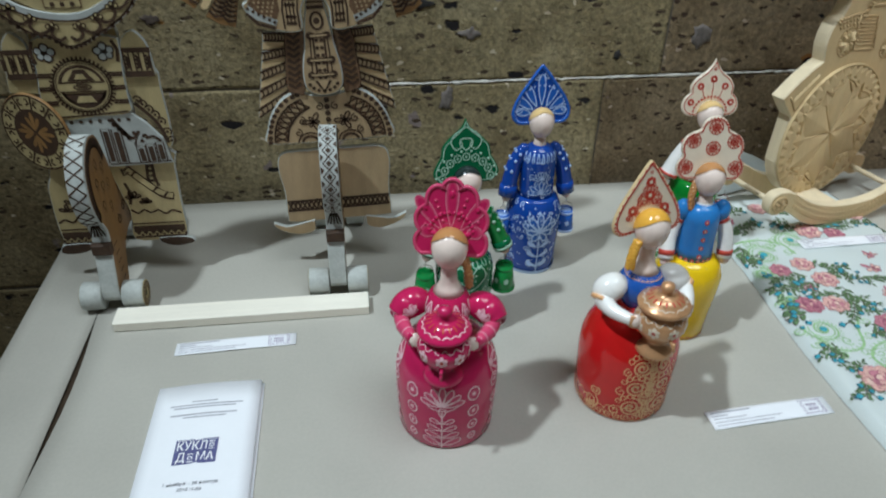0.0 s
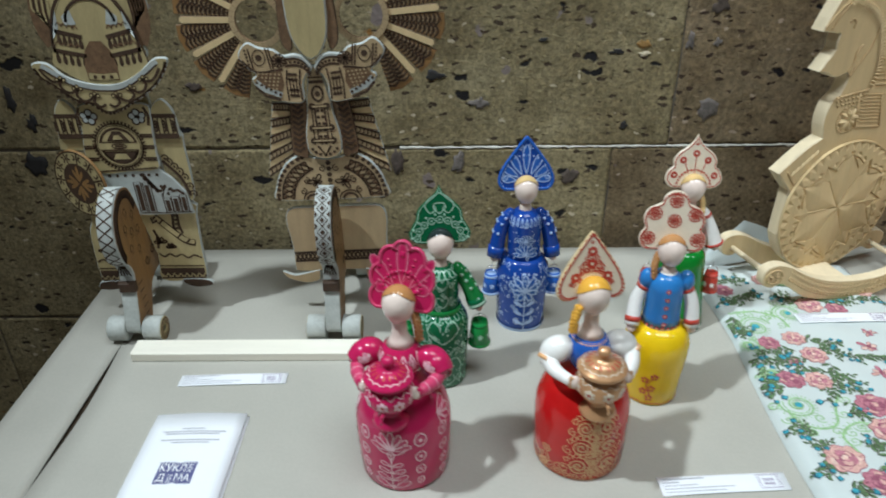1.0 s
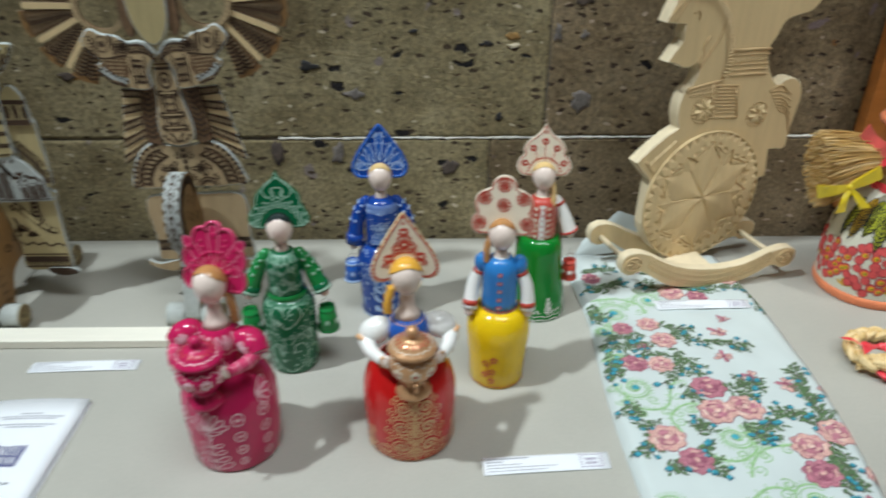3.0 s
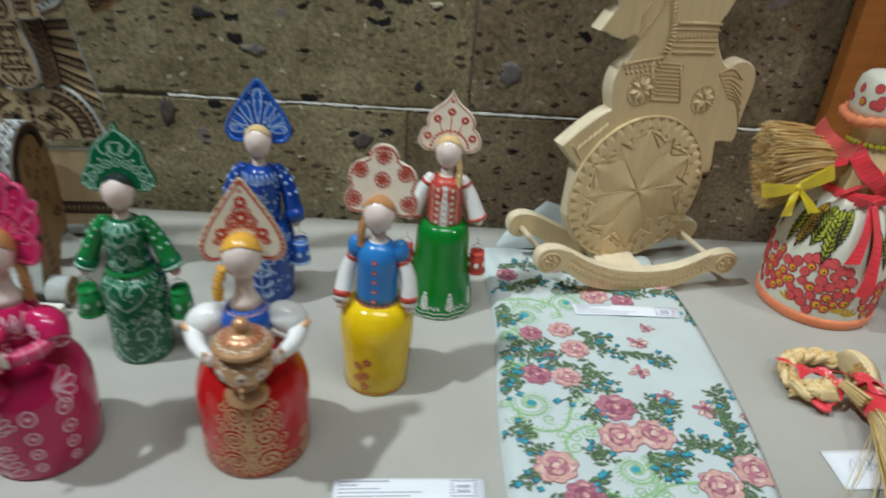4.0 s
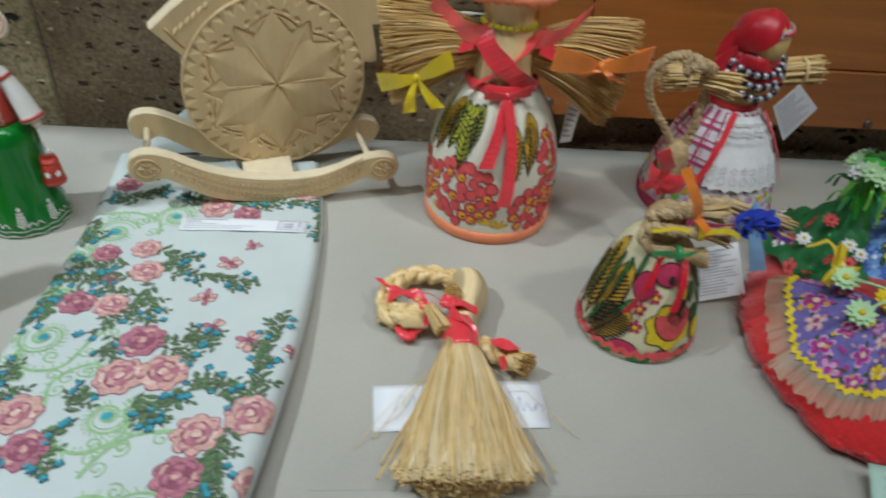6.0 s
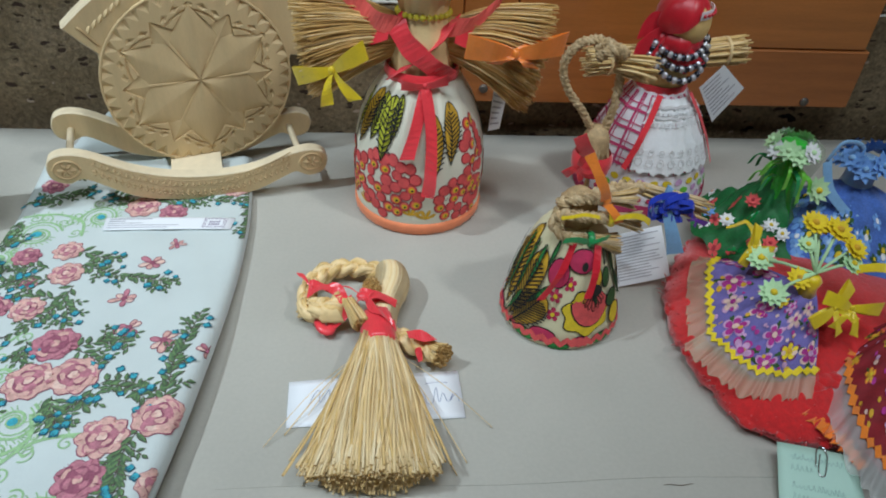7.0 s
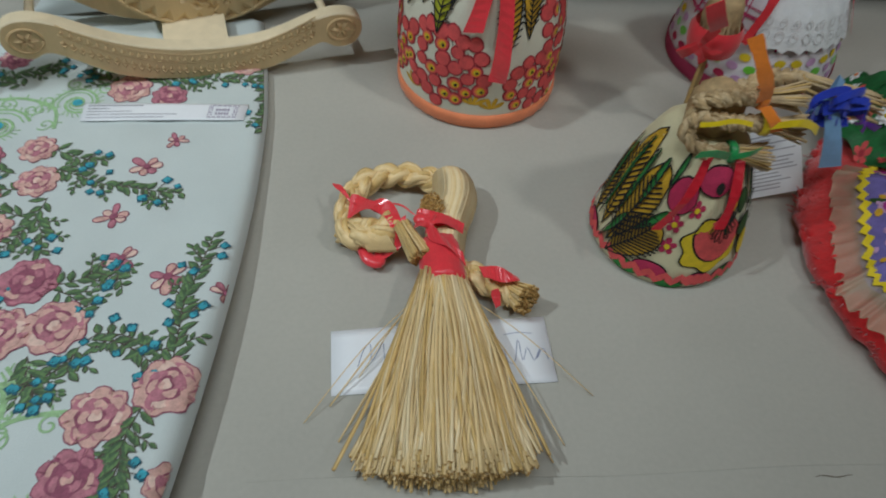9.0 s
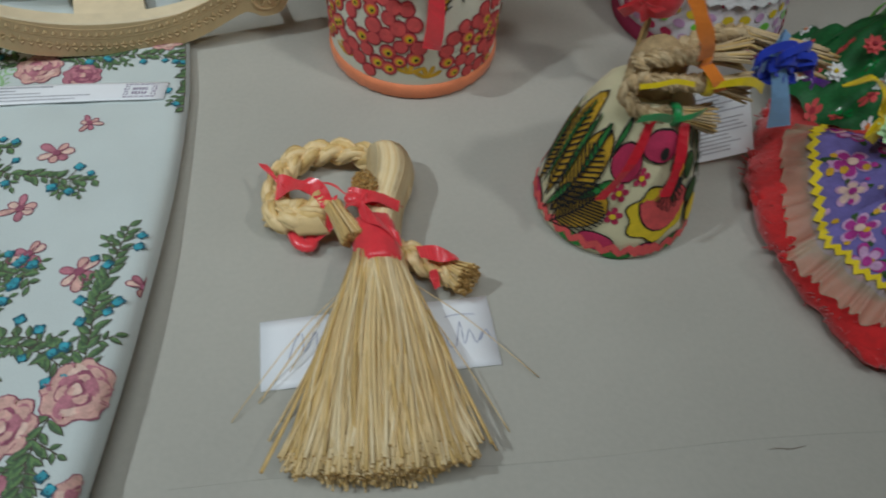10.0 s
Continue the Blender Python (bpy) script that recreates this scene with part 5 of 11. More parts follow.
def rays(pen, x, z, r0, r1, a0, a1, n, w, mat):
    for i in range(n):
        a = radians(a0 + (a1 - a0) * i / (n - 1))
        pen.stroke([(x + r0 * math.cos(a), z + r0 * math.sin(a)), (x + r1 * math.cos(a), z + r1 * math.sin(a))], w, mat)


def hem_border(pen, x0, x1, z):
    """Burnt band of dark teeth with a row of pale dots, along the foot of a coat."""
    n = max(3, round(abs(x1 - x0) / 0.0085))
    step = (x1 - x0) / n
    pen.stroke([(x0, z + 0.0125), (x1, z + 0.0125)], 0.0075, BURNT)
    pen.stroke([(x0, z + 0.0195), (x1, z + 0.0195)], 0.0017, BURNT)
    pen.stroke([(x0, z + 0.0015), (x1, z + 0.0015)], 0.0023, BURNT)
    for i in range(n):
        c = x0 + step * i
        pen.fill([(c, z + 0.0095), (c + step, z + 0.0095), (c + step / 2, z + 0.004)], BURNT)
        pen.dot(c + step * 0.98, z + 0.0045, 0.0017, BURNT)


def shoulder_pad(k, sx, xi, xo, top, y):
    """Rounded shoulder piece: pale dome, two dark bands and a row of small columns."""
    m = (xi + xo) / 2
    line = curve2([(xi, top - 0.045), (xi + sx * 0.001, top - 0.020), (xi + sx * 0.004, top - 0.008), (m, top), (xo - sx * 0.006, top - 0.008), (xo - sx * 0.002, top - 0.020), (xo, top - 0.045)], 4)
    k.slab(line, 0.005, BIRCH, BIRCH_EDGE, 0.0008, y)
    pen = Pen(k, on_plane(y - 0.0025), 0.0004)
    for z, w in ((top - 0.0195, 0.0050), (top - 0.0440, 0.0062)):
        pen.stroke([(xi + sx * 0.001, z), (xo - sx * 0.001, z)], w, BURNT)
    for i in range(6):
        x = xi + (xo - xi) * (i + 0.5) / 6
        pen.stroke([(x, top - 0.022), (x, top - 0.041)], 0.0017, BURNT)
        if i % 2:
            pen.stroke([(x - 0.0018, top - 0.026), (x - 0.0018, top - 0.038)], 0.0029, BURNT)
        else:
            for j in range(4):
                pen.dot(x + 0.0018, top - 0.0255 - 0.0040 * j, 0.0014, BURNT)


def armoured_rider():
    base = tagged(new("wheeled_toy"), "wheeled plywood toy with an armoured rider in burnt drawing", "toy", "wheeled wooden riders")
    x0 = -0.586
    toy_horse(base, x0 - 0.003, (BLUEWASH, "net"))
    k = Kit()
    k.T = Matrix.Translation((x0, -0.185, 0))
    # back board: trunk, then the two coat tails with boots below
    k.slab(curve2([(-0.030, 0.150), (0.036, 0.150), (0.044, 0.215), (0.046, 0.290), (0.030, 0.305), (-0.022, 0.305), (-0.038, 0.290), (-0.036, 0.215)], 3, True), 0.006, BIRCH, BIRCH_EDGE, 0.001, 0.0)
    tail = curve2([(0.006, 0.160), (0.072, 0.160), (0.0735, 0.140), (0.0725, 0.095), (0.0715, 0.050), (0.050, 0.0465), (0.012, 0.048), (0.014, 0.085)], 3, True)
    k.slab(tail, 0.006, BIRCH, BIRCH_EDGE, 0.001, -0.001)
    left = curve2([(-0.012, 0.160), (-0.050, 0.158), (-0.060, 0.132), (-0.066, 0.112), (-0.0665, 0.046), (-0.050, 0.043), (-0.035, 0.045), (-0.033, 0.070), (-0.030, 0.095), (-0.012, 0.118)], 3, True)
    k.slab(left, 0.006, BIRCH, BIRCH_EDGE, 0.001, -0.001)
    for pts in ([(0.040, 0.049), (0.043, 0.041), (0.056, 0.0365), (0.072, 0.038), (0.079, 0.042), (0.070, 0.049)], [(-0.036, 0.046), (-0.038, 0.038), (-0.052, 0.033), (-0.068, 0.033), (-0.073, 0.037), (-0.066, 0.046)]):
        k.slab(curve2(pts, 4, True), 0.006, BURNT, BLUEWASH, 0.0008, -0.002)
    pen = Pen(k, on_plane(-0.004), 0.0004)
    hem_border(pen, 0.0135, 0.0705, 0.0495)
    hem_border(pen, -0.0350, -0.0655, 0.0460)
    # sheathed sword on its belt, flowers and a wavy line on the wide tail
    pen.stroke([(x, z) for x, z in curve2([(0.021, 0.141), (0.030, 0.131), (0.042, 0.118), (0.055, 0.106), (0.066, 0.103)], 5)], 0.0092, BURNT)
    pen.lift = 0.0008
    pen.stroke([(x, z) for x, z in curve2([(0.022, 0.139), (0.031, 0.130), (0.043, 0.117), (0.055, 0.1075), (0.065, 0.1040)], 5)], 0.0062, BIRCH)
    pen.lift = 0.0012
    for x, z in ((0.028, 0.1335), (0.0475, 0.1135), (0.0575, 0.1060)):
        pen.stroke([(x - 0.003, z - 0.0032), (x + 0.003, z + 0.0032)], 0.0023, BURNT)
    pen.stroke([(0.024, 0.136), (0.018, 0.132), (0.017, 0.140)], 0.0029, BURNT)
    pen.lift = 0.0004
    for dx in (0.0, 0.0055):
        pen.stroke([(0.0445 + dx, 0.146), (0.0425 + dx * 1.3, 0.128), (0.0440 + dx * 1.5, 0.1165)], 0.0034, BURNT)
        for j in range(4):
            pen.dot(0.0462 + dx * 0.2, 0.142 - 0.006 * j, 0.0016, BURNT)
    pen.stroke([(x, z) for x, z in curve2([(0.016, 0.088), (0.023, 0.083), (0.030, 0.087), (0.037, 0.083), (0.045, 0.086), (0.053, 0.081), (0.061, 0.085), (0.070, 0.081)], 5)], 0.0023, BURNT)
    for cx, cz, r in ((0.022, 0.103, 0.0085), (0.034, 0.096, 0.0065)):
        for a in (-80, -30, 20, 70):
            pen.drop(cx, cz, r, r * 0.5, a, 0.0021, BURNT)
    pen.stroke([(0.016, 0.122), (0.020, 0.110), (0.017, 0.095)], 0.0034, BURNT)
    for cx, cz in ((-0.052, 0.090), (-0.044, 0.100)):
        for a in (-70, 0, 70):
            pen.drop(cx, cz, 0.0085, 0.0042, a, 0.0021, BURNT)
    pen.stroke([(x, z) for x, z in curve2([(-0.036, 0.076), (-0.043, 0.080), (-0.050, 0.075), (-0.058, 0.079), (-0.065, 0.075)], 5)], 0.0023, BURNT)
    # sleeves: a short one to the shield, a long slanting one with a scalloped cuff
    k.slab([(-0.037, 0.256), (-0.0675, 0.254), (-0.070, 0.231), (-0.042, 0.229)], 0.005, BIRCH, BIRCH_EDGE, 0.0008, -0.004)
    sleeve = curve2([(0.046, 0.256), (0.075, 0.252), (0.0770, 0.232), (0.0785, 0.196), (0.0775, 0.170), (0.0715, 0.165), (0.0670, 0.190), (0.0560, 0.206), (0.0460, 0.218)], 3, True)
    k.slab(sleeve, 0.005, BIRCH, BIRCH_EDGE, 0.0008, -0.004)
    pen = Pen(k, on_plane(-0.0065), 0.0004)
    cuff = curve2([(0.0475, 0.2165), (0.0570, 0.2060), (0.0670, 0.1920), (0.0735, 0.1700)], 4)
    pen.stroke(cuff, 0.0039, BURNT)
    for x, z in cuff[::2]:
        pen.ring(x + 0.0038, z + 0.0030, 0.0040, 0.0040, 0.0017, BURNT, 10, -60, 160)
        pen.dot(x + 0.0036, z + 0.0026, 0.0016, BURNT)
    shoulder_pad(k, -1, -0.0375, -0.0660, 0.2925, -0.0065)
    shoulder_pad(k, 1, 0.0460, 0.0760, 0.2920, -0.0065)
    # breastplate with a round burnt medallion
    chest = curve2([(-0.026, 0.202), (0.008, 0.204), (0.0425, 0.207), (0.0445, 0.226), (0.0455, 0.252), (0.0475, 0.276), (0.040, 0.288), (-0.026, 0.288), (-0.0345, 0.276), (-0.0365, 0.252), (-0.0400, 0.222)], 3, True)
    k.slab(chest, 0.005, BIRCH, BLUEWASH, 0.0009, -0.0085)
    pen = Pen(k, on_plane(-0.011), 0.0004)
    cx, cz = 0.0035, 0.2372
    for z in (0.2205, 0.2355, 0.2495):
        for u, v in ((-0.0385, -0.024), (0.030, 0.0445)):
            for q in (-0.0013, 0.0013):
                pen.stroke([(u, z + q), (v, z + q)], 0.0021, BURNT)
    pen.ring(cx, cz, 0.0272, 0.0272, 0.0020, BURNT, 40)
    rays(pen, cx, cz, 0.0265, 0.0312, 0, 352, 45, 0.0023, BURNT)
    pen.lift = 0.0006
    pen.dot(cx, cz, 0.0262, BIRCH, None, 36)
    pen.lift = 0.0008
    pen.ring(cx, cz, 0.0212, 0.0212, 0.0030, BURNT, 36)
    pen.ring(cx, cz, 0.0250, 0.0250, 0.0010, BURNT, 36)
    pen.fill([(cx + 0.021 * math.cos(radians(a)), cz - 0.004 + 0.016 * math.sin(radians(a))) for a in range(190, 351, 16)], BURNT)
    pen.fill([(cx - 0.0135, cz + 0.006), (cx - 0.009, cz + 0.012), (cx - 0.005, cz + 0.018), (cx + 0.005, cz + 0.018), (cx + 0.009, cz + 0.012), (cx + 0.0135, cz + 0.006)], BURNT)
    pen.lift = 0.0011
    pen.fill([(cx - 0.0235, cz - 0.0048), (cx + 0.0235, cz - 0.0048), (cx + 0.0235, cz + 0.0048), (cx - 0.0235, cz + 0.0048)], BIRCH)
    pen.fill([(cx - 0.010, cz - 0.0165), (cx + 0.010, cz - 0.0165), (cx + 0.006, cz - 0.0095), (cx - 0.006, cz - 0.0095)], BIRCH)
    pen.fill([(cx - 0.006, cz + 0.008), (cx + 0.006, cz + 0.008), (cx + 0.003, cz + 0.0135), (cx - 0.003, cz + 0.0135)], BIRCH)
    pen.lift = 0.0014
    pen.ring(cx, cz, 0.0085, 0.0028, 0.0015, BURNT, 14)
    pen.stroke([(cx - 0.005, cz), (cx + 0.005, cz)], 0.0021, BURNT)
    for q in (-0.0048, 0.0048):
        pen.stroke([(cx - 0.0225, cz + q), (cx + 0.0225, cz + q)], 0.0014, BURNT)
    pen.lift = 0.0004
    for sx, bx in ((-1, -0.0235), (1, 0.0320)):
        for a, r in ((20, 0.0075), (95, 0.0080), (170, 0.0080), (250, 0.0085), (315, 0.0070)):
            u, v = bx + sx * 0.0062 * math.cos(radians(a)), 0.2725 + 0.0052 * math.sin(radians(a))
            pen.dot(u, v, r * 0.62, BURNT, None, 12)
            pen.lift = 0.0007
            pen.dot(u, v, r * 0.40, BLUEWASH, None, 10)
            pen.lift = 0.0004
        pen.dot(bx, 0.2725, 0.0029, BURNT)
        pen.stroke([(bx + sx * 0.011, 0.262), (bx + sx * 0.013, 0.274), (bx + sx * 0.009, 0.284)], 0.0034, BURNT)
    pen.stroke([(-0.027, 0.2050), (0.008, 0.2068), (0.0415, 0.2095)], 0.0017, BURNT)
    # skirt of the coat: pale blue-grey, a row of dots over dark upright panels
    skirt = [(-0.027, 0.2035), (0.0425, 0.2070), (0.0560, 0.1950), (0.0690, 0.1770), (0.0745, 0.1475), (0.0180, 0.1455), (-0.0350, 0.1480)]
    k.slab(skirt, 0.004, BLUEWASH, BLUEWASH, 0.0008, -0.0078)
    pen = Pen(k, on_plane(-0.0098), 0.0004)
    for i in range(7):
        pen.dot(-0.018 + 0.0095 * i, 0.1985 + 0.0002 * i, 0.0021, BURNT)
    for x, z0, z1, w in ((0.0135, 0.152, 0.187, 0.0050), (0.0245, 0.151, 0.186, 0.0055), (0.0455, 0.151, 0.166, 0.0052), (0.0555, 0.151, 0.168, 0.0052), (0.0655, 0.152, 0.170, 0.0048)):
        pen.stroke([(x, z0), (x - 0.001, z1)], w, BURNT)
        pen.stroke([(x - w * 0.85, z0 - 0.002), (x - w * 0.85 - 0.001, z1 + 0.003), (x + w * 0.85 - 0.001, z1 + 0.003), (x + w * 0.85, z0 - 0.002)], 0.0013, BURNT)
    pen.stroke([(0.0215, 0.2015), (0.0270, 0.1920), (0.0360, 0.1790)], 0.0042, BURNT)
    for j in range(4):
        pen.dot(0.0235 + 0.004 * j, 0.1945 - 0.0052 * j, 0.0029, BURNT)
    for a in (15, 75, 140, 205, 265, 330):
        pen.drop(0.0440, 0.1790, 0.0105 if a in (75, 205) else 0.0082, 0.0052, a, 0, BURNT, BURNT)
    pen.lift = 0.0008
    pen.drop(0.0410, 0.1700, 0.0150, 0.0046, 30, 0, BLUEWASH, BLUEWASH)
    pen.lift = 0.0004
    pen.stroke([(0.052, 0.178), (0.060, 0.1795), (0.067, 0.174)], 0.0034, BURNT)
    pen.stroke([(0.010, 0.1490), (0.042, 0.1492), (0.073, 0.1505)], 0.0013, BURNT)
    # crescent collar with scrolls and a toothed lower rim
    top = [(-0.0695, 0.3330), (-0.0620, 0.3370), (-0.0500, 0.3345), (-0.0360, 0.3215), (-0.0170, 0.3140), (0.0050, 0.3108), (0.0250, 0.3130), (0.0480, 0.3250), (0.0640, 0.3385), (0.0740, 0.3412), (0.0820, 0.3390)]
    low = [(0.0765, 0.3260), (0.0655, 0.3115), (0.0490, 0.2985), (0.0335, 0.2900), (0.0235, 0.2840), (0.0145, 0.2802), (0.0055, 0.2783), (-0.0030, 0.2812), (-0.0120, 0.2885), (-0.0265, 0.2915), (-0.0380, 0.2990), (-0.0485, 0.3085), (-0.0620, 0.3185)]
    k.slab(curve2(top + low, 3, True), 0.005, BIRCH, BLUEWASH, 0.0012, -0.0145)
    pen = Pen(k, on_plane(-0.0170), 0.0004)
    rim = curve2([(-0.0665, 0.3285)] + low[::-1] + [(0.0800, 0.3345)], 4)
    pen.stroke([(x * 0.985, z + 0.0019) for x, z in rim], 0.0023, BURNT)
    for x, z in rim[::2]:
        pen.dot(x * 0.99, z + 0.0004, 0.002, BURNT)
    wash = curve2([(-0.058, 0.3335), (-0.036, 0.3185), (-0.016, 0.3112), (0.005, 0.3082), (0.026, 0.3104), (0.048, 0.3215), (0.070, 0.3375)], 5)
    pen.stroke(wash, 0.0055, BLUEWASH)
    pen.lift = 0.0008
    pen.stroke([(x, z - 0.0036) for x, z in wash], 0.0018, BURNT)
    for sx in (-1, 1):
        ox = 0.0055
        wave = [(0.002, 0.2895), (0.008, 0.2865), (0.014, 0.2920), (0.012, 0.2985), (0.019, 0.2945), (0.026, 0.2935), (0.032, 0.3000), (0.029, 0.3065), (0.037, 0.3030), (0.044, 0.3050), (0.048, 0.3120), (0.045, 0.3170), (0.053, 0.3155), (0.060, 0.3205), (0.066, 0.3300)]
        pen.stroke([(ox + sx * x, z) for x, z in curve2(wave, 5)], 0.0031, BURNT)
        for u, v in ((0.0125, 0.2995), (0.0300, 0.3075), (0.0460, 0.3175)):
            for a in (-75, -5, 65):
                pen.dot(ox + sx * (u + 0.0042 * math.sin(radians(a))), v + 0.0036 * math.cos(radians(a)) - 0.001, 0.0026, BURNT, None, 10)
                pen.lift = 0.0011
                pen.dot(ox + sx * (u + 0.0042 * math.sin(radians(a))), v + 0.0036 * math.cos(radians(a)) - 0.001, 0.0014, BIRCH, None, 8)
                pen.lift = 0.0008
    k.T = Matrix.Translation((x0 + 0.0065, -0.1865, 0.0065))
    helm = mirror(curve2([(0, 0.302), (0.022, 0.304), (0.040, 0.318), (0.052, 0.336), (0.050, 0.352), (0.060, 0.372), (0.062, 0.402), (0.050, 0.438), (0.024, 0.455), (0, 0.458)], 4))
    k.slab(helm, 0.005, BIRCH, BIRCH_EDGE, 0.001, -0.006)
    pen = Pen(k, on_plane(-0.0085), 0.0004)
    mask = mirror(curve2([(0, 0.303), (0.026, 0.308), (0.050, 0.324), (0.052, 0.334), (0.043, 0.362), (0.032, 0.388), (0.020, 0.402), (0, 0.405)], 4))
    k.slab(mask, 0.003, BIRCH, BURNT, 0.0008, -0.010)
    for sx in (-1, 1):
        pen.stroke([(sx * b, z) for b, z in curve2([(0.047, 0.348), (0.055, 0.375), (0.048, 0.425), (0.020, 0.448)], 5)], 0.017, BURNT_SOFT)
        pen.lift = 0.0007
        for i in range(7):
            a = 0.043 + 0.0028 * i
            pen.stroke([(sx * b, z) for b, z in curve2([(a * 0.85, 0.345 + 0.006 * i), (a, 0.375 + 0.002 * i), (a * 0.82, 0.425), (a * 0.35, 0.446)], 4)], 0.0020, BURNT if i % 2 else BIRCH)
    pen = Pen(k, on_plane(-0.0115), 0.0004)
    for z, w in ((0.336, 0.048), (0.356, 0.041)):
        for sx in (-1, 1):
            pen.stroke([(sx * 0.013, z), (sx * (w * 0.6), z + 0.003), (sx * w, z + 0.007)], 0.0046, BURNT)
            for i in range(5):
                t = (i + 0.5) / 5
                c = 0.013 + (w - 0.013) * t
                pen.drop(sx * c, z + 0.006 * t, 0.0135, 0.0062, 180, 0, BURNT, BURNT)
            for i in range(4):
                t = (i + 1) / 5
                pen.ring(sx * (0.013 + (w - 0.013) * t), z + 0.0075 + 0.006 * t, 0.0026, 0.0034, 0.0014, BURNT_SOFT, 8, 0, 180)
    for sx in (-1, 1):
        pen.fill([(sx * 0.036, 0.366), (sx * 0.046, 0.352), (sx * 0.048, 0.346), (sx * 0.043, 0.368), (sx * 0.035, 0.386)], BLUEWASH)
        pen.fill([(sx * 0.016, 0.370), (sx * 0.028, 0.368), (sx * 0.030, 0.378), (sx * 0.020, 0.386)], BLUEWASH)
        pen.stroke([(sx * x, z) for x, z in curve2([(0.046, 0.340), (0.045, 0.360), (0.036, 0.386), (0.024, 0.400), (0.010, 0.403)], 5)], 0.0034, BURNT)
    pen.fill([(-0.017, 0.309), (0.017, 0.309), (0.018, 0.324), (0.014, 0.342), (0.006, 0.352), (-0.006, 0.352), (-0.014, 0.342), (-0.018, 0.324)], BURNT_SOFT)
    pen.lift = 0.0008
    pen.stroke([(-0.016, 0.314), (0, 0.3125), (0.016, 0.314)], 0.0070, BIRCH)
    pen.lift = 0.0012
    for i in (-1, 0, 1):
        pen.dot(0.009 * i, 0.313, 0.0023, BURNT)
    pen.lift = 0.0004
    pen.stroke([(0.026 * math.cos(radians(a)), 0.372 + 0.024 * math.sin(radians(a))) for a in range(0, 181, 12)], 0.0032, BURNT)
    k.part("rider_board", base, "layered plywood rider covered with burnt ornament")
    shield = Kit()
    shield.T = pose(x0 - 0.0535, -0.1955, 0.1895, 0, 0, -25)
    shield.slab([(0.0425 * math.cos(radians(a)), 0.0425 * math.sin(radians(a))) for a in range(0, 360, 9)], 0.0036, BIRCH, BIRCH_BROWN, 0.0008)
    ps = Pen(shield, on_plane(-0.0018), 0.0003)
    ps.ring(0, 0, 0.0408, 0.0408, 0.0018, BURNT, 40)
    ps.dot(0, 0, 0.0262, BURNT, None, 32)
    rays(ps, 0, 0, 0.0262, 0.0408, 16, 344, 11, 0.0023, BURNT)
    for i in range(11):
        a = radians(32.8 * i)
        d, n = Vector((math.cos(a), math.sin(a))), Vector((-math.sin(a), math.cos(a)))
        for q in (-1, 1):
            c = d * 0.0330 + n * q * 0.0033
            ps.stroke([tuple(c + d * 0.0036), tuple(c + d * 0.0030 + n * q * 0.0030), tuple(c - d * 0.0010 + n * q * 0.0030), tuple(c - d * 0.0030 - n * q * 0.0010)], 0.0023, BURNT)
    ps.lift = 0.0006
    for a in range(0, 360, 90):
        for turn, size in ((-28, 0.017), (0, 0.021), (28, 0.017)):
            ps.drop(0.002 * math.cos(radians(a)), 0.002 * math.sin(radians(a)), size, 0.0062, 90 - a + turn, 0, BIRCH_BROWN, BIRCH_BROWN)
    shield.part("shield", base, "round plywood shield with a burnt rosette")
    peg = Kit()
    peg.tube([(x0 - 0.003, -0.183, 0.15), (x0 - 0.003, -0.20, 0.15)], 0.005, BIRCH, 10)
    peg.part("dowel", base)


armoured_rider()


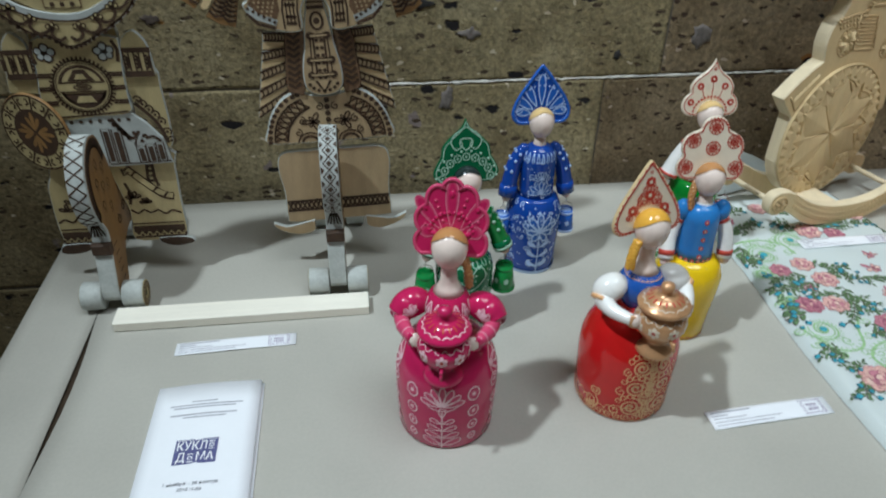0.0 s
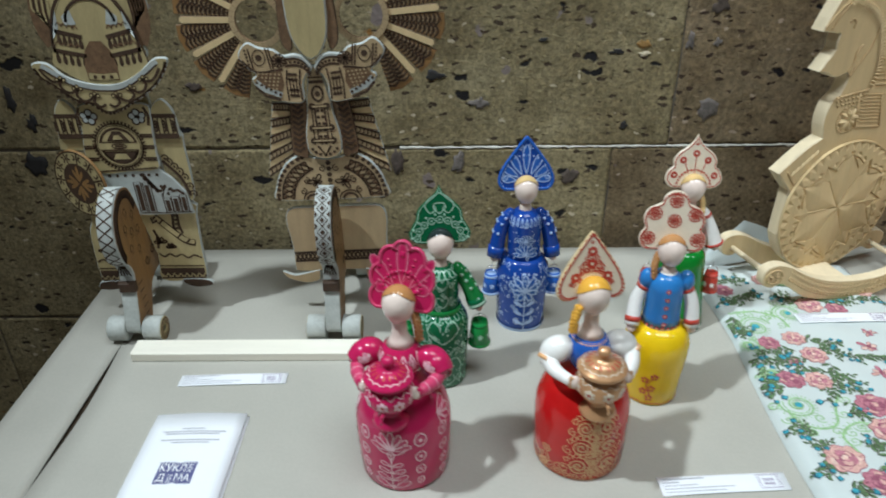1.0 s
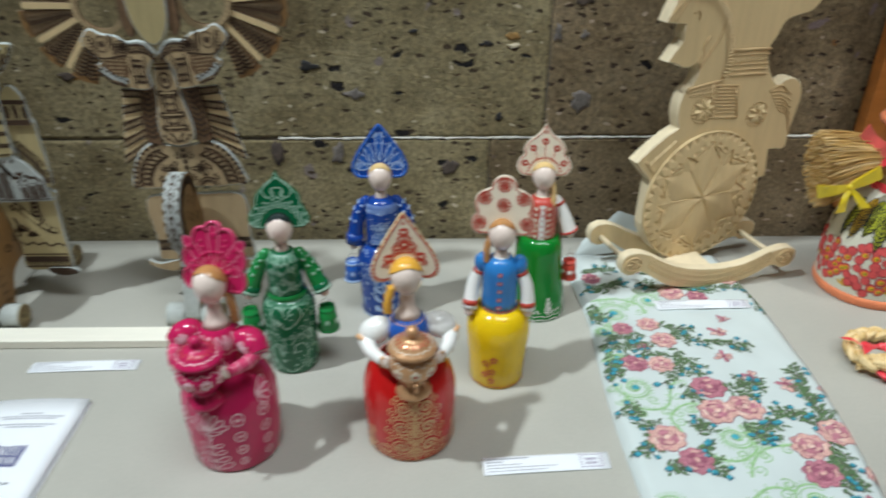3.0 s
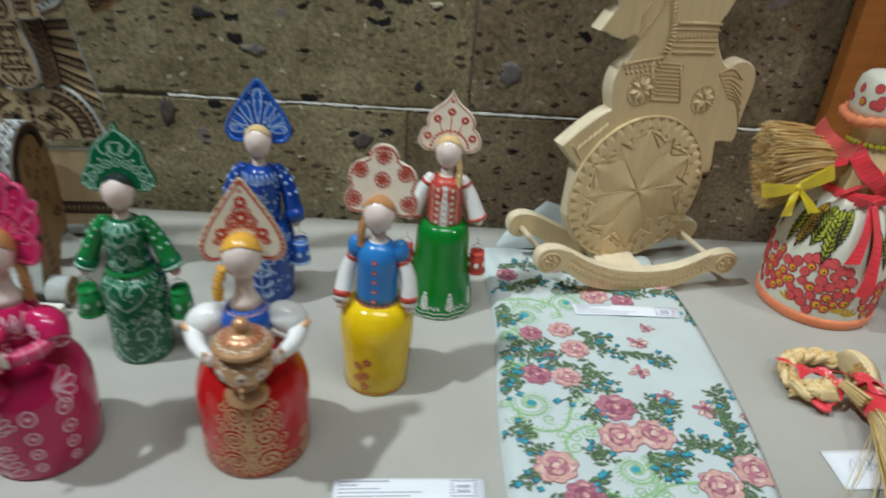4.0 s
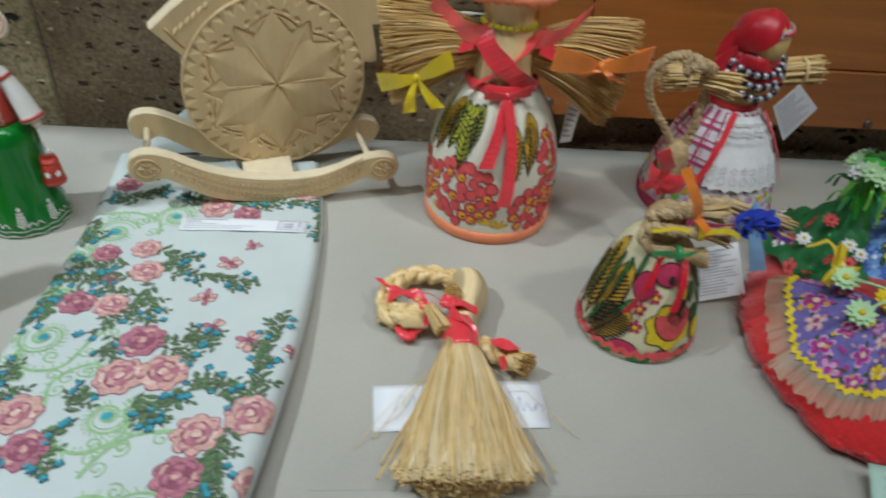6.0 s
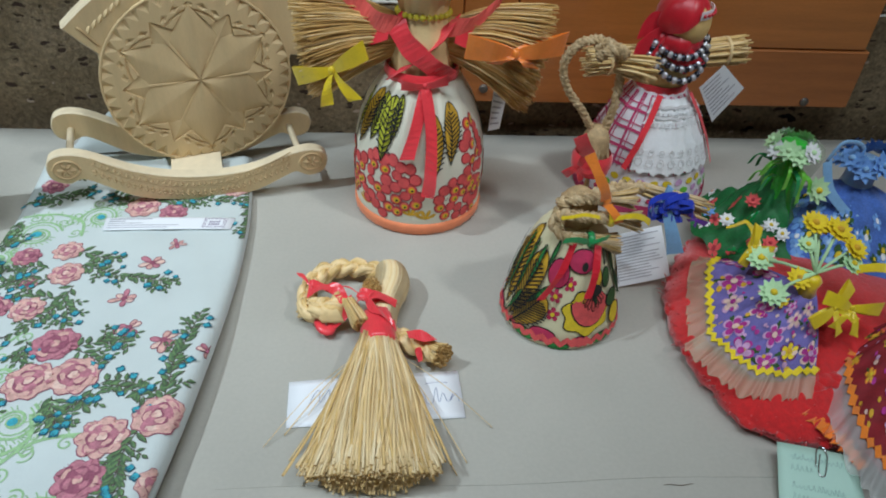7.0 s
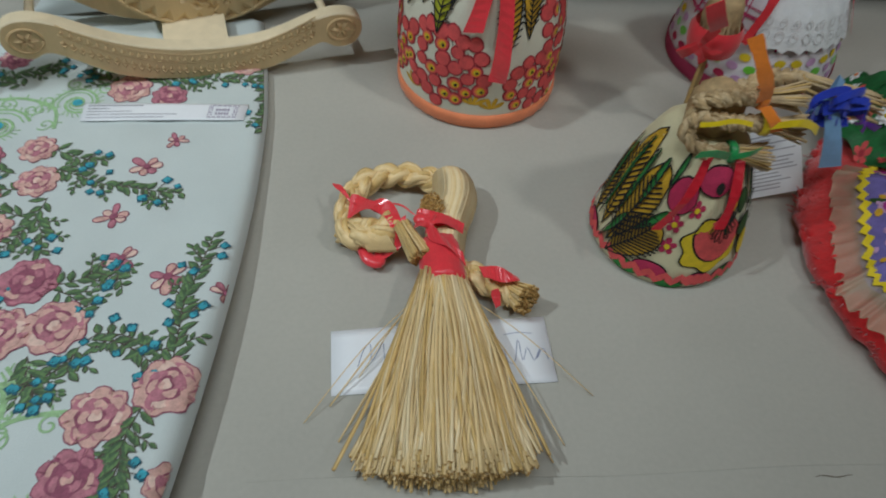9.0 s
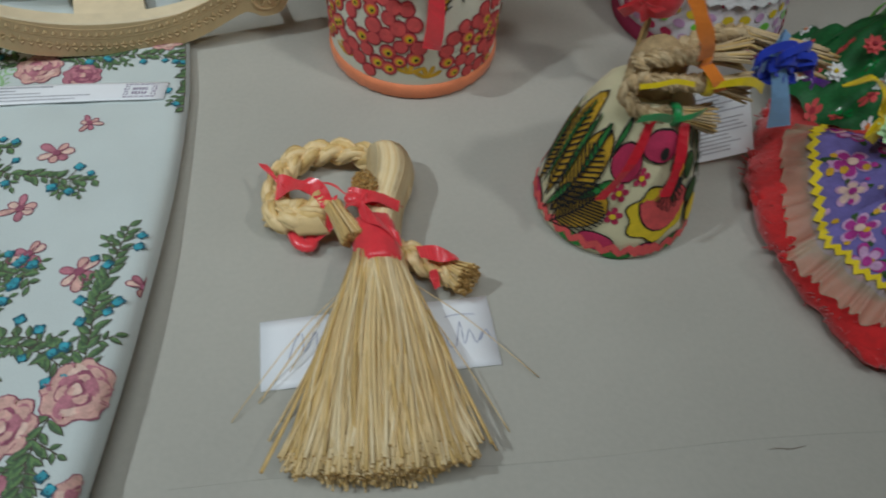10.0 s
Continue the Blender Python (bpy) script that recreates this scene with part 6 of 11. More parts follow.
def winged_rider():
    base = tagged(new("wheeled_toy"), "wheeled plywood toy with a winged rider in burnt drawing", "toy", "wheeled wooden riders")
    x0 = -0.3395
    toy_horse(base, x0 - 0.002, (BLUEWASH, "diamond"))
    k = Kit()
    k.T = pose(x0, -0.187, 0.165, 0, -2.2, 0) @ Matrix.Translation((0, 0, -0.165))
    saddle = mirror(curve2([(0, 0.062), (0.055, 0.062), (0.061, 0.070), (0.060, 0.100), (0.063, 0.135), (0.056, 0.152), (0.03, 0.154), (0, 0.154)], 4))
    k.slab(saddle, 0.006, BIRCH_WARM, BIRCH_EDGE, 0.001, 0.0)
    pen = Pen(k, on_plane(-0.003), 0.0004)
    for z in (0.078, 0.090):
        pen.stroke([(-0.059, z), (0, z), (0.059, z)], 0.0029, BURNT)
    for i in range(22):
        a = -0.058 + 0.0053 * i
        pen.stroke([(a, 0.0785), (a + 0.005, 0.0895)], 0.0021, BURNT)
        pen.stroke([(a + 0.005, 0.0785), (a, 0.0895)], 0.0021, BURNT)
    for sx in (-1, 1):
        boot = [(sx * a, b) for a, b in curve2([(0.030, 0.064), (0.032, 0.050), (0.050, 0.046), (0.072, 0.054), (0.078, 0.064), (0.064, 0.058), (0.050, 0.060)], 4)]
        k.slab(boot, 0.005, BIRCH_WARM, BIRCH_EDGE, 0.0006, -0.003)
    skirt = mirror(curve2([(0, 0.164), (0.035, 0.164), (0.069, 0.167), (0.0665, 0.184), (0.0600, 0.2005), (0.0480, 0.2160), (0.0310, 0.2245), (0.016, 0.2205), (0, 0.2180)], 4))
    k.slab(skirt, 0.005, BIRCH_WARM, BLUEWASH, 0.0016, -0.004)
    pen = Pen(k, on_plane(-0.0065), 0.0004)
    arch = curve2([(0.0655, 0.168), (0.0630, 0.184), (0.0570, 0.1985), (0.0455, 0.2130), (0.0300, 0.2208)], 5)
    outer = curve2([(0.0605, 0.168), (0.0580, 0.183), (0.0520, 0.1965), (0.0410, 0.2085), (0.0270, 0.2155)], 4)
    inner = curve2([(0.0465, 0.168), (0.0440, 0.1805), (0.0385, 0.1905), (0.0290, 0.2000), (0.0185, 0.2060)], 4)
    for sx in (-1, 1):
        for a, b in arch[::2]:
            pen.dot(sx * a, b, 0.0027, BURNT)
        for line in (outer, inner):
            pen.stroke([(sx * a, b) for a, b in line], 0.0021, BURNT)
        for j in range(0, len(outer) - 2, 2):
            (a, b), (c, d) = outer[j], outer[j + 2]
            (e, f), (g, h) = inner[j], inner[j + 2]
            pen.stroke([(sx * a, b), (sx * g, h)], 0.0017, BURNT)
            pen.stroke([(sx * c, d), (sx * e, f)], 0.0017, BURNT)
            for m in ((a * 0.5 + c * 0.3 + e * 0.1 + g * 0.1, b * 0.5 + d * 0.3 + f * 0.1 + h * 0.1), (e * 0.4 + g * 0.4 + a * 0.1 + c * 0.1, f * 0.4 + h * 0.4 + b * 0.1 + d * 0.1)):
                pen.dot(sx * m[0], m[1], 0.0017, BURNT_SOFT)
        for a, t in ((0, 0.011), (120, 0.011), (240, 0.011)):
            pen.drop(sx * 0.0170, 0.1890, t, 0.0058, a + 30, 0.0017, BURNT)
            pen.drop(sx * 0.0170, 0.1890, t * 0.6, 0.0032, a + 90, 0.0014, BURNT)
        for u, v, r in ((0.0285, 0.1905, 0.0048), (0.0085, 0.2060, 0.0046), (0.0340, 0.1770, 0.0046), (0.0075, 0.1770, 0.0042)):
            pen.spiral(sx * u, v, r, 1.3, 0.0013, BURNT, sx, radians(90))
        pen.ring(sx * 0.0220, 0.1655, 0.0130, 0.0110, 0.0016, BURNT, 14, 0, 180)
        pen.ring(sx * 0.0220, 0.1655, 0.0085, 0.0068, 0.0028, BURNT, 14, 0, 180)
    for i in range(7):
        pen.dot(0, 0.168 + 0.0075 * i, 0.0031, BURNT)
    for sx in (-1, 1):
        for i in range(9):
            zi, xo, zo = 0.2865 - 0.0070 * i, 0.0560 + 0.0021 * i, 0.2885 - 0.0103 * i
            plain = i % 2 == 1
            drop = 0.0102
            feather_line = [(sx * a, b) for a, b in ((0.028, zi), (xo - 0.001, zo), (xo + 0.001, zo - drop * 0.9), (0.028, zi - drop))]
            k.slab(feather_line, 0.004, LINDEN if plain else BIRCH_WARM, BIRCH_EDGE, 0.0007, -0.001 + 0.0006 * (i % 2))
            pw = Pen(k, on_plane(-0.003 + 0.0006 * (i % 2)), 0.0004)
            if plain:
                pw.stroke([(sx * 0.032, zi - drop * 0.9), (sx * xo, zo - drop * 0.85)], 0.0012, BURNT_SOFT)
                continue
            for f in (0.12, 0.88):
                pw.stroke([(sx * 0.032, zi - drop * f), (sx * xo, zo - drop * f)], 0.0021, BURNT)
            for j in range(7):
                t = (j + 0.5) / 7
                u, v = 0.034 + (xo - 0.034) * t, zi + (zo - zi) * t - drop * 0.5
                pw.ring(sx * u, v, 0.0017, 0.0030, 0.0014, BURNT, 8, -90, 110)
        braid = [(sx * a, b) for a, b in curve2([(0.0150, 0.290), (0.0320, 0.290), (0.0365, 0.262), (0.0385, 0.228), (0.0300, 0.2225), (0.0210, 0.222), (0.0185, 0.25)], 4, True)]
        k.slab(braid, 0.004, BURNT_SOFT, BURNT, 0.0008, -0.006)
        pw = Pen(k, on_plane(-0.008), 0.0004)
        for i in range(9):
            z = 0.231 + 0.0066 * i
            m = 0.0300 - 0.0006 * i
            pw.stroke([(sx * (m - 0.0062), z + 0.003), (sx * m, z - 0.0014), (sx * (m + 0.0062), z + 0.003)], 0.0039, BURNT)
            pw.stroke([(sx * (m - 0.0060), z + 0.0052), (sx * m, z + 0.0008), (sx * (m + 0.0060), z + 0.0052)], 0.0007, BIRCH_BROWN)
    torso = mirror(curve2([(0, 0.2195), (0.012, 0.2222), (0.0195, 0.2310), (0.0200, 0.2500), (0.0155, 0.2740), (0.0140, 0.2870), (0.0110, 0.3060), (0.006, 0.326), (0, 0.330)], 4))
    k.slab(torso, 0.005, BIRCH_WARM, BLUEWASH, 0.0013, -0.009)
    pen = Pen(k, on_plane(-0.0115), 0.0004)
    for q in (-0.0056, 0.0056):
        pen.stroke([(q, 0.240), (q, 0.287)], 0.002, BURNT)
        for i in range(6):
            pen.dot(q * 0.45, 0.240 + 0.0078 * i, 0.002, BURNT)
        pen.stroke([(q * 1.9, 0.238), (q * 1.7, 0.262), (q * 1.5, 0.285)], 0.0014, BURNT)
    for z, w in ((0.2430, 0.0115), (0.2585, 0.0110), (0.2840, 0.0085)):
        pen.lift = 0.0007
        pen.stroke([(-w, z), (w, z)], 0.0042, BURNT)
        for sx in (-1, 1):
            pen.dot(sx * w, z, 0.0039, BURNT)
        pen.lift = 0.0010
        pen.stroke([(-w, z), (w, z)], 0.0020, BIRCH_WARM)
    pen.lift = 0.0004
    pen.stroke([(-0.0075, 0.2365), (0, 0.2245), (0.0075, 0.2365)], 0.0029, BURNT)
    for i in range(7):
        a = radians(205 + 21.5 * i)
        pen.dot(0.0158 * math.cos(a), 0.2385 + 0.0135 * math.sin(a), 0.002, BURNT)
    pen.ring(0, 0.2985, 0.0060, 0.0085, 0.0026, BURNT, 14)
    pen.dot(0, 0.2985, 0.0032, BURNT, None, 12)
    pen.stroke([(-0.0085, 0.3120), (0.0085, 0.3120)], 0.0034, BURNT)
    pen.stroke([(-0.0085, 0.3170), (0.0085, 0.3170)], 0.0018, BURNT)
    arms = [(0.001, 0.3285), (0.0075, 0.3405), (0.0190, 0.3450), (0.0320, 0.3440), (0.0410, 0.3505), (0.0560, 0.3535), (0.0690, 0.3590), (0.0800, 0.3455), (0.0715, 0.3310), (0.0640, 0.3240), (0.0690, 0.3180), (0.0610, 0.3040), (0.0500, 0.2965), (0.0320, 0.2905), (0.0150, 0.2915), (0.0135, 0.3100), (0.0085, 0.3210)]
    for sx in (-1, 1):
        k.slab([(sx * a, b) for a, b in curve2(arms, 4, True)], 0.005, BIRCH_WARM, BLUEWASH, 0.0014, -0.014)
        pa = Pen(k, on_plane(-0.0165), 0.0004)
        yoke = curve2([(0.0035, 0.3290), (0.0095, 0.3375), (0.0190, 0.3412), (0.0300, 0.3405)], 5)
        pa.stroke([(sx * a, b + 0.0012) for a, b in yoke], 0.0020, BLUEWASH)
        pa.stroke([(sx * a, b - 0.0014) for a, b in yoke], 0.0016, BURNT)
        pa.stroke([(sx * a, b - 0.0085) for a, b in yoke], 0.0023, BURNT)
        for a, b in yoke[::2]:
            pa.dot(sx * a, b - 0.0050, 0.0017, BURNT)
        for a in range(0, 180, 36):
            d = (0.0068 * math.cos(radians(a)), 0.0068 * math.sin(radians(a)))
            pa.stroke([(sx * 0.0360 - d[0], 0.3385 - d[1]), (sx * 0.0360 + d[0], 0.3385 + d[1])], 0.002, BURNT)
        pa.ring(sx * 0.0360, 0.3385, 0.0072, 0.0072, 0.0011, BURNT, 14)
        for x in (0.0460, 0.0490, 0.0680):
            pa.stroke([(sx * x, 0.3525), (sx * (x - 0.003), 0.3300)], 0.0018, BURNT)
        pa.dot(sx * 0.0575, 0.3425, 0.0036, BURNT, None, 12)
        pa.ring(sx * 0.0575, 0.3425, 0.0068, 0.0085, 0.0012, BURNT, 16)
        for i in range(5):
            pa.dot(sx * (0.0715 - 0.0006 * i), 0.3510 - 0.0038 * i, 0.0013, BURNT)
        pa.stroke([(sx * a, b) for a, b in curve2([(0.0760, 0.3400), (0.0620, 0.3270), (0.0400, 0.3285), (0.0330, 0.3290)], 4)], 0.0023, BURNT)
        # dark lattice inside the bent elbow, pale dotted cuff below it
        pa.fill([(sx * a, b) for a, b in ((0.0350, 0.3265), (0.0600, 0.3245), (0.0640, 0.3190), (0.0560, 0.3110), (0.0380, 0.3045), (0.0340, 0.3120))], BURNT_SOFT)
        pa.lift = 0.0008
        for j in range(5):
            for i in range(6 - j):
                pa.dot(sx * (0.0380 + 0.0045 * i + 0.0012 * j), 0.3235 - 0.0040 * j + 0.0004 * i, 0.0013, BIRCH_WARM, None, 6)
        pa.lift = 0.0006
        pa.stroke([(sx * a, b) for a, b in ((0.0650, 0.3165), (0.0555, 0.3070), (0.0380, 0.3000))], 0.0062, BLUEWASH)
        pa.lift = 0.0009
        for i in range(6):
            t = i / 5
            pa.dot(sx * (0.0640 - 0.0240 * t), 0.3155 - 0.0145 * t, 0.0017, BURNT)
        pa.lift = 0.0004
        pa.stroke([(sx * a, b) for a, b in ((0.0660, 0.3110), (0.0560, 0.3000), (0.0400, 0.2945))], 0.0029, BURNT)
        # forearm folded down to the waist
        for x in (0.0165, 0.0310):
            pa.stroke([(sx * x, 0.2935), (sx * (x + 0.0005), 0.3120), (sx * (x - 0.002), 0.3280)], 0.0018, BURNT)
        for z in (0.2985, 0.3050, 0.3165, 0.3225):
            pa.stroke([(sx * 0.0185, z), (sx * 0.0290, z + 0.0008)], 0.0029, BURNT)
        for x in (0.0205, 0.0240, 0.0275):
            pa.stroke([(sx * x, 0.2990), (sx * x, 0.3200)], 0.0014, BURNT)
        hole = (sx * 0.0565, 0.379)
        ring = [(hole[0] + 0.030 * math.cos(radians(a)), hole[1] + 0.030 * math.sin(radians(a))) for a in range(0, 361, 12)]
        inner = [(hole[0] + 0.0235 * math.cos(radians(a)), hole[1] + 0.0235 * math.sin(radians(a))) for a in range(0, 361, 12)]
        for i in range(30):
            q = [ring[i], ring[i + 1], inner[i + 1], inner[i]]
            k.slab(q, 0.004, BIRCH_WARM, BURNT_SOFT, 0.0002, -0.001)
        for i in range(1, 12):
            a = radians(-78 + 13.5 * i)
            if sx < 0:
                a = math.pi - a
            d, s = Vector((math.cos(a), math.sin(a))), Vector((-math.sin(a), math.cos(a)))
            c = Vector(hole)
            L = 0.088 if i % 2 else 0.082
            half = 0.0150 if i % 2 else 0.0040
            quad = [c + d * 0.0295 - s * 0.0036, c + d * L - s * half, c + d * (L + 0.003) + s * 0.0, c + d * L + s * half, c + d * 0.0295 + s * 0.0036]
            k.slab([tuple(v) for v in quad], 0.004, BIRCH_BROWN if i % 2 else LINDEN, BURNT_SOFT, 0.0006, 0.0022 - 0.0012 * (i % 2 == 0))
            if i % 2:
                pf = Pen(k, on_plane(0.0002), 0.0004)
                for j in range(11):
                    m = c + d * (0.033 + 0.0048 * j)
                    w = 0.0040 + 0.00092 * j
                    pf.stroke([tuple(m - s * w * 0.9), tuple(m + s * w * 0.9)], 0.0012, BIRCH_WARM)
                    pf.lift = 0.0008
                    pf.stroke([tuple(m - s * w), tuple(m - s * w * 0.5 + d * 0.0036), tuple(m), tuple(m + s * w * 0.5 + d * 0.0036), tuple(m + s * w)], 0.0025, BURNT)
                    pf.stroke([tuple(m - s * w * 0.5 - d * 0.003), tuple(m - d * 0.001), tuple(m + s * w * 0.5 - d * 0.003)], 0.0018, BURNT)
                    pf.lift = 0.0004
    k.slab(mirror(curve2([(0, 0.338), (0.010, 0.344), (0.019, 0.362), (0.022, 0.385), (0.021, 0.412), (0.012, 0.430), (0, 0.434)], 4)), 0.006, BIRCH, BIRCH_EDGE, 0.0015, -0.0145)
    for sx in (-1, 1):
        k.slab([(sx * a, b) for a, b in curve2([(0.020, 0.350), (0.031, 0.358), (0.030, 0.40), (0.022, 0.435), (0.019, 0.40)], 4, True)], 0.005, BURNT_SOFT, BURNT, 0.0008, -0.012)
    k.part("rider_board", base, "layered plywood rider covered with burnt ornament")
    peg = Kit()
    peg.tube([(x0 - 0.002, -0.183, 0.11), (x0 - 0.002, -0.20, 0.11)], 0.005, BIRCH_WARM, 10)
    peg.part("dowel", base)


winged_rider()


# ---- chip-carved wooden horse on rockers ----
def roof(k, pts, ridge, y, h, mat):
    """A chip-carved leaf: an outline with a sharp ridge along its middle; y is the board's face."""
    n = len(pts)
    m = len(ridge)
    cut = n // 2
    left, right = pts[:cut + 1], pts[cut:] + pts[:1]
    for line, flip in ((left, False), (right[::-1], True)):
        v, f = [], []
        for i, (x, z) in enumerate(line):
            t = i / (len(line) - 1) * (m - 1)
            a = min(int(t), m - 2)
            rx, rz = [ridge[a][q] + (ridge[a + 1][q] - ridge[a][q]) * (t - a) for q in (0, 1)]
            hh = h * math.sin(math.pi * min(1, max(0, i / (len(line) - 1)))) ** 0.6
            v += [(x, y, z), (rx, y - hh, rz)]
        for i in range(len(line) - 1):
            q = (2 * i, 2 * i + 1, 2 * i + 3, 2 * i + 2)
            f.append(q if not flip else q[::-1])
        k.add(v, f, mat, False)


def rosette_height(q, a):
    """Depth of the chip carving at q (part of the radius) and the angle a, 0 to 1."""
    six = math.pi / 3
    d = (a - math.radians(30) + six / 2) % six - six / 2
    u, v = q * math.cos(d), abs(q * math.sin(d))
    w = min(0.54 * u, 0.250 * (1 - max(0.0, (u - 0.46) / 0.38) ** 1.25)) if u < 0.84 else 0.0
    if w > 1e-4 and v < w:
        return 0.95 - 0.62 * (v / w) ** 1.6
    e = a % six
    e = min(e, six - e)
    u2, v2 = q * math.cos(e), q * math.sin(e)
    w2 = 0.140 * min(1.0, max(0.0, (u2 - 0.14) / 0.42)) * (1 if u2 < 0.60 else max(0.0, 1 - (u2 - 0.60) / 0.20))
    if w2 > 1e-4 and v2 < w2:
        return 0.62 - 0.50 * (v2 / w2)
    if q < 0.58:
        return 0.12
    level = 0.80
    # short chips along the rim, point inwards
    n = 42
    f = (a * n / (2 * math.pi)) % 1.0
    if 0.86 < q < 0.978:
        t = (q - 0.86) / 0.118
        side = abs(f - 0.5) * 2
        if side < t:
            level = 0.80 - 0.85 * (t - side)
    # a toothed band that follows the petals
    edge = 0.70 + 0.055 * math.cos(6 * a - math.pi) + 0.010
    if abs(q - edge - 0.070) < 0.040:
        m = 36
        f = (a * m / (2 * math.pi) + 0.5) % 1.0
        side = abs(f - 0.5) * 2
        t = 1 - abs(q - edge - 0.070) / 0.040
        if side < t * 0.85:
            level = min(level, 0.80 - 0.85 * (t * 0.85 - side))
    if abs(q - edge - 0.012) < 0.012:
        level = min(level, 0.30)
    return level


def carved_disc(k, cz, R, y, depth, mat):
    """The sun rosette as one carved relief, finest where the chips are."""
    qs = [i / 40 * 0.56 for i in range(1, 41)] + [0.56 + 0.44 * i / 54 for i in range(1, 55)]
    n = 540
    vs = [(0, y - depth * 0.2, cz)]
    for q in qs:
        for i in range(n):
            a = 2 * math.pi * i / n
            h = rosette_height(q, a) if q < 0.985 else 0.80
            vs.append((q * R * math.cos(a), y - depth * h, cz + q * R * math.sin(a)))
    fs = [(0, 1 + (i + 1) % n, 1 + i) for i in range(n)]
    for j in range(len(qs) - 1):
        for i in range(n):
            p, r = 1 + j * n, 1 + (j + 1) * n
            fs.append((p + i, p + (i + 1) % n, r + (i + 1) % n, r + i))
    o = 1 + (len(qs) - 1) * n
    rim = len(vs)
    vs += [(1.004 * R * math.cos(2 * math.pi * i / n), y, cz + 1.004 * R * math.sin(2 * math.pi * i / n)) for i in range(n)]
    fs += [(o + i, o + (i + 1) % n, rim + (i + 1) % n, rim + i) for i in range(n)]
    k.add(vs, [f[::-1] for f in fs], mat, False)


def leaf_shape(c, a, r0, r1, wide):
    """Outline and midline of a pointed leaf from radius r0 to r1 at the angle a."""
    d, s = Vector((math.cos(a), math.sin(a))), Vector((-math.sin(a), math.cos(a)))
    c = Vector(c)
    ts = [i / 8 for i in range(9)]
    one = [c + d * (r0 + (r1 - r0) * t) + s * wide * math.sin(math.pi * t ** 0.85) for t in ts]
    two = [c + d * (r0 + (r1 - r0) * t) - s * wide * math.sin(math.pi * t ** 0.85) for t in ts[::-1]]
    return [tuple(p) for p in one + two[1:-1]], [tuple(c + d * (r0 + (r1 - r0) * t)) for t in ts]


def chip(k, p, q, r, y, h, mat):
    """A three-sided chip: a small pyramid sunk or raised on the face."""
    m = [(p[i] + q[i] + r[i]) / 3 for i in (0, 1)]
    k.add([(p[0], y, p[1]), (q[0], y, q[1]), (r[0], y, r[1]), (m[0], y - h, m[1])], [(0, 1, 3), (1, 2, 3), (2, 0, 3)], mat, False)


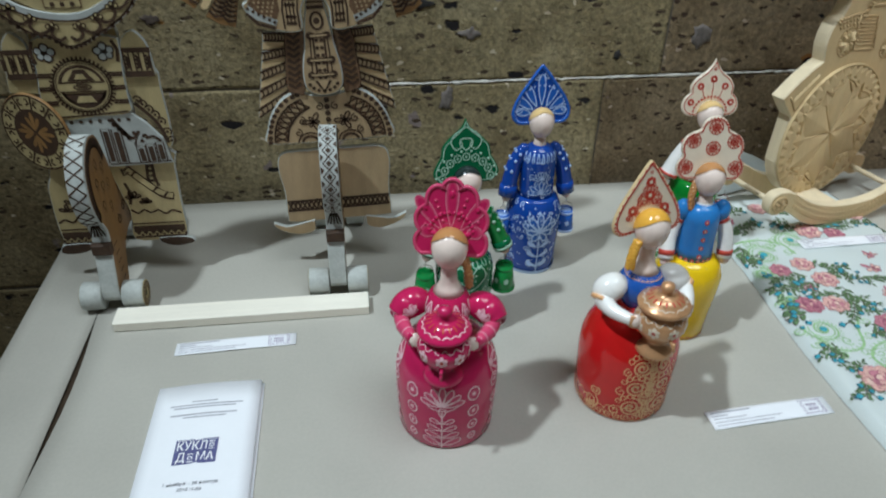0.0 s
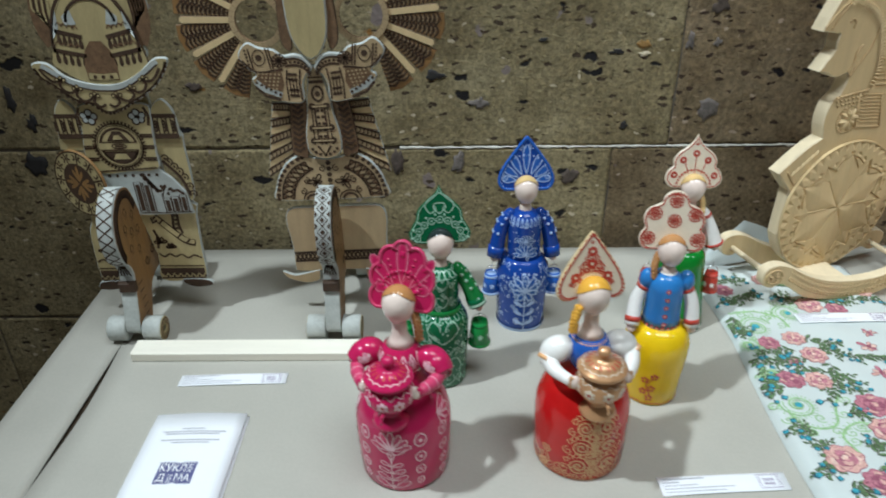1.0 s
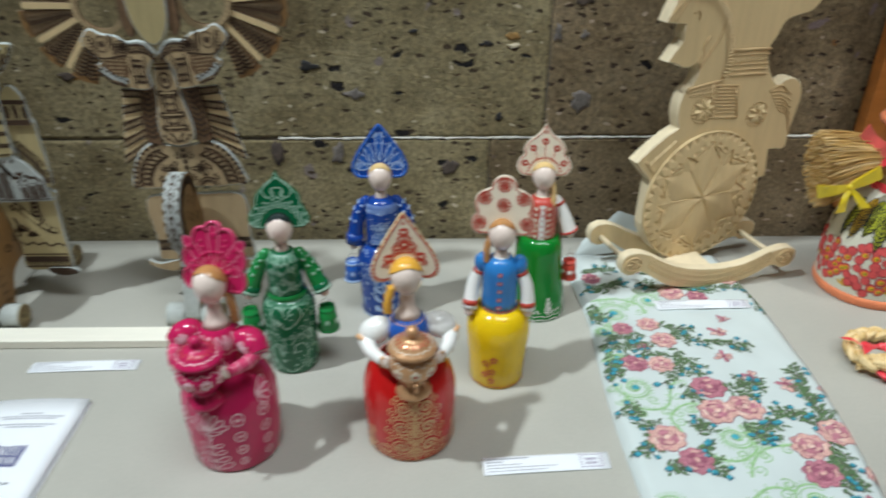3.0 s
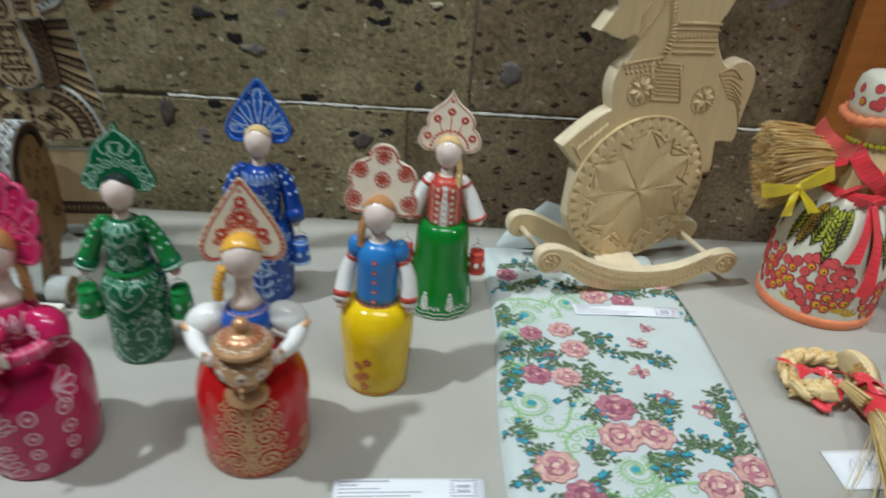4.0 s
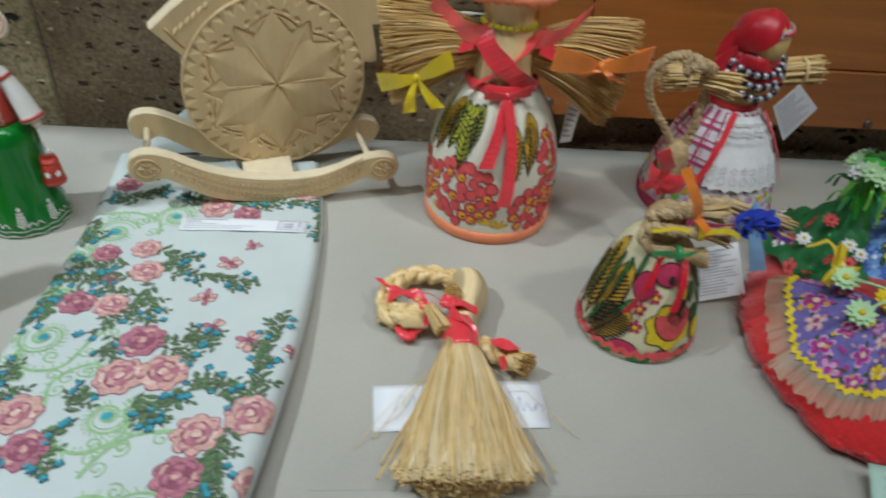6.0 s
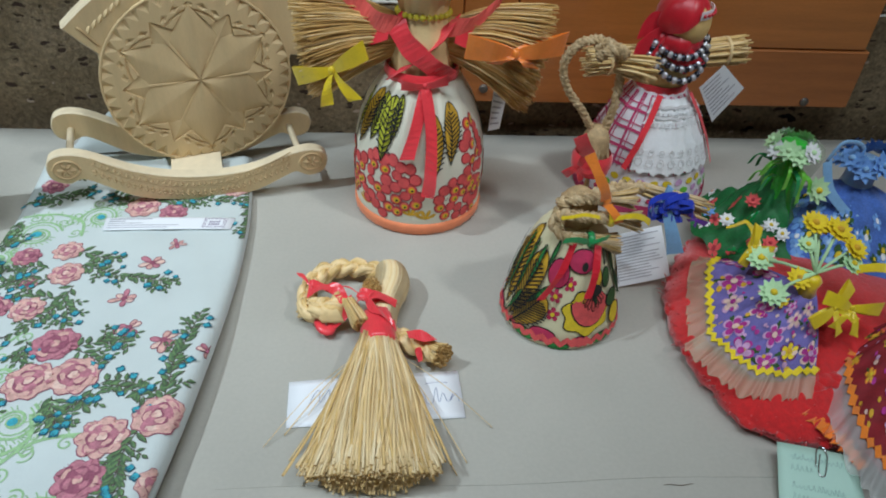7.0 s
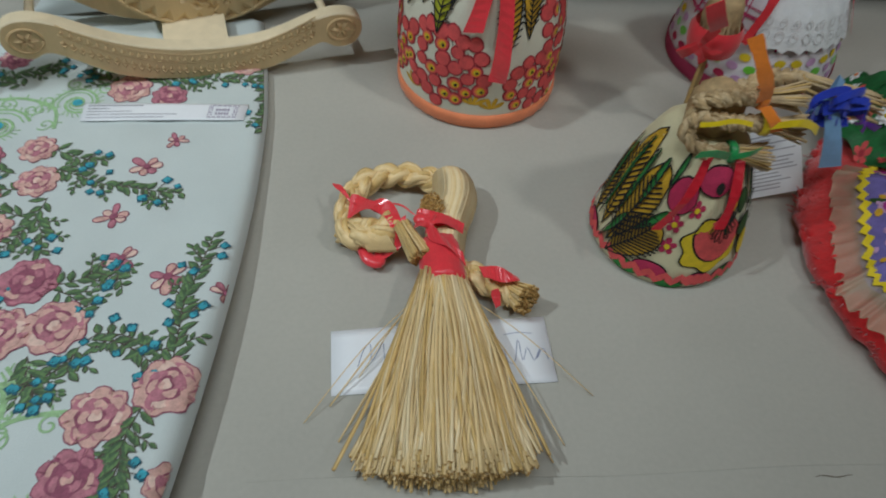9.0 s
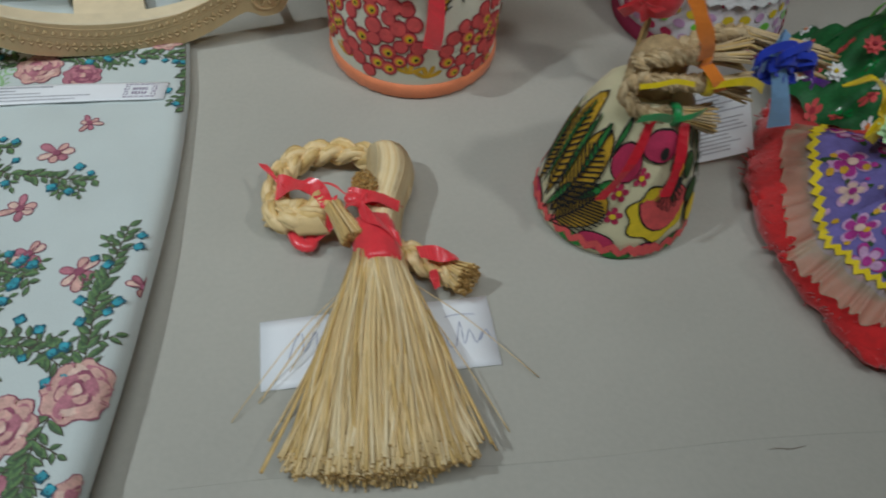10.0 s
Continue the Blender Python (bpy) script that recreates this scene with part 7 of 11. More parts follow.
def carved_horse():
    base = tagged(new("carved_wooden_horse"), "pale chip-carved wooden horse with rider on rockers", "toy")
    base.matrix_world = pose(0.322, -0.108, 0, 0, 0, 14)
    k = Kit()
    cz, R = 0.107, 0.0955
    line = [(R * math.cos(radians(a)), cz + R * math.sin(radians(a))) for a in range(-164, 8, 8)]
    line += curve2([(0.097, 0.1195), (0.110, 0.1195), (0.1085, 0.140), (0.1055, 0.160)], 2) + curve2([(0.118, 0.1595), (0.134, 0.159), (0.1365, 0.185), (0.1395, 0.208), (0.1425, 0.232), (0.136, 0.250), (0.120, 0.260), (0.106, 0.259), (0.095, 0.2535), (0.084, 0.2625)], 4)
    line += curve2([(0.0745, 0.276), (0.0690, 0.290), (0.0680, 0.305), (0.0760, 0.318), (0.0855, 0.336), (0.1060, 0.342), (0.1260, 0.346), (0.140, 0.365), (0.142, 0.400), (0.10, 0.425), (0.06, 0.43), (0.0, 0.425), (-0.04, 0.412), (-0.070, 0.398), (-0.086, 0.380)], 3)
    line += [(-0.095, 0.362), (-0.1000, 0.348), (-0.0715, 0.3435), (-0.0735, 0.3340), (-0.0725, 0.3250), (-0.0820, 0.3130), (-0.0905, 0.3005), (-0.0770, 0.2975)]
    line += curve2([(-0.0665, 0.2915), (-0.0560, 0.2905), (-0.0445, 0.2945), (-0.0415, 0.2840), (-0.0470, 0.2690), (-0.0570, 0.2600), (-0.0620, 0.2460), (-0.0620, 0.2300), (-0.0570, 0.2128)], 3)
    line += curve2([(-0.0720, 0.2060), (-0.0930, 0.1920), (-0.1150, 0.1740)], 3) + [(-0.1030, 0.1600), (-0.0895, 0.1455)]
    k.slab(line, 0.019, LINDEN, LINDEN_LIT, 0.0015, 0.0095)
    board = k.part("carved_board", base, at=pose(0.002, 0, 0, 0, 0, 7))
    c = Kit()
    face = -0.0004
    carved_disc(c, cz, R - 0.0008, face, 0.0046, LINDEN)
    c.part("sun_rosette", board, "carved sun rosette with a toothed ring")
    for x, z, r in ((-0.0225, 0.2335, 0.0190), (0.069, 0.2165, 0.0175)):
        d = Kit()
        for i in range(8):
            p, q = leaf_shape((x, z), radians(45 * i + 12), 0.002, r * 0.84, r * 0.22)
            roof(d, p, q, face, 0.0034, LINDEN)
        for i in range(24):
            w = radians(15 * i)
            chip(d, (x + r * math.cos(w - 0.10), z + r * math.sin(w - 0.10)), (x + r * math.cos(w + 0.10), z + r * math.sin(w + 0.10)), (x + 0.80 * r * math.cos(w), z + 0.80 * r * math.sin(w)), face, 0.0018, LINDEN_SHADED)
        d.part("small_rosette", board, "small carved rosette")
    # grooves are raised rods; the darker colour carries their shade
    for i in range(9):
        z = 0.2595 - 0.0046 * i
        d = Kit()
        d.tube([(-0.010 + 0.0010 * i, face, z + 0.004), (0.010 + 0.0012 * i, face, z + 0.002), (0.0295 + 0.0006 * i, face, z)], 0.0009, LINDEN_SHADED, 5)
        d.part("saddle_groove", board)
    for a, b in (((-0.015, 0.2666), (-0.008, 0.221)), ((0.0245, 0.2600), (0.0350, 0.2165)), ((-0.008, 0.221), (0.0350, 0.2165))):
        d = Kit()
        d.tube([(a[0], face, a[1]), (b[0], face, b[1])], 0.0014, LINDEN_SHADED, 6)
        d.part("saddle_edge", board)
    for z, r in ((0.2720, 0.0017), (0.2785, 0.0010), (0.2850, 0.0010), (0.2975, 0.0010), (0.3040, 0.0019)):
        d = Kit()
        d.tube([(0.0085, face, z + 0.002), (0.040, face, z + 0.001), (0.0685, face, z - 0.001)], r, LINDEN_SHADED, 6)
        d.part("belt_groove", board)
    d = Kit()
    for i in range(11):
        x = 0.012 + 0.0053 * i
        chip(d, (x - 0.0024, 0.2890), (x + 0.0024, 0.2890), (x, 0.2955), face, 0.0016, LINDEN_SHADED)
    tagged(d.part("carved_beads", board, "row of small carved chips"), "row of small carved chips", kind="stuff")
    # mane: a scalloped ridge from the poll down to the withers
    d = Kit()
    ridge = smooth_line([(-0.066, 0, 0.383), (-0.048, 0, 0.3785), (-0.028, 0, 0.3700), (-0.0125, 0, 0.3570), (-0.0030, 0, 0.3400), (0.0030, 0, 0.3220), (0.0060, 0, 0.3070), (0.0070, 0, 0.2900), (0.0020, 0, 0.2730)], 4)
    for i in range(len(ridge) - 1):
        p, q = ridge[i], ridge[i + 1]
        t = (q - p).normalized()
        n = Vector((t.z, 0, -t.x))
        m = (p + q) / 2 + n * 0.0105
        d.add([(p.x, face, p.z), (q.x, face, q.z), (m.x, face - 0.0026, m.z), ((p.x + q.x) / 2, face - 0.0026, (p.z + q.z) / 2)], [(0, 3, 2), (3, 1, 2), (0, 1, 3)], LINDEN, False)
    d.tube([(p.x, face, p.z) for p in ridge], 0.0016, LINDEN_SHADED, 6)
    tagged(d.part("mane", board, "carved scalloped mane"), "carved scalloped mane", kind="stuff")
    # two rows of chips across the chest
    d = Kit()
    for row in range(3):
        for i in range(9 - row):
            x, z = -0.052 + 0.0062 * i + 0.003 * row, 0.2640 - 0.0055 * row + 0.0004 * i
            chip(d, (x - 0.0026, z + 0.0022), (x + 0.0026, z + 0.0022), (x, z - 0.0026), face, 0.0018, LINDEN_SHADED)
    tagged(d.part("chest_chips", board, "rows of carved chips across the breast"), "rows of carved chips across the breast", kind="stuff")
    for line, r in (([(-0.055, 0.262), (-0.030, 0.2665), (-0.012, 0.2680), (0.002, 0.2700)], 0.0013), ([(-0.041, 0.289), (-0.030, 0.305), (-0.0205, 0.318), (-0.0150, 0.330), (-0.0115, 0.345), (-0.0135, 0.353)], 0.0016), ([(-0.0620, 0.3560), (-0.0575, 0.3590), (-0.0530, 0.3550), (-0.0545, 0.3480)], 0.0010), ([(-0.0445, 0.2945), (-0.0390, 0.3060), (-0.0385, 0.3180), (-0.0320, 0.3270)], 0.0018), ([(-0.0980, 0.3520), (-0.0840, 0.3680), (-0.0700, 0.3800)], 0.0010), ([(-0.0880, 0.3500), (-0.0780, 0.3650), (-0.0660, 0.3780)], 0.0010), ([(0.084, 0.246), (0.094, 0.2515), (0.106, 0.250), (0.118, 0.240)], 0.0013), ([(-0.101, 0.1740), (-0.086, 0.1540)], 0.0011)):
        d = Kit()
        d.tube(smooth_line([(x, face, z) for x, z in line], 5), r, LINDEN_SHADED, 6)
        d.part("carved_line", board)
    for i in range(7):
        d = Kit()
        d.tube(smooth_line([(0.084 + 0.0035 * i, face, 0.2440 - 0.0045 * i), (0.100 + 0.0035 * i, face, 0.2450 - 0.0060 * i), (0.122 + 0.0022 * i, face, 0.2380 - 0.0100 * i)], 4), 0.0008, LINDEN_SHADED, 5)
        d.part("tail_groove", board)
    for i in range(6):
        d = Kit()
        p, q = leaf_shape((-0.094 + 0.0062 * i, 0.166 + 0.0046 * i), radians(62), 0, 0.010, 0.0022)
        roof(d, p, q, face, 0.0022, LINDEN)
        d.part("carved_notch", board)
    # two scrolled rockers and the pegs between them
    top = curve2([(-0.134, 0.046), (-0.131, 0.060), (-0.118, 0.0665), (-0.098, 0.063), (-0.060, 0.044), (-0.022, 0.034), (0.022, 0.033), (0.060, 0.041), (0.098, 0.060), (0.118, 0.064), (0.131, 0.058), (0.134, 0.045), (0.128, 0.031), (0.114, 0.027), (0.104, 0.032), (0.095, 0.030), (0.060, 0.008), (0.025, 0.0005), (-0.025, 0.0005), (-0.060, 0.008), (-0.095, 0.030), (-0.106, 0.033), (-0.116, 0.028), (-0.129, 0.033)], 4, True)
    for y, dx, carved in ((-0.066, 0, True), (0.019, -0.004, False)):
        r = Kit()
        r.T = pose(-0.019 + dx, y, 0.0080, 0, 5.5, 0) @ Matrix.Diagonal((1, 1, 0.86, 1))
        r.slab(top, 0.014, LINDEN, LINDEN_LIT, 0.0012)
        rock = r.part("rocker", base)
        if carved:
            o = Kit()
            o.T = r.T
            f = -0.0072
            for sx in (-1, 1):
                o.tube([(sx * 0.1165 + 0.0115 * math.cos(radians(a)), f, 0.047 + 0.0115 * math.sin(radians(a))) for a in range(0, 361, 20)], 0.0012, LINDEN_SHADED, 6)
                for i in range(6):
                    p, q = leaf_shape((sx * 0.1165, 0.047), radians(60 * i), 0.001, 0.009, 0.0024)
                    roof(o, p, q, f, 0.0018, LINDEN_SHADED)
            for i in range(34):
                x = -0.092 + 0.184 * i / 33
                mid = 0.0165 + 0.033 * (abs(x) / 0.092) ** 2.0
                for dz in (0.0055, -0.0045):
                    chip(o, (x - 0.0023, mid + dz - 0.002), (x + 0.0023, mid + dz - 0.002), (x, mid + dz + 0.0026), f, 0.0014, LINDEN_SHADED)
                chip(o, (x - 0.0026, mid - 0.0075), (x + 0.0026, mid - 0.0075), (x, mid - 0.0125), f, 0.0014, LINDEN_SHADED)
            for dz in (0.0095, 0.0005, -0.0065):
                o.tube([(-0.095 + 0.19 * i / 20, f + 0.0004, 0.0165 + dz + 0.033 * (abs(-0.095 + 0.19 * i / 20) / 0.092) ** 2.0) for i in range(21)], 0.0006, LINDEN_SHADED, 5)
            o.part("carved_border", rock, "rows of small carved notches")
    for x, z in ((-0.131, 0.0560), (0.093, 0.0345)):
        g = Kit()
        g.tube([(x, -0.060, z), (x - 0.004, 0.013, z)], 0.0036, LINDEN_LIT, 12)
        g.part("peg", base, "pale turned peg between the rockers")
    g = Kit()
    g.box((-0.042, -0.052, 0.012), (0.010, 0.012, 0.0205), LINDEN_LIT, 0.001)
    g.part("cross_bar", base)


carved_horse()


# ---- rose-printed shawl folded into a long strip ----
CLOTH = shade("white_printed_cloth", (0.585, 0.648, 0.640), 0.62, 0.05, 25, 0.25, 900, sheen=0.2)
ROSE_DARK = shade("maroon_print", (0.29, 0.085, 0.135), 0.8, 0.35, 250, 0.1, 900)
ROSE_MID = shade("rose_print", (0.48, 0.185, 0.235), 0.8, 0.35, 250, 0.1, 900)
ROSE_LIGHT = shade("salmon_print", (0.66, 0.395, 0.345), 0.8, 0.25, 250, 0.1, 900)
ROSE_PALE = shade("pale_salmon_print", (0.76, 0.54, 0.46), 0.8, 0.2, 250, 0.1, 900)
LEAF_DARK = shade("dark_leaf_print", (0.075, 0.135, 0.070), 0.8, 0.5, 220, 0.1, 900)
TEAL_DARK = shade("dark_teal_print", (0.02, 0.11, 0.16), 0.8, 0.4, 220, 0.1, 900)
LEAF = shade("leaf_print", (0.125, 0.225, 0.090), 0.8, 0.5, 220, 0.1, 900)
STEM = shade("stem_print", (0.09, 0.075, 0.06), 0.8, 0.4, 220, 0.1, 900)
TEAL = shade("teal_print", (0.045, 0.33, 0.42), 0.8, 0.4, 220, 0.1, 900)
SCROLL = shade("light_green_print", (0.31, 0.50, 0.26), 0.8, 0.3, 220, 0.1, 900)


def shawl_edge(y):
    """The left and right edge of the folded shawl at the depth y."""
    t = max(0, min(1, (-0.10 - y) / 0.64))
    left = 0.1385 + 0.010 * min(1, t * 4) + 0.004 * math.sin(t * 9)
    right = 0.372 + 0.030 * math.sin(min(1, t * 1.25) * math.pi * 0.62) * (1 - 0.55 * t) - 0.052 * t * t - 0.006 * (1 - min(1, 5 * t))
    return left, right


def shawl_z(x, y):
    l, r = shawl_edge(y)
    e = min(x - l, r - x)
    rim = min(1, max(0, e / 0.012))
    t = max(0, min(1, (-0.22 - y) / 0.30))
    return 0.0007 + (0.0088 + 0.0150 * t * t * (3 - 2 * t) * (0.15 + 0.85 * (x - l) / (r - l)) + 0.0012 * noise.noise((x * 14, y * 9, 3)) + 0.0005 * math.sin(x * 130 + 3 * math.sin(y * 20))) * math.sqrt(1 - (1 - rim) ** 2)


def shawl_surface(u, v):
    l, r = shawl_edge(v)
    u = max(l + 0.0022, min(r - 0.0045, u))
    z = shawl_z(u, v)
    dx = (shawl_z(u + 0.002, v) - z) / 0.002
    dy = (shawl_z(u, v + 0.002) - z) / 0.002
    return Vector((u, v, z)), Vector((-dx, -dy, 1)).normalized()


def shawl():
    k = Kit()
    ny, nx = 90, 44
    vs, fs = [], []
    for j in range(ny + 1):
        y = -0.738 + 0.638 * j / ny
        l, r = shawl_edge(y)
        for i in range(nx + 1):
            t = i / nx
            t = 0.5 - 0.5 * math.cos(math.pi * t) if t in (0, 1) else t
            x = l + (r - l) * t
            vs.append((x, y, shawl_z(x, y)))
        # the fold along the right side bulges over its own foot
        vs[-2] = (r - 0.0012, y, 0.72 * shawl_z(r - 0.006, y))
        vs[-1] = (r - 0.0065, y, 0.0003)
        vs[-nx - 1] = (vs[-nx - 1][0], y, 0.0003)
    for j in range(ny):
        for i in range(nx):
            a = j * (nx + 1) + i
            fs.append((a, a + 1, a + nx + 2, a + nx + 1))
    k.add(vs, fs, CLOTH)
    # the stiff corner that stands up behind the rockers
    low = [(0.158, -0.098, 0.004), (0.205, -0.086, 0.004), (0.252, -0.074, 0.004), (0.300, -0.062, 0.004)]
    high = [(0.176, -0.078, 0.022), (0.227, -0.060, 0.062), (0.262, -0.054, 0.047), (0.302, -0.048, 0.026)]
    n = 6
    flap = []
    for j in range(n + 1):
        for i in range(3 * n + 1):
            q, f = min(2, i // n), i / n - min(2, i // n)
            p = Vector(low[q]).lerp(Vector(low[q + 1]), f).lerp(Vector(high[q]).lerp(Vector(high[q + 1]), f), j / n)
            p.y += 0.003 * noise.noise((p.x * 30, j * 0.5, 8))
            flap.append(p)
    w = 3 * n + 1
    k.add(flap, [(w * j + i, w * j + i + 1, w * (j + 1) + i + 1, w * (j + 1) + i) for j in range(n) for i in range(3 * n)], CLOTH)
    ob = k.thing("shawl", "white folded shawl printed with roses and blue berries", "shawl")
    rng = random.Random(11)
    g = Kit()
    pen = Pen(g, shawl_surface, 0.0003)

    def leaf(x, y, length, wide, turn):
        """A pointed leaf, darker on one half, with a fine dark rim."""
        c, d = math.cos(radians(turn)), math.sin(radians(turn))
        at = lambda p, q: (x + p * c - q * d, y + p * d + q * c)
        half = [(0, 0), (0.22, 0.36), (0.48, 0.5), (0.75, 0.32), (1.0, 0.0)]
        up = [at(length * p, wide * q) for p, q in half]
        low = [at(length * p, -wide * q) for p, q in half]
        pen.fill(up + low[-2:0:-1], STEM)
        lift = pen.lift
        pen.lift = lift + 0.00015
        grow = lambda side: [at(length * (0.06 + 0.86 * p), wide * side * 0.78 * q) for p, q in half]
        pen.fill(grow(1) + [at(length * 0.5, 0)], LEAF)
        pen.fill(grow(-1) + [at(length * 0.5, 0)], LEAF_DARK)
        pen.lift = lift

    def spray(x0, y0, x1, y1, berries=4):
        """A leafy stem with side twigs and small blue berries."""
        d = Vector((x1 - x0, y1 - y0))
        L = d.length
        leaves = max(8, int(L / 0.0031))
        a = math.degrees(math.atan2(d.y, d.x))
        pen.at(x0, y0, a)
        bend = rng.uniform(-0.15, 0.15)
        mid = lambda t: (L * t, L * bend * math.sin(math.pi * t))
        pen.lift = 0.0003
        pen.stroke([mid(i / 8) for i in range(9)], 0.0008, STEM)
        for i in range(leaves):
            t = (i + 0.3) / leaves
            x, y = mid(t)
            sd = 1 if i % 2 else -1
            pen.lift = 0.0003 + 0.00005 * (i % 4)
            leaf(x, y, rng.uniform(0.0085, 0.0130) * (1.1 - 0.35 * t), rng.uniform(0.0042, 0.0060), sd * rng.uniform(25, 65))
        for q in range(3):
            t = rng.uniform(0.15, 0.8)
            x, y = mid(t)
            sd = rng.choice((-1, 1))
            g = sd * rng.uniform(35, 70)
            e = (x + 0.014 * math.cos(radians(g)), y + 0.014 * math.sin(radians(g)))
            pen.stroke([(x, y), e], 0.0008, STEM)
            for j in range(4):
                leaf(x + (e[0] - x) * (0.4 + 0.2 * j), y + (e[1] - y) * (0.4 + 0.2 * j), rng.uniform(0.005, 0.0075), 0.0034, g + (50 if j % 2 else -50) * (j < 3))
        for i in range(berries):
            t = rng.uniform(0.45, 1.15)
            x, y = mid(t)
            y += rng.choice((-1, 1)) * rng.uniform(0.002, 0.013)
            pen.lift = 0.0006
            pen.stroke([mid(min(1, t * 0.9)), (x, y)], 0.0007, STEM)
            r = rng.uniform(0.0026, 0.0038)
            pen.fill([(x + r * (1 + 0.20 * math.sin(4 * w + i)) * math.cos(w), y + r * (1 + 0.20 * math.sin(4 * w + i)) * math.sin(w)) for w in [0.393 * q for q in range(16)]], TEAL_DARK, 0.0008)
            pen.dot(x - r * 0.12, y + r * 0.1, r * 0.74, TEAL, 0.0010, 8)
            pen.dot(x + r * 0.2, y - r * 0.15, r * 0.20, TEAL_DARK, 0.0012, 6)

    def rose(x, y, r, deep=False):
        """An open rose: a ruffled outer ring with a fine dark rim, a deep ring and a pale heart."""
        pen.at(x, y, rng.uniform(0, 360))
        outer, ring, inner, heart = (ROSE_MID, ROSE_DARK, ROSE_MID, ROSE_LIGHT) if deep else (ROSE_LIGHT, ROSE_MID, ROSE_LIGHT, ROSE_PALE)

        def ruffle(cx, cy, rad, lobes, deep_cut, squash=1.0):
            ph = rng.uniform(0, 6)
            out = []
            for i in range(lobes * 4):
                w = 2 * math.pi * i / (lobes * 4)
                q = rad * (1 - deep_cut * (1 - abs(math.sin(lobes * w / 2 + ph))) + rng.uniform(-0.015, 0.015))
                out.append((cx + q * math.cos(w), cy + q * squash * math.sin(w)))
            return out
        def petal(cx, cy, rad, mat, lift, squash=0.8):
            ph, t = rng.uniform(0, 6), math.atan2(cy, cx)
            out = []
            for i in range(12):
                w = 2 * math.pi * i / 12
                q = rad * (1 + 0.12 * math.sin(3 * w + ph) + rng.uniform(-0.06, 0.06))
                p = Vector((q * squash * math.cos(w), q * math.sin(w)))
                out.append((cx + p.x * math.cos(t) - p.y * math.sin(t), cy + p.x * math.sin(t) + p.y * math.cos(t)))
            pen.fill(out, mat, lift, 2)
        rim = ruffle(0, 0, r, 8, 0.20)
        pen.fill(rim, ROSE_DARK, 0.0005, 2)
        pen.fill([(p * 0.95, q * 0.95) for p, q in rim], outer, 0.0007, 2)
        for k0, n, dist, rad, mats, lift in ((0.2, 7, 0.56, 0.30, (ring, outer), 0.00085), (0.2, 7, 0.57, 0.24, (outer, heart, outer), 0.0010), (0.6, 6, 0.32, 0.31, (ROSE_DARK, ring), 0.0012), (0.6, 6, 0.31, 0.23, (inner, ring), 0.0014), (0.9, 3, 0.12, 0.19, (ROSE_DARK, ring), 0.0016), (0.9, 3, 0.09, 0.13, (heart, inner), 0.0018)):
            for q in range(n):
                w = k0 + 2 * math.pi * q / n + rng.uniform(-0.15, 0.15)
                petal(r * dist * math.cos(w), r * dist * math.sin(w), r * rad * rng.uniform(0.88, 1.12), mats[q % len(mats)], lift + 0.00003 * q)
        pen.lift = 0.0020
        for q in range(7):
            w = rng.uniform(0, 6.28)
            pen.stroke([(r * 0.68 * math.cos(w), r * 0.68 * math.sin(w)), (r * 0.88 * math.cos(w + 0.06), r * 0.88 * math.sin(w + 0.06))], r * 0.035, ring)
        if not deep and rng.random() < 0.35:
            for q in range(4):
                pen.drop(0, 0, r * 0.24, r * 0.13, 90 * q, 0, LEAF, LEAF)

    def bud(x, y, r):
        pen.at(x, y, rng.uniform(0, 360))
        for i in range(6):
            pen.lift = 0.0005 + 0.0001 * (i % 3)
            pen.drop(0, 0, r * rng.uniform(0.75, 1.2), r * rng.uniform(0.5, 0.75), 60 * i + rng.uniform(-18, 18), 0.0008, ROSE_DARK, (ROSE_MID, ROSE_LIGHT, ROSE_PALE)[i % 3])
        pen.dot(0, 0, r * 0.24, ROSE_DARK, 0.0010)

    def scroll(x, y, r, hand, turn):
        """A feathered light-green scroll with a blue eye."""
        pen.at(x, y, turn)
        pen.lift = 0.00035
        r = r * 1.35
        pen.spiral(0, 0, r, 1.6, 0.0024, SCROLL, hand)
        pen.spiral(0, 0, r * 0.80, 1.4, 0.0014, SCROLL, hand)
        for q in range(3):
            w = hand * (0.5 + 1.1 * q)
            pen.spiral(1.25 * r * math.cos(w), 1.25 * r * math.sin(w), r * 0.34, 1.3, 0.0016, SCROLL, -hand, w)
        for i in range(22):
            a = hand * radians(10 + 15 * i)
            rr = r * (1 - 0.85 * i / 45)
            pen.stroke([(rr * math.cos(a), rr * math.sin(a)), ((rr + 0.0042) * math.cos(a + 0.1), (rr + 0.0042) * math.sin(a + 0.1))], 0.0009, SCROLL)
        pen.dot(0, 0, r * 0.27, SCROLL, 0.0006)
        pen.dot(0, 0, r * 0.20, TEAL, 0.0008)

    def vine(pts):
        pen.at(0, 0)
        pen.lift = 0.00035
        line = curve2(pts, 6)
        pen.stroke(line, 0.0030, SCROLL)
        for i in range(2, len(line) - 1, 2):
            d = Vector(line[i + 1]) - Vector(line[i - 1])
            n = Vector((-d.y, d.x)).normalized()
            p = Vector(line[i])
            pen.stroke([tuple(p), tuple(p + n * 0.0052)], 0.001, SCROLL)
        for i in range(4, len(line) - 2, 6):
            d = Vector(line[i + 1]) - Vector(line[i - 1])
            n = Vector((-d.y, d.x)).normalized()
            p = Vector(line[i]) - n * 0.007
            pen.spiral(p.x, p.y, 0.0068, 1.3, 0.0014, SCROLL, 1, rng.uniform(0, 6))

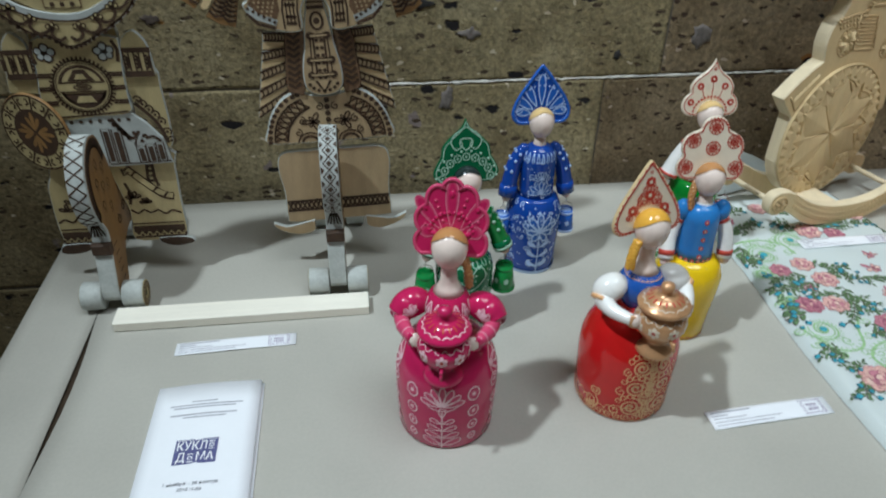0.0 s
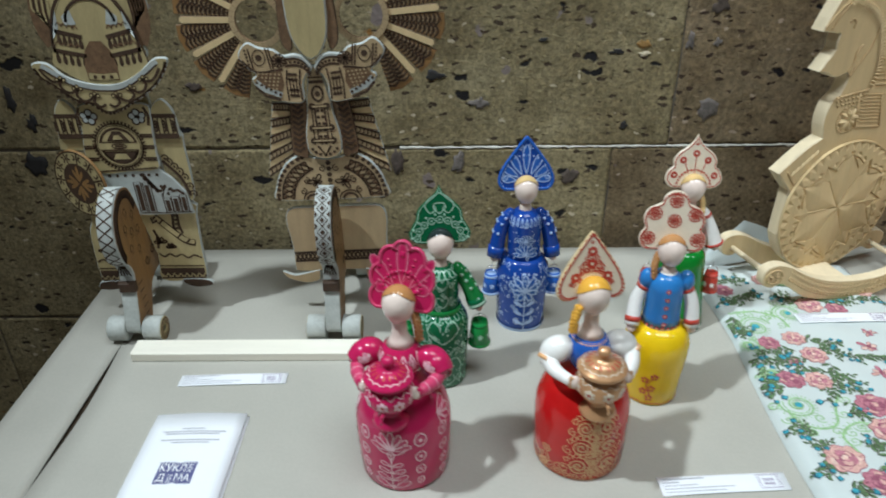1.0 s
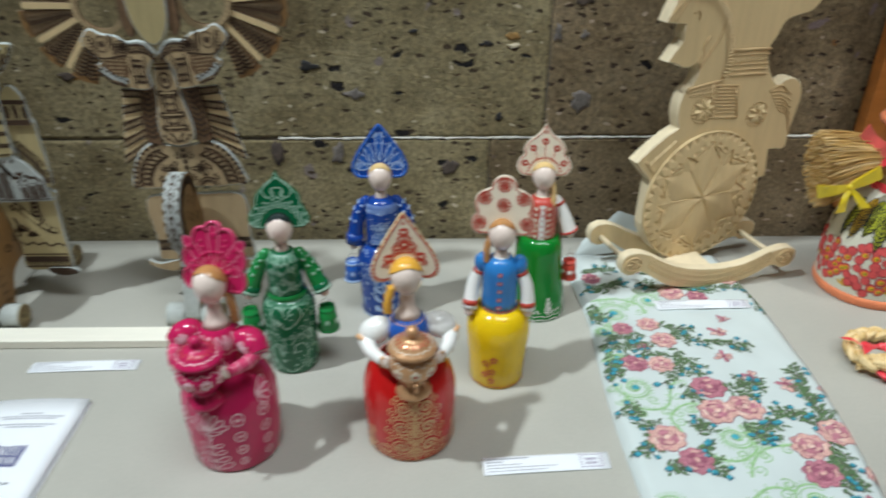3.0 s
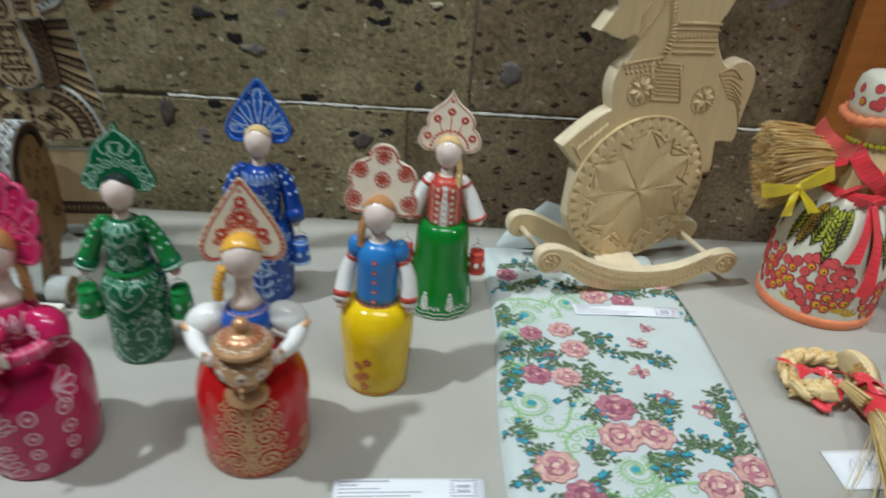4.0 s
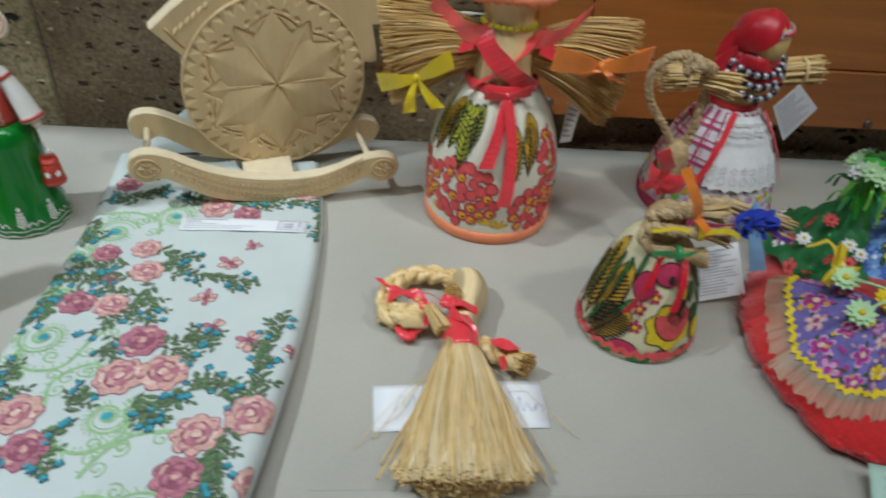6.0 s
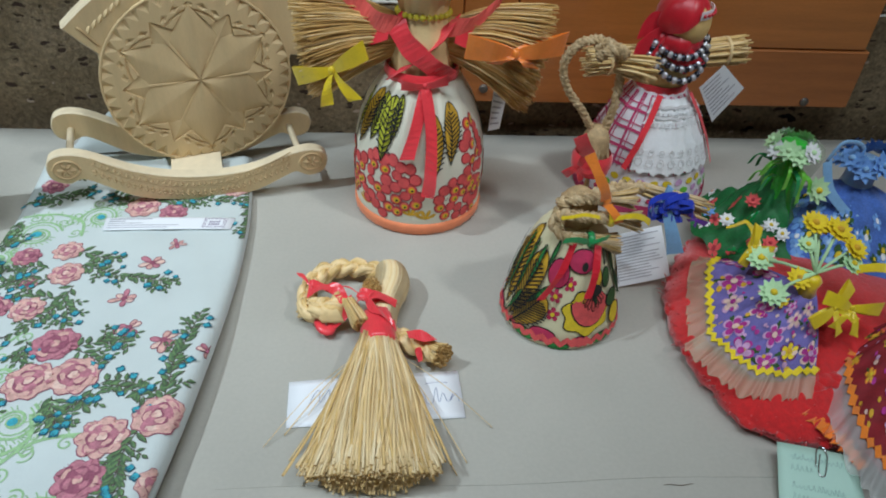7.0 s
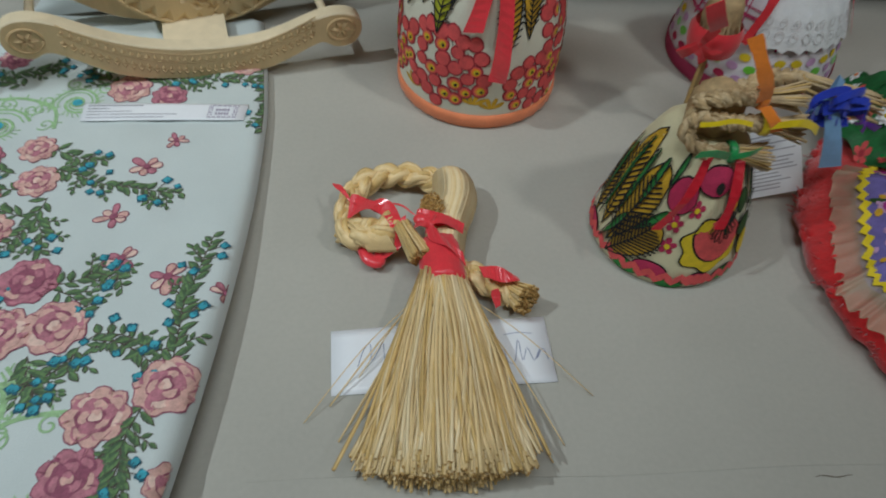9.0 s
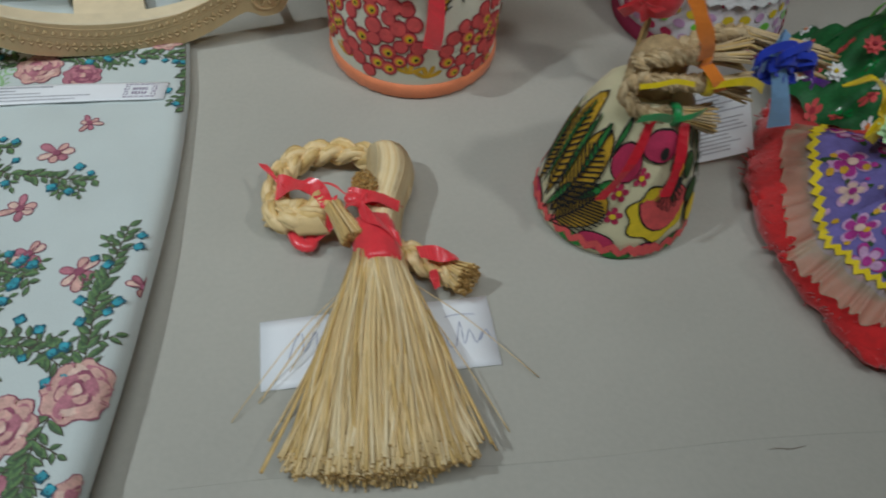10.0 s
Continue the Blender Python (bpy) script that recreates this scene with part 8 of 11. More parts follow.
    for x, y, r, h, t in ((0.1846, -0.2481, 0.0165, 1, 20), (0.2355, -0.2200, 0.0145, -1, 200), (0.1640, -0.2858, 0.0095, -1, 80), (0.1762, -0.3929, 0.0150, 1, 150), (0.2539, -0.4755, 0.0140, -1, 60), (0.168, -0.339, 0.0085, 1, 100), (0.170, -0.556, 0.016, -1, 0), (0.296, -0.556, 0.015, 1, 40), (0.225, -0.62, 0.018, -1, 0), (0.33, -0.61, 0.017, 1, 0)):
        scroll(x, y, r, h, t)
    vine([(0.162, -0.400), (0.1666, -0.4194), (0.1817, -0.4291), (0.203, -0.4232), (0.2132, -0.3981), (0.2259, -0.3776)])
    vine([(0.2054, -0.4649), (0.2008, -0.4428), (0.2107, -0.4289), (0.2265, -0.4231), (0.2336, -0.4271)])
    vine([(0.2211, -0.4955), (0.2404, -0.5066), (0.2574, -0.5022), (0.2700, -0.4892), (0.2640, -0.4685)])
    vine([(0.2515, -0.5263), (0.2583, -0.5100), (0.2754, -0.4930), (0.3048, -0.4880)])
    vine([(0.1608, -0.2193), (0.195, -0.2151), (0.2197, -0.2266), (0.2260, -0.2500)])
    vine([(0.200, -0.570), (0.230, -0.560), (0.260, -0.540), (0.282, -0.545)])
    for row in ((0.238, -0.293, 0.285, -0.312), (0.285, -0.310, 0.333, -0.318), (0.243, -0.322, 0.212, -0.386), (0.232, -0.340, 0.200, -0.330), (0.269, -0.401, 0.300, -0.382), (0.275, -0.405, 0.296, -0.425), (0.355, -0.470, 0.352, -0.400), (0.352, -0.425, 0.362, -0.360), (0.340, -0.452, 0.306, -0.438), (0.272, -0.452, 0.284, -0.482), (0.345, -0.485, 0.350, -0.545), (0.338, -0.495, 0.325, -0.55), (0.300, -0.196, 0.366, -0.187), (0.372, -0.170, 0.379, -0.248), (0.232, -0.272, 0.275, -0.284), (0.214, -0.298, 0.168, -0.302), (0.190, -0.352, 0.166, -0.344), (0.178, -0.466, 0.160, -0.494), (0.180, -0.478, 0.172, -0.445), (0.202, -0.505, 0.232, -0.520), (0.258, -0.198, 0.232, -0.178), (0.262, -0.188, 0.330, -0.176), (0.190, -0.200, 0.158, -0.192), (0.175, -0.186, 0.215, -0.172)):
        spray(*row)
    for row in ((0.2208, -0.3145, 0.1860, -0.3160), (0.1900, -0.3160, 0.1540, -0.3190), (0.2380, -0.3366, 0.2539, -0.3752), (0.1742, -0.3637, 0.1530, -0.3740), (0.2291, -0.3892, 0.2313, -0.4190), (0.1769, -0.4396, 0.1580, -0.4230), (0.2204, -0.4685, 0.2316, -0.4503), (0.2733, -0.4571, 0.2874, -0.4820), (0.1830, -0.4985, 0.1878, -0.5172), (0.2125, -0.4856, 0.2232, -0.4904), (0.3167, -0.4425, 0.3455, -0.4613), (0.1560, -0.2474, 0.1719, -0.2601), (0.2940, -0.3839, 0.3136, -0.4058), (0.2997, -0.4458, 0.2990, -0.4649)):
        spray(*row)
    for row in ((0.16, -0.60, 0.20, -0.64), (0.27, -0.60, 0.31, -0.65), (0.20, -0.70, 0.26, -0.67), (0.31, -0.69, 0.335, -0.62), (0.165, -0.225, 0.150, -0.262), (0.16, -0.148, 0.21, -0.140), (0.24, -0.150, 0.30, -0.140), (0.165, -0.33, 0.156, -0.37)):
        spray(*row)
    deep = {(0.188, -0.282), (0.186, -0.350), (0.2545, -0.3965), (0.207, -0.503), (0.316, -0.526), (0.303, -0.210), (0.172, -0.164)}
    for x, y, r in ((0.2215, -0.2725, 0.0135), (0.2315, -0.306, 0.0150), (0.188, -0.282, 0.0125), (0.186, -0.350, 0.0150), (0.2155, -0.353, 0.0145), (0.2545, -0.3965, 0.0185), (0.2500, -0.4365, 0.0190), (0.2815, -0.432, 0.0190), (0.188, -0.471, 0.0185), (0.207, -0.503, 0.0165), (0.321, -0.4915, 0.0180), (0.3545, -0.4745, 0.0180), (0.271, -0.2015, 0.0165), (0.303, -0.210, 0.0135), (0.357, -0.167, 0.0135), (0.316, -0.526, 0.0170), (0.366, -0.530, 0.0120), (0.238, -0.57, 0.018), (0.19, -0.60, 0.017), (0.29, -0.66, 0.019), (0.172, -0.164, 0.013), (0.232, -0.140, 0.013)):
        rose(x, y, r * 1.09, (x, y) in deep)
    for x, y, r in ((0.318, -0.262, 0.0085), (0.303, -0.2915, 0.0120), (0.292, -0.341, 0.0115), (0.3065, -0.3785, 0.0115), (0.339, -0.3955, 0.0130), (0.376, -0.408, 0.0085), (0.205, -0.320, 0.008), (0.345, -0.565, 0.010)):
        bud(x, y, r)
    g.part("rose_print", ob, "printed roses, sprays and green scrolls")
    return ob


shawl()


# ---- cards and leaflets ----
def sheet(name, label, corners, mat, category, lift=0.0006, bow=0.0, thick=0.0004):
    """A paper sheet on four corners (top left, top right, bottom right, bottom left)."""
    tl, tr, br, bl = [Vector(c) for c in corners]
    k, n = Kit(), 8
    vs = []
    for j in range(n + 1):
        for i in range(n + 1):
            u, v = i / n, j / n
            p = tl.lerp(tr, u).lerp(bl.lerp(br, u), v)
            vs.append(p + Vector((0, 0, lift + bow * math.sin(math.pi * u) + bow * 0.4 * math.sin(math.pi * v))))
    m = len(vs)
    vs += [p - Vector((0, 0, thick)) for p in vs]
    fs = [((n + 1) * j + i, (n + 1) * (j + 1) + i, (n + 1) * (j + 1) + i + 1, (n + 1) * j + i + 1) for j in range(n) for i in range(n)]
    fs += [tuple(m + q for q in f[::-1]) for f in fs]
    rim = [i for i in range(n)] + [(n + 1) * j + n for j in range(n)] + [(n + 1) * n + i for i in range(n, 0, -1)] + [(n + 1) * j for j in range(n, 0, -1)]
    fs += [(rim[q], rim[(q + 1) % len(rim)], m + rim[(q + 1) % len(rim)], m + rim[q]) for q in range(len(rim))]
    k.add(vs, fs, mat)
    ob = k.thing(name, label, category)

    def S(u, v):
        p = tl.lerp(tr, u).lerp(bl.lerp(br, u), v) + Vector((0, 0, lift + bow * math.sin(math.pi * u) + bow * 0.4 * math.sin(math.pi * v)))
        return p, Vector((0, 0, 1))
    return ob, S


def bars(ob, S, rows, name="printed_line", label="line of small grey print", lift=0.0003):
    """Print too small to read, as bars: (left, right, top, height, ink) in parts of the sheet."""
    for u0, u1, v, h, ink in rows:
        k = Kit()
        n = max(1, int((u1 - u0) * 8))
        pts = [u0 + (u1 - u0) * i / n for i in range(n + 1)]
        vs = []
        for u in pts:
            for w in (v, v + h):
                p, nn = S(u, w)
                vs.append(p + nn * lift)
        k.add(vs, [(2 * i, 2 * i + 1, 2 * i + 3, 2 * i + 2) for i in range(n)], ink)
        k.part(name, ob, label)


def label_card(label, corners):
    ob, S = sheet("label_card", label, corners, PAPER, "label", 0.0007, 0.0007, 0.0004)
    rows = [(0.03, 0.36, 0.12, 0.07, INK), (0.03, 0.16, 0.30, 0.07, INK), (0.03, 0.30, 0.48, 0.045, INK), (0.03, 0.58, 0.65, 0.045, INK), (0.03, 0.50, 0.82, 0.045, INK)]
    bars(ob, S, rows)
    k = Kit()
    pen = Pen(k, S, 0.0003)
    for i in range(12):
        for j in range(6):
            if i in (0, 1, 10, 11) or j in (0, 5):
                u, v = 0.765 + 0.0155 * i + 0.003 * ((i + j) % 2), 0.10 + 0.142 * j
                pen.fill([(u, v), (u + 0.0095, v), (u + 0.0095, v + 0.075), (u, v + 0.075)], INK_VIOLET)
    for v in (0.33, 0.56):
        for i in range(5):
            u = 0.812 + 0.0175 * i
            pen.fill([(u, v), (u + 0.0125, v), (u + 0.0125, v + 0.15), (u, v + 0.15)], INK_VIOLET)
    k.part("stamp_block", ob, "small printed ornament frame in grey-violet")
    return ob


label_card("white exhibit label with small grey print on the table", [(-0.5125, -0.3255, 0), (-0.3885, -0.3215, 0), (-0.3885, -0.3400, 0), (-0.5125, -0.3445, 0)])
label_card("white exhibit label beside the red doll on the table", [(0.0025, -0.4825, 0), (0.1285, -0.4755, 0), (0.1285, -0.4975, 0), (0.0040, -0.5050, 0)])
label_card("white exhibit label lying on the rose-printed shawl", [(0.2415, -0.2215, 0.0105), (0.3665, -0.2205, 0.0105), (0.3645, -0.2390, 0.0105), (0.2430, -0.2420, 0.0105)])


label_card("white exhibit label near the front edge of the table", [(0.7970, -0.5735, 0), (0.9200, -0.5835, 0), (0.9190, -0.6040, 0), (0.7960, -0.5940, 0)])


def words(text, size, x, y, z, parent, name, ink, turn=0.0):
    cu = bpy.data.curves.new(name, "FONT")
    cu.body, cu.size, cu.align_x, cu.align_y = text, size, "CENTER", "CENTER"
    cu.materials.append(ink)
    ob = new(name, cu)
    ob.parent, ob.matrix_basis = parent, pose(x, y, z, 0, 0, turn)
    return tagged(ob, "line of small dark print")


def leaflet():
    ob, S = sheet("leaflet", "white folded programme leaflet lying on the table", [(-0.5170, -0.3935, 0), (-0.4190, -0.3925, 0.001), (-0.4195, -0.6025, 0.001), (-0.5175, -0.6025, 0)], PAPER, "leaflet", 0.0022, 0.0022, 0.0005)
    under, S2 = sheet("leaflet", "lower fold", [(-0.5160, -0.3955, 0), (-0.4165, -0.3945, 0), (-0.4165, -0.6025, 0), (-0.5165, -0.6025, 0)], PAPER, "leaflet", 0.0006, 0.0, 0.0004)
    under.name, under.parent = "lower_fold", ob
    for key in ("category",):
        del under[key]
    bars(ob, S, [(0.36, 0.60, 0.112, 0.007, INK), (0.16, 0.84, 0.132, 0.007, INK), (0.20, 0.78, 0.148, 0.007, INK), (0.18, 0.80, 0.190, 0.008, INK), (0.30, 0.70, 0.208, 0.007, INK), (0.25, 0.60, 0.845, 0.010, INK)])
    k = Kit()
    x0, y0, w, h = -0.4880, -0.4925, 0.0370, 0.0280
    on_leaf = lambda u, v: (S((u + 0.5170) / 0.0980, (-0.393 - v) / 0.2095)[0], Vector((0, 0, 1)))
    p = Pen(k, on_leaf)
    p.fill([(x0, y0), (x0 + w, y0), (x0 + w, y0 + h), (x0, y0 + h)], INK_NAVY, 0.0003)
    for q in range(12):
        p.fill([(x0 + 0.0016 + 0.0029 * q, y0 + h - 0.0020), (x0 + 0.0036 + 0.0029 * q, y0 + h - 0.0020), (x0 + 0.0036 + 0.0029 * q, y0 + h - 0.0012), (x0 + 0.0016 + 0.0029 * q, y0 + h - 0.0012)], PAPER, 0.0005)
    # small stacked signs that fill the corners of the block
    for cx, cy in ((0.0318, 0.0195), (0.0148, 0.0062)):
        p.at(0, 0).ring(x0 + cx, y0 + cy, 0.0020, 0.0017, 0.0009, PAPER, 14)
        for dz in (-0.0042, 0.0042):
            p.fill([(x0 + cx - 0.0026, y0 + cy + dz - 0.0005), (x0 + cx + 0.0026, y0 + cy + dz - 0.0005), (x0 + cx + 0.0026, y0 + cy + dz + 0.0005), (x0 + cx - 0.0026, y0 + cy + dz + 0.0005)], PAPER, 0.0005)
    k.part("emblem", ob, "square navy block emblem")
    for text, x, y in (("КУКЛ", 0.0148, 0.0188), ("Д", 0.0065, 0.0064), ("МА", 0.0270, 0.0064)):
        cu = words(text, 0.0125, x0 + x, y0 + y, 0.0066, ob, "emblem_line", PAPER)
        cu.data.offset = 0.00016
        cu.scale = (0.80, 1.05, 1)
    words("1 ноября – 28 ноября", 0.0046, -0.4690, -0.5135, 0.0060, ob, "date_line", INK_DARK)
    words("2018 года", 0.0046, -0.4690, -0.5195, 0.0060, ob, "date_line", INK_DARK)
    words("ПРОГРАММА", 0.0064, -0.4715, -0.5375, 0.0060, ob, "title_line", INK_DARK)


INK_NAVY = shade("navy_print", (0.090, 0.095, 0.24), 0.6, 0.1, 200, 0)
leaflet()


def handwritten_card():
    ob, S = sheet("handwritten_card", "white paper card with faint blue handwriting under the straw bundle", [(0.4405, -0.4262, 0), (0.5765, -0.4165, 0), (0.5790, -0.4640, 0), (0.4430, -0.4710, 0)], PAPER, "card", 0.0008, 0.001, 0.0004)
    k = Kit()

    def flat(u, v):
        p, n = S(u / 0.136, v / 0.046)
        return p, n
    for line in ([(0.016, 0.028), (0.020, 0.016), (0.024, 0.012), (0.0245, 0.024), (0.0285, 0.018), (0.032, 0.012), (0.0325, 0.024), (0.036, 0.024), (0.0385, 0.012), (0.041, 0.022), (0.044, 0.018), (0.047, 0.023)], [(0.100, 0.020), (0.102, 0.031), (0.106, 0.022), (0.1075, 0.031), (0.112, 0.031), (0.116, 0.016), (0.117, 0.031), (0.121, 0.022), (0.124, 0.031), (0.129, 0.023), (0.126, 0.030), (0.131, 0.023), (0.133, 0.031)], [(0.108, 0.012), (0.116, 0.011), (0.126, 0.012)]):
        k = Kit()
        pen = Pen(k, flat, 0.0003)
        pen.stroke(curve2(line, 4), 0.00045, INK_PEN)
        k.part("pen_stroke", ob, "blue pen stroke")


INK_PEN = shade("blue_pen", (0.25, 0.28, 0.42), 0.6, 0.2, 200, 0)
handwritten_card()


# ---- straw and rag dolls ----
RIBBON_RED = shade("red_satin_ribbon", (0.80, 0.045, 0.060), 0.24, 0.12, 60, 0.05, 500, sheen=0.3)
RIBBON_CORAL = shade("coral_satin_ribbon", (0.84, 0.125, 0.105), 0.24, 0.12, 60, 0.05, 500, sheen=0.3)
RIBBON_ORANGE = shade("orange_satin_ribbon", (0.90, 0.25, 0.03), 0.24, 0.12, 60, 0.05, 500, sheen=0.3)
RIBBON_YELLOW = shade("yellow_satin_ribbon", (0.78, 0.58, 0.01), 0.3, 0.12, 60, 0.05, 500, sheen=0.3)
RIBBON_BLUE = shade("blue_satin_ribbon", (0.02, 0.05, 0.50), 0.3, 0.15, 60, 0.05, 500, sheen=0.3)
RIBBON_SKY = shade("sky_satin_ribbon", (0.22, 0.42, 0.68), 0.3, 0.15, 60, 0.05, 500, sheen=0.3)
RIBBON_GREEN = shade("green_satin_ribbon", (0.015, 0.30, 0.08), 0.3, 0.15, 60, 0.05, 500, sheen=0.3)
RIBBON_LIME = shade("lime_satin_ribbon", (0.16, 0.55, 0.04), 0.3, 0.15, 60, 0.05, 500, sheen=0.3)
GREEN_SATIN = shade("crumpled_green_satin", (0.035, 0.42, 0.035), 0.22, 0.35, 70, 0.3, 300, sheen=0.2)
RIBBON_PURPLE = shade("purple_satin_ribbon", (0.14, 0.03, 0.35), 0.3, 0.15, 60, 0.05, 500, sheen=0.3)
ORANGE_CLOTH = shade("orange_bias_tape", (0.88, 0.26, 0.11), 0.75, 0.15, 60, 0.3, 700, sheen=0.2)
CREAM_CLOTH = shade("cream_print_cloth", (0.75, 0.73, 0.60), 0.8, 0.08, 30, 0.3, 900, sheen=0.2)
WHITE_CLOTH = shade("white_lace_cloth", (0.82, 0.83, 0.84), 0.85, 0.06, 90, 0.6, 500, sheen=0.2)
LACE_HOLES = shade("lace_relief", (0.62, 0.60, 0.60), 0.9, 0.1, 200, 0.8, 500)
BERRY = shade("berry_print", (0.72, 0.095, 0.095), 0.8, 0.25, 120, 0.1, 900)
BERRY_DARK = shade("dark_red_print", (0.40, 0.03, 0.045), 0.8, 0.25, 120, 0.1, 900)
CHERRY = shade("cherry_print", (0.52, 0.03, 0.10), 0.8, 0.25, 120, 0.1, 900)
OCHRE = shade("ochre_print", (0.66, 0.38, 0.025), 0.8, 0.3, 120, 0.1, 900)
SUN = shade("yellow_print", (0.75, 0.55, 0.02), 0.8, 0.2, 120, 0.1, 900)
FERN = shade("dark_green_print", (0.03, 0.085, 0.02), 0.8, 0.4, 120, 0.1, 900)
LIME_PRINT = shade("lime_print", (0.50, 0.52, 0.03), 0.8, 0.25, 120, 0.1, 900)
RICKRACK = shade("coral_rickrack_tape", (0.74, 0.10, 0.10), 0.8, 0.2, 120, 0.2, 900)
GREEN_PRINT = shade("green_print", (0.03, 0.24, 0.05), 0.8, 0.3, 120, 0.1, 900)
BLACK_PRINT = shade("black_print", (0.015, 0.014, 0.012), 0.8, 0.2, 120, 0.1, 900)
PLAID_PINK = shade("pink_plaid_cloth", (0.52, 0.05, 0.15), 0.85, 0.15, 80, 0.3, 900)
PLAID_PALE = shade("pale_plaid_cloth", (0.80, 0.76, 0.80), 0.85, 0.08, 80, 0.3, 900)
SCARF = shade("red_headscarf_satin", (0.55, 0.008, 0.022), 0.35, 0.15, 50, 0.1, 500, sheen=0.2)
YARN = shade("red_fluffy_yarn", (0.62, 0.012, 0.014), 0.95, 0.2, 220, 0.5, 900, sheen=0.7)
FELT_GREEN = shade("green_printed_cloth", (0.008, 0.13, 0.030), 0.62, 0.5, 60, 0.3, 500)
VIOLET = shade("violet_floral_cloth", (0.17, 0.14, 0.42), 0.8, 0.3, 90, 0.2, 800)
MAGENTA = shade("magenta_print", (0.42, 0.03, 0.26), 0.8, 0.3, 200, 0.1, 900)
PLUM = shade("plum_print", (0.16, 0.025, 0.14), 0.8, 0.3, 200, 0.1, 900)
LILAC = shade("lilac_print", (0.58, 0.34, 0.56), 0.8, 0.3, 200, 0.1, 900)
BEAD_DARK = shade("dark_metal_bead", (0.06, 0.06, 0.08), 0.15, 0.1, 80, 0, metal=0.8)
BEAD_PALE = shade("silver_bead", (0.62, 0.62, 0.66), 0.15, 0.1, 80, 0, metal=0.6)
BEAD_YELLOW = paint("yellow_pearl_bead", (0.62, 0.55, 0.05), 0.2)
FLOWER_YELLOW = shade("yellow_fabric_flower", (0.80, 0.60, 0.01), 0.7, 0.15, 60, 0.1, 500)
FLOWER_MINT = shade("mint_fabric_flower", (0.50, 0.75, 0.42), 0.7, 0.15, 60, 0.1, 500)
FLOWER_BLUE = shade("blue_fabric_flower", (0.16, 0.34, 0.72), 0.7, 0.2, 60, 0.1, 500)


def organza_material():
    m = shade("sheer_organza", (0.68, 0.56, 0.40), 0.45, 0.08, 60, 0.1, 600)
    m.node_tree.nodes["Principled BSDF"].inputs["Alpha"].default_value = 0.45
    return m


ORGANZA = organza_material()


YELLOW_CLOTH = shade("pale_yellow_print_cloth", (0.72, 0.66, 0.42), 0.8, 0.08, 30, 0.3, 900, sheen=0.2)


def straw_fan(k, start, end, r0, spread_y, spread_z, n, seed, mats=(STRAW, STRAW_PALE), droop=0.0, ragged=0.006, r=0.0011):
    """A tied bundle of straws that opens from start to end."""
    rng = random.Random(seed)
    a, b = Vector(start), Vector(end)
    d = (b - a).normalized()
    s = d.cross(Vector((0, 0, 1))).normalized()
    u = s.cross(d)
    for i in range(n):
        t, q = rng.uniform(0, 2 * math.pi), math.sqrt(rng.random())
        p0 = a + (s * math.cos(t) + u * math.sin(t)) * r0 * q
        p2 = b + s * math.cos(t) * spread_y * q + u * math.sin(t) * spread_z * q + d * rng.uniform(-ragged, ragged)
        p1 = p0.lerp(p2, 0.5) + Vector((rng.uniform(-1, 1), rng.uniform(-1, 1), rng.uniform(-1, 1))) * 0.0015 + Vector((0, 0, droop))
        k.tube(smooth_line([p0, p1, p2], 3), [r, r, r, r, r, r * 0.9, r * 0.8], rng.choice(mats), 4)


def bow(k, c, size, mat, normal=(0, -1, 0), turn=0.0, tails=1.0):
    """A flat satin bow: two creased loops, a knot and two cut tails."""
    n = Vector(normal).normalized()
    x = n.cross(Vector((0, 0, 1))).normalized() * -1
    z = x.cross(n).normalized() * -1
    if z.z < 0:
        z = -z
    ca, sa = math.cos(radians(turn)), math.sin(radians(turn))
    x, z = x * ca + z * sa, z * ca - x * sa
    c = Vector(c)
    for sx in (-1, 1):
        up = 0.16 if sx > 0 else 0.02
        loop = [c + n * 0.05 * size, c + x * sx * size * 0.45 + z * size * up + n * size * 0.22, c + x * sx * size * 0.98 + z * size * up * 2 + n * size * 0.13, c + x * sx * size * 1.02 + z * size * up * 2 + n * size * 0.03, c + x * sx * size * 0.5 + z * size * up * 0.8 - n * size * 0.03, c]
        pts = smooth_line(loop, 5)
        m = len(pts) - 1
        k.band(pts, [z * size * (0.07 + 0.19 * math.sin(math.pi * min(1, i / m)) ** 0.8) + n * size * 0.07 * math.sin(5 * i / m) for i in range(m + 1)], mat, 0.0004)
        if tails:
            tail = smooth_line([c + n * 0.04 * size, c + x * sx * size * 0.22 - z * size * 0.45 * tails + n * size * 0.16, c + x * sx * size * 0.42 - z * size * 1.0 * tails + n * size * 0.05], 6)
            m = len(tail) - 1
            k.band(tail, [x * size * (0.06 + 0.13 * i / m) + n * size * 0.05 * math.sin(6 * i / m) for i in range(m + 1)], mat, 0.0004)
    k.ball(c + n * size * 0.07, (size * 0.10, size * 0.10, size * 0.13), mat, 10, 7)


def pleats(n, amp, z0, z1):
    return lambda a, z: 1 + amp * max(0, min(1, (z - z0) / (z1 - z0))) * math.sin(n * a + 1.3 * math.sin(3 * a))


def berry(pen, x, y, r, eye):
    pen.at(0, 0).dot(x, y, r, BERRY_DARK, 0.0005, 12)
    pen.dot(x, y, r * 0.82, BERRY, 0.0008, 12)
    if eye:
        pen.dot(x, y, r * 0.62, RIBBON_ORANGE, 0.0010, 10)
        pen.dot(x + r * 0.08, y, r * 0.42, SUN, 0.0012, 10)
        pen.dot(x + r * 0.15, y - r * 0.05, r * 0.2, BLACK_PRINT, 0.0014, 8)


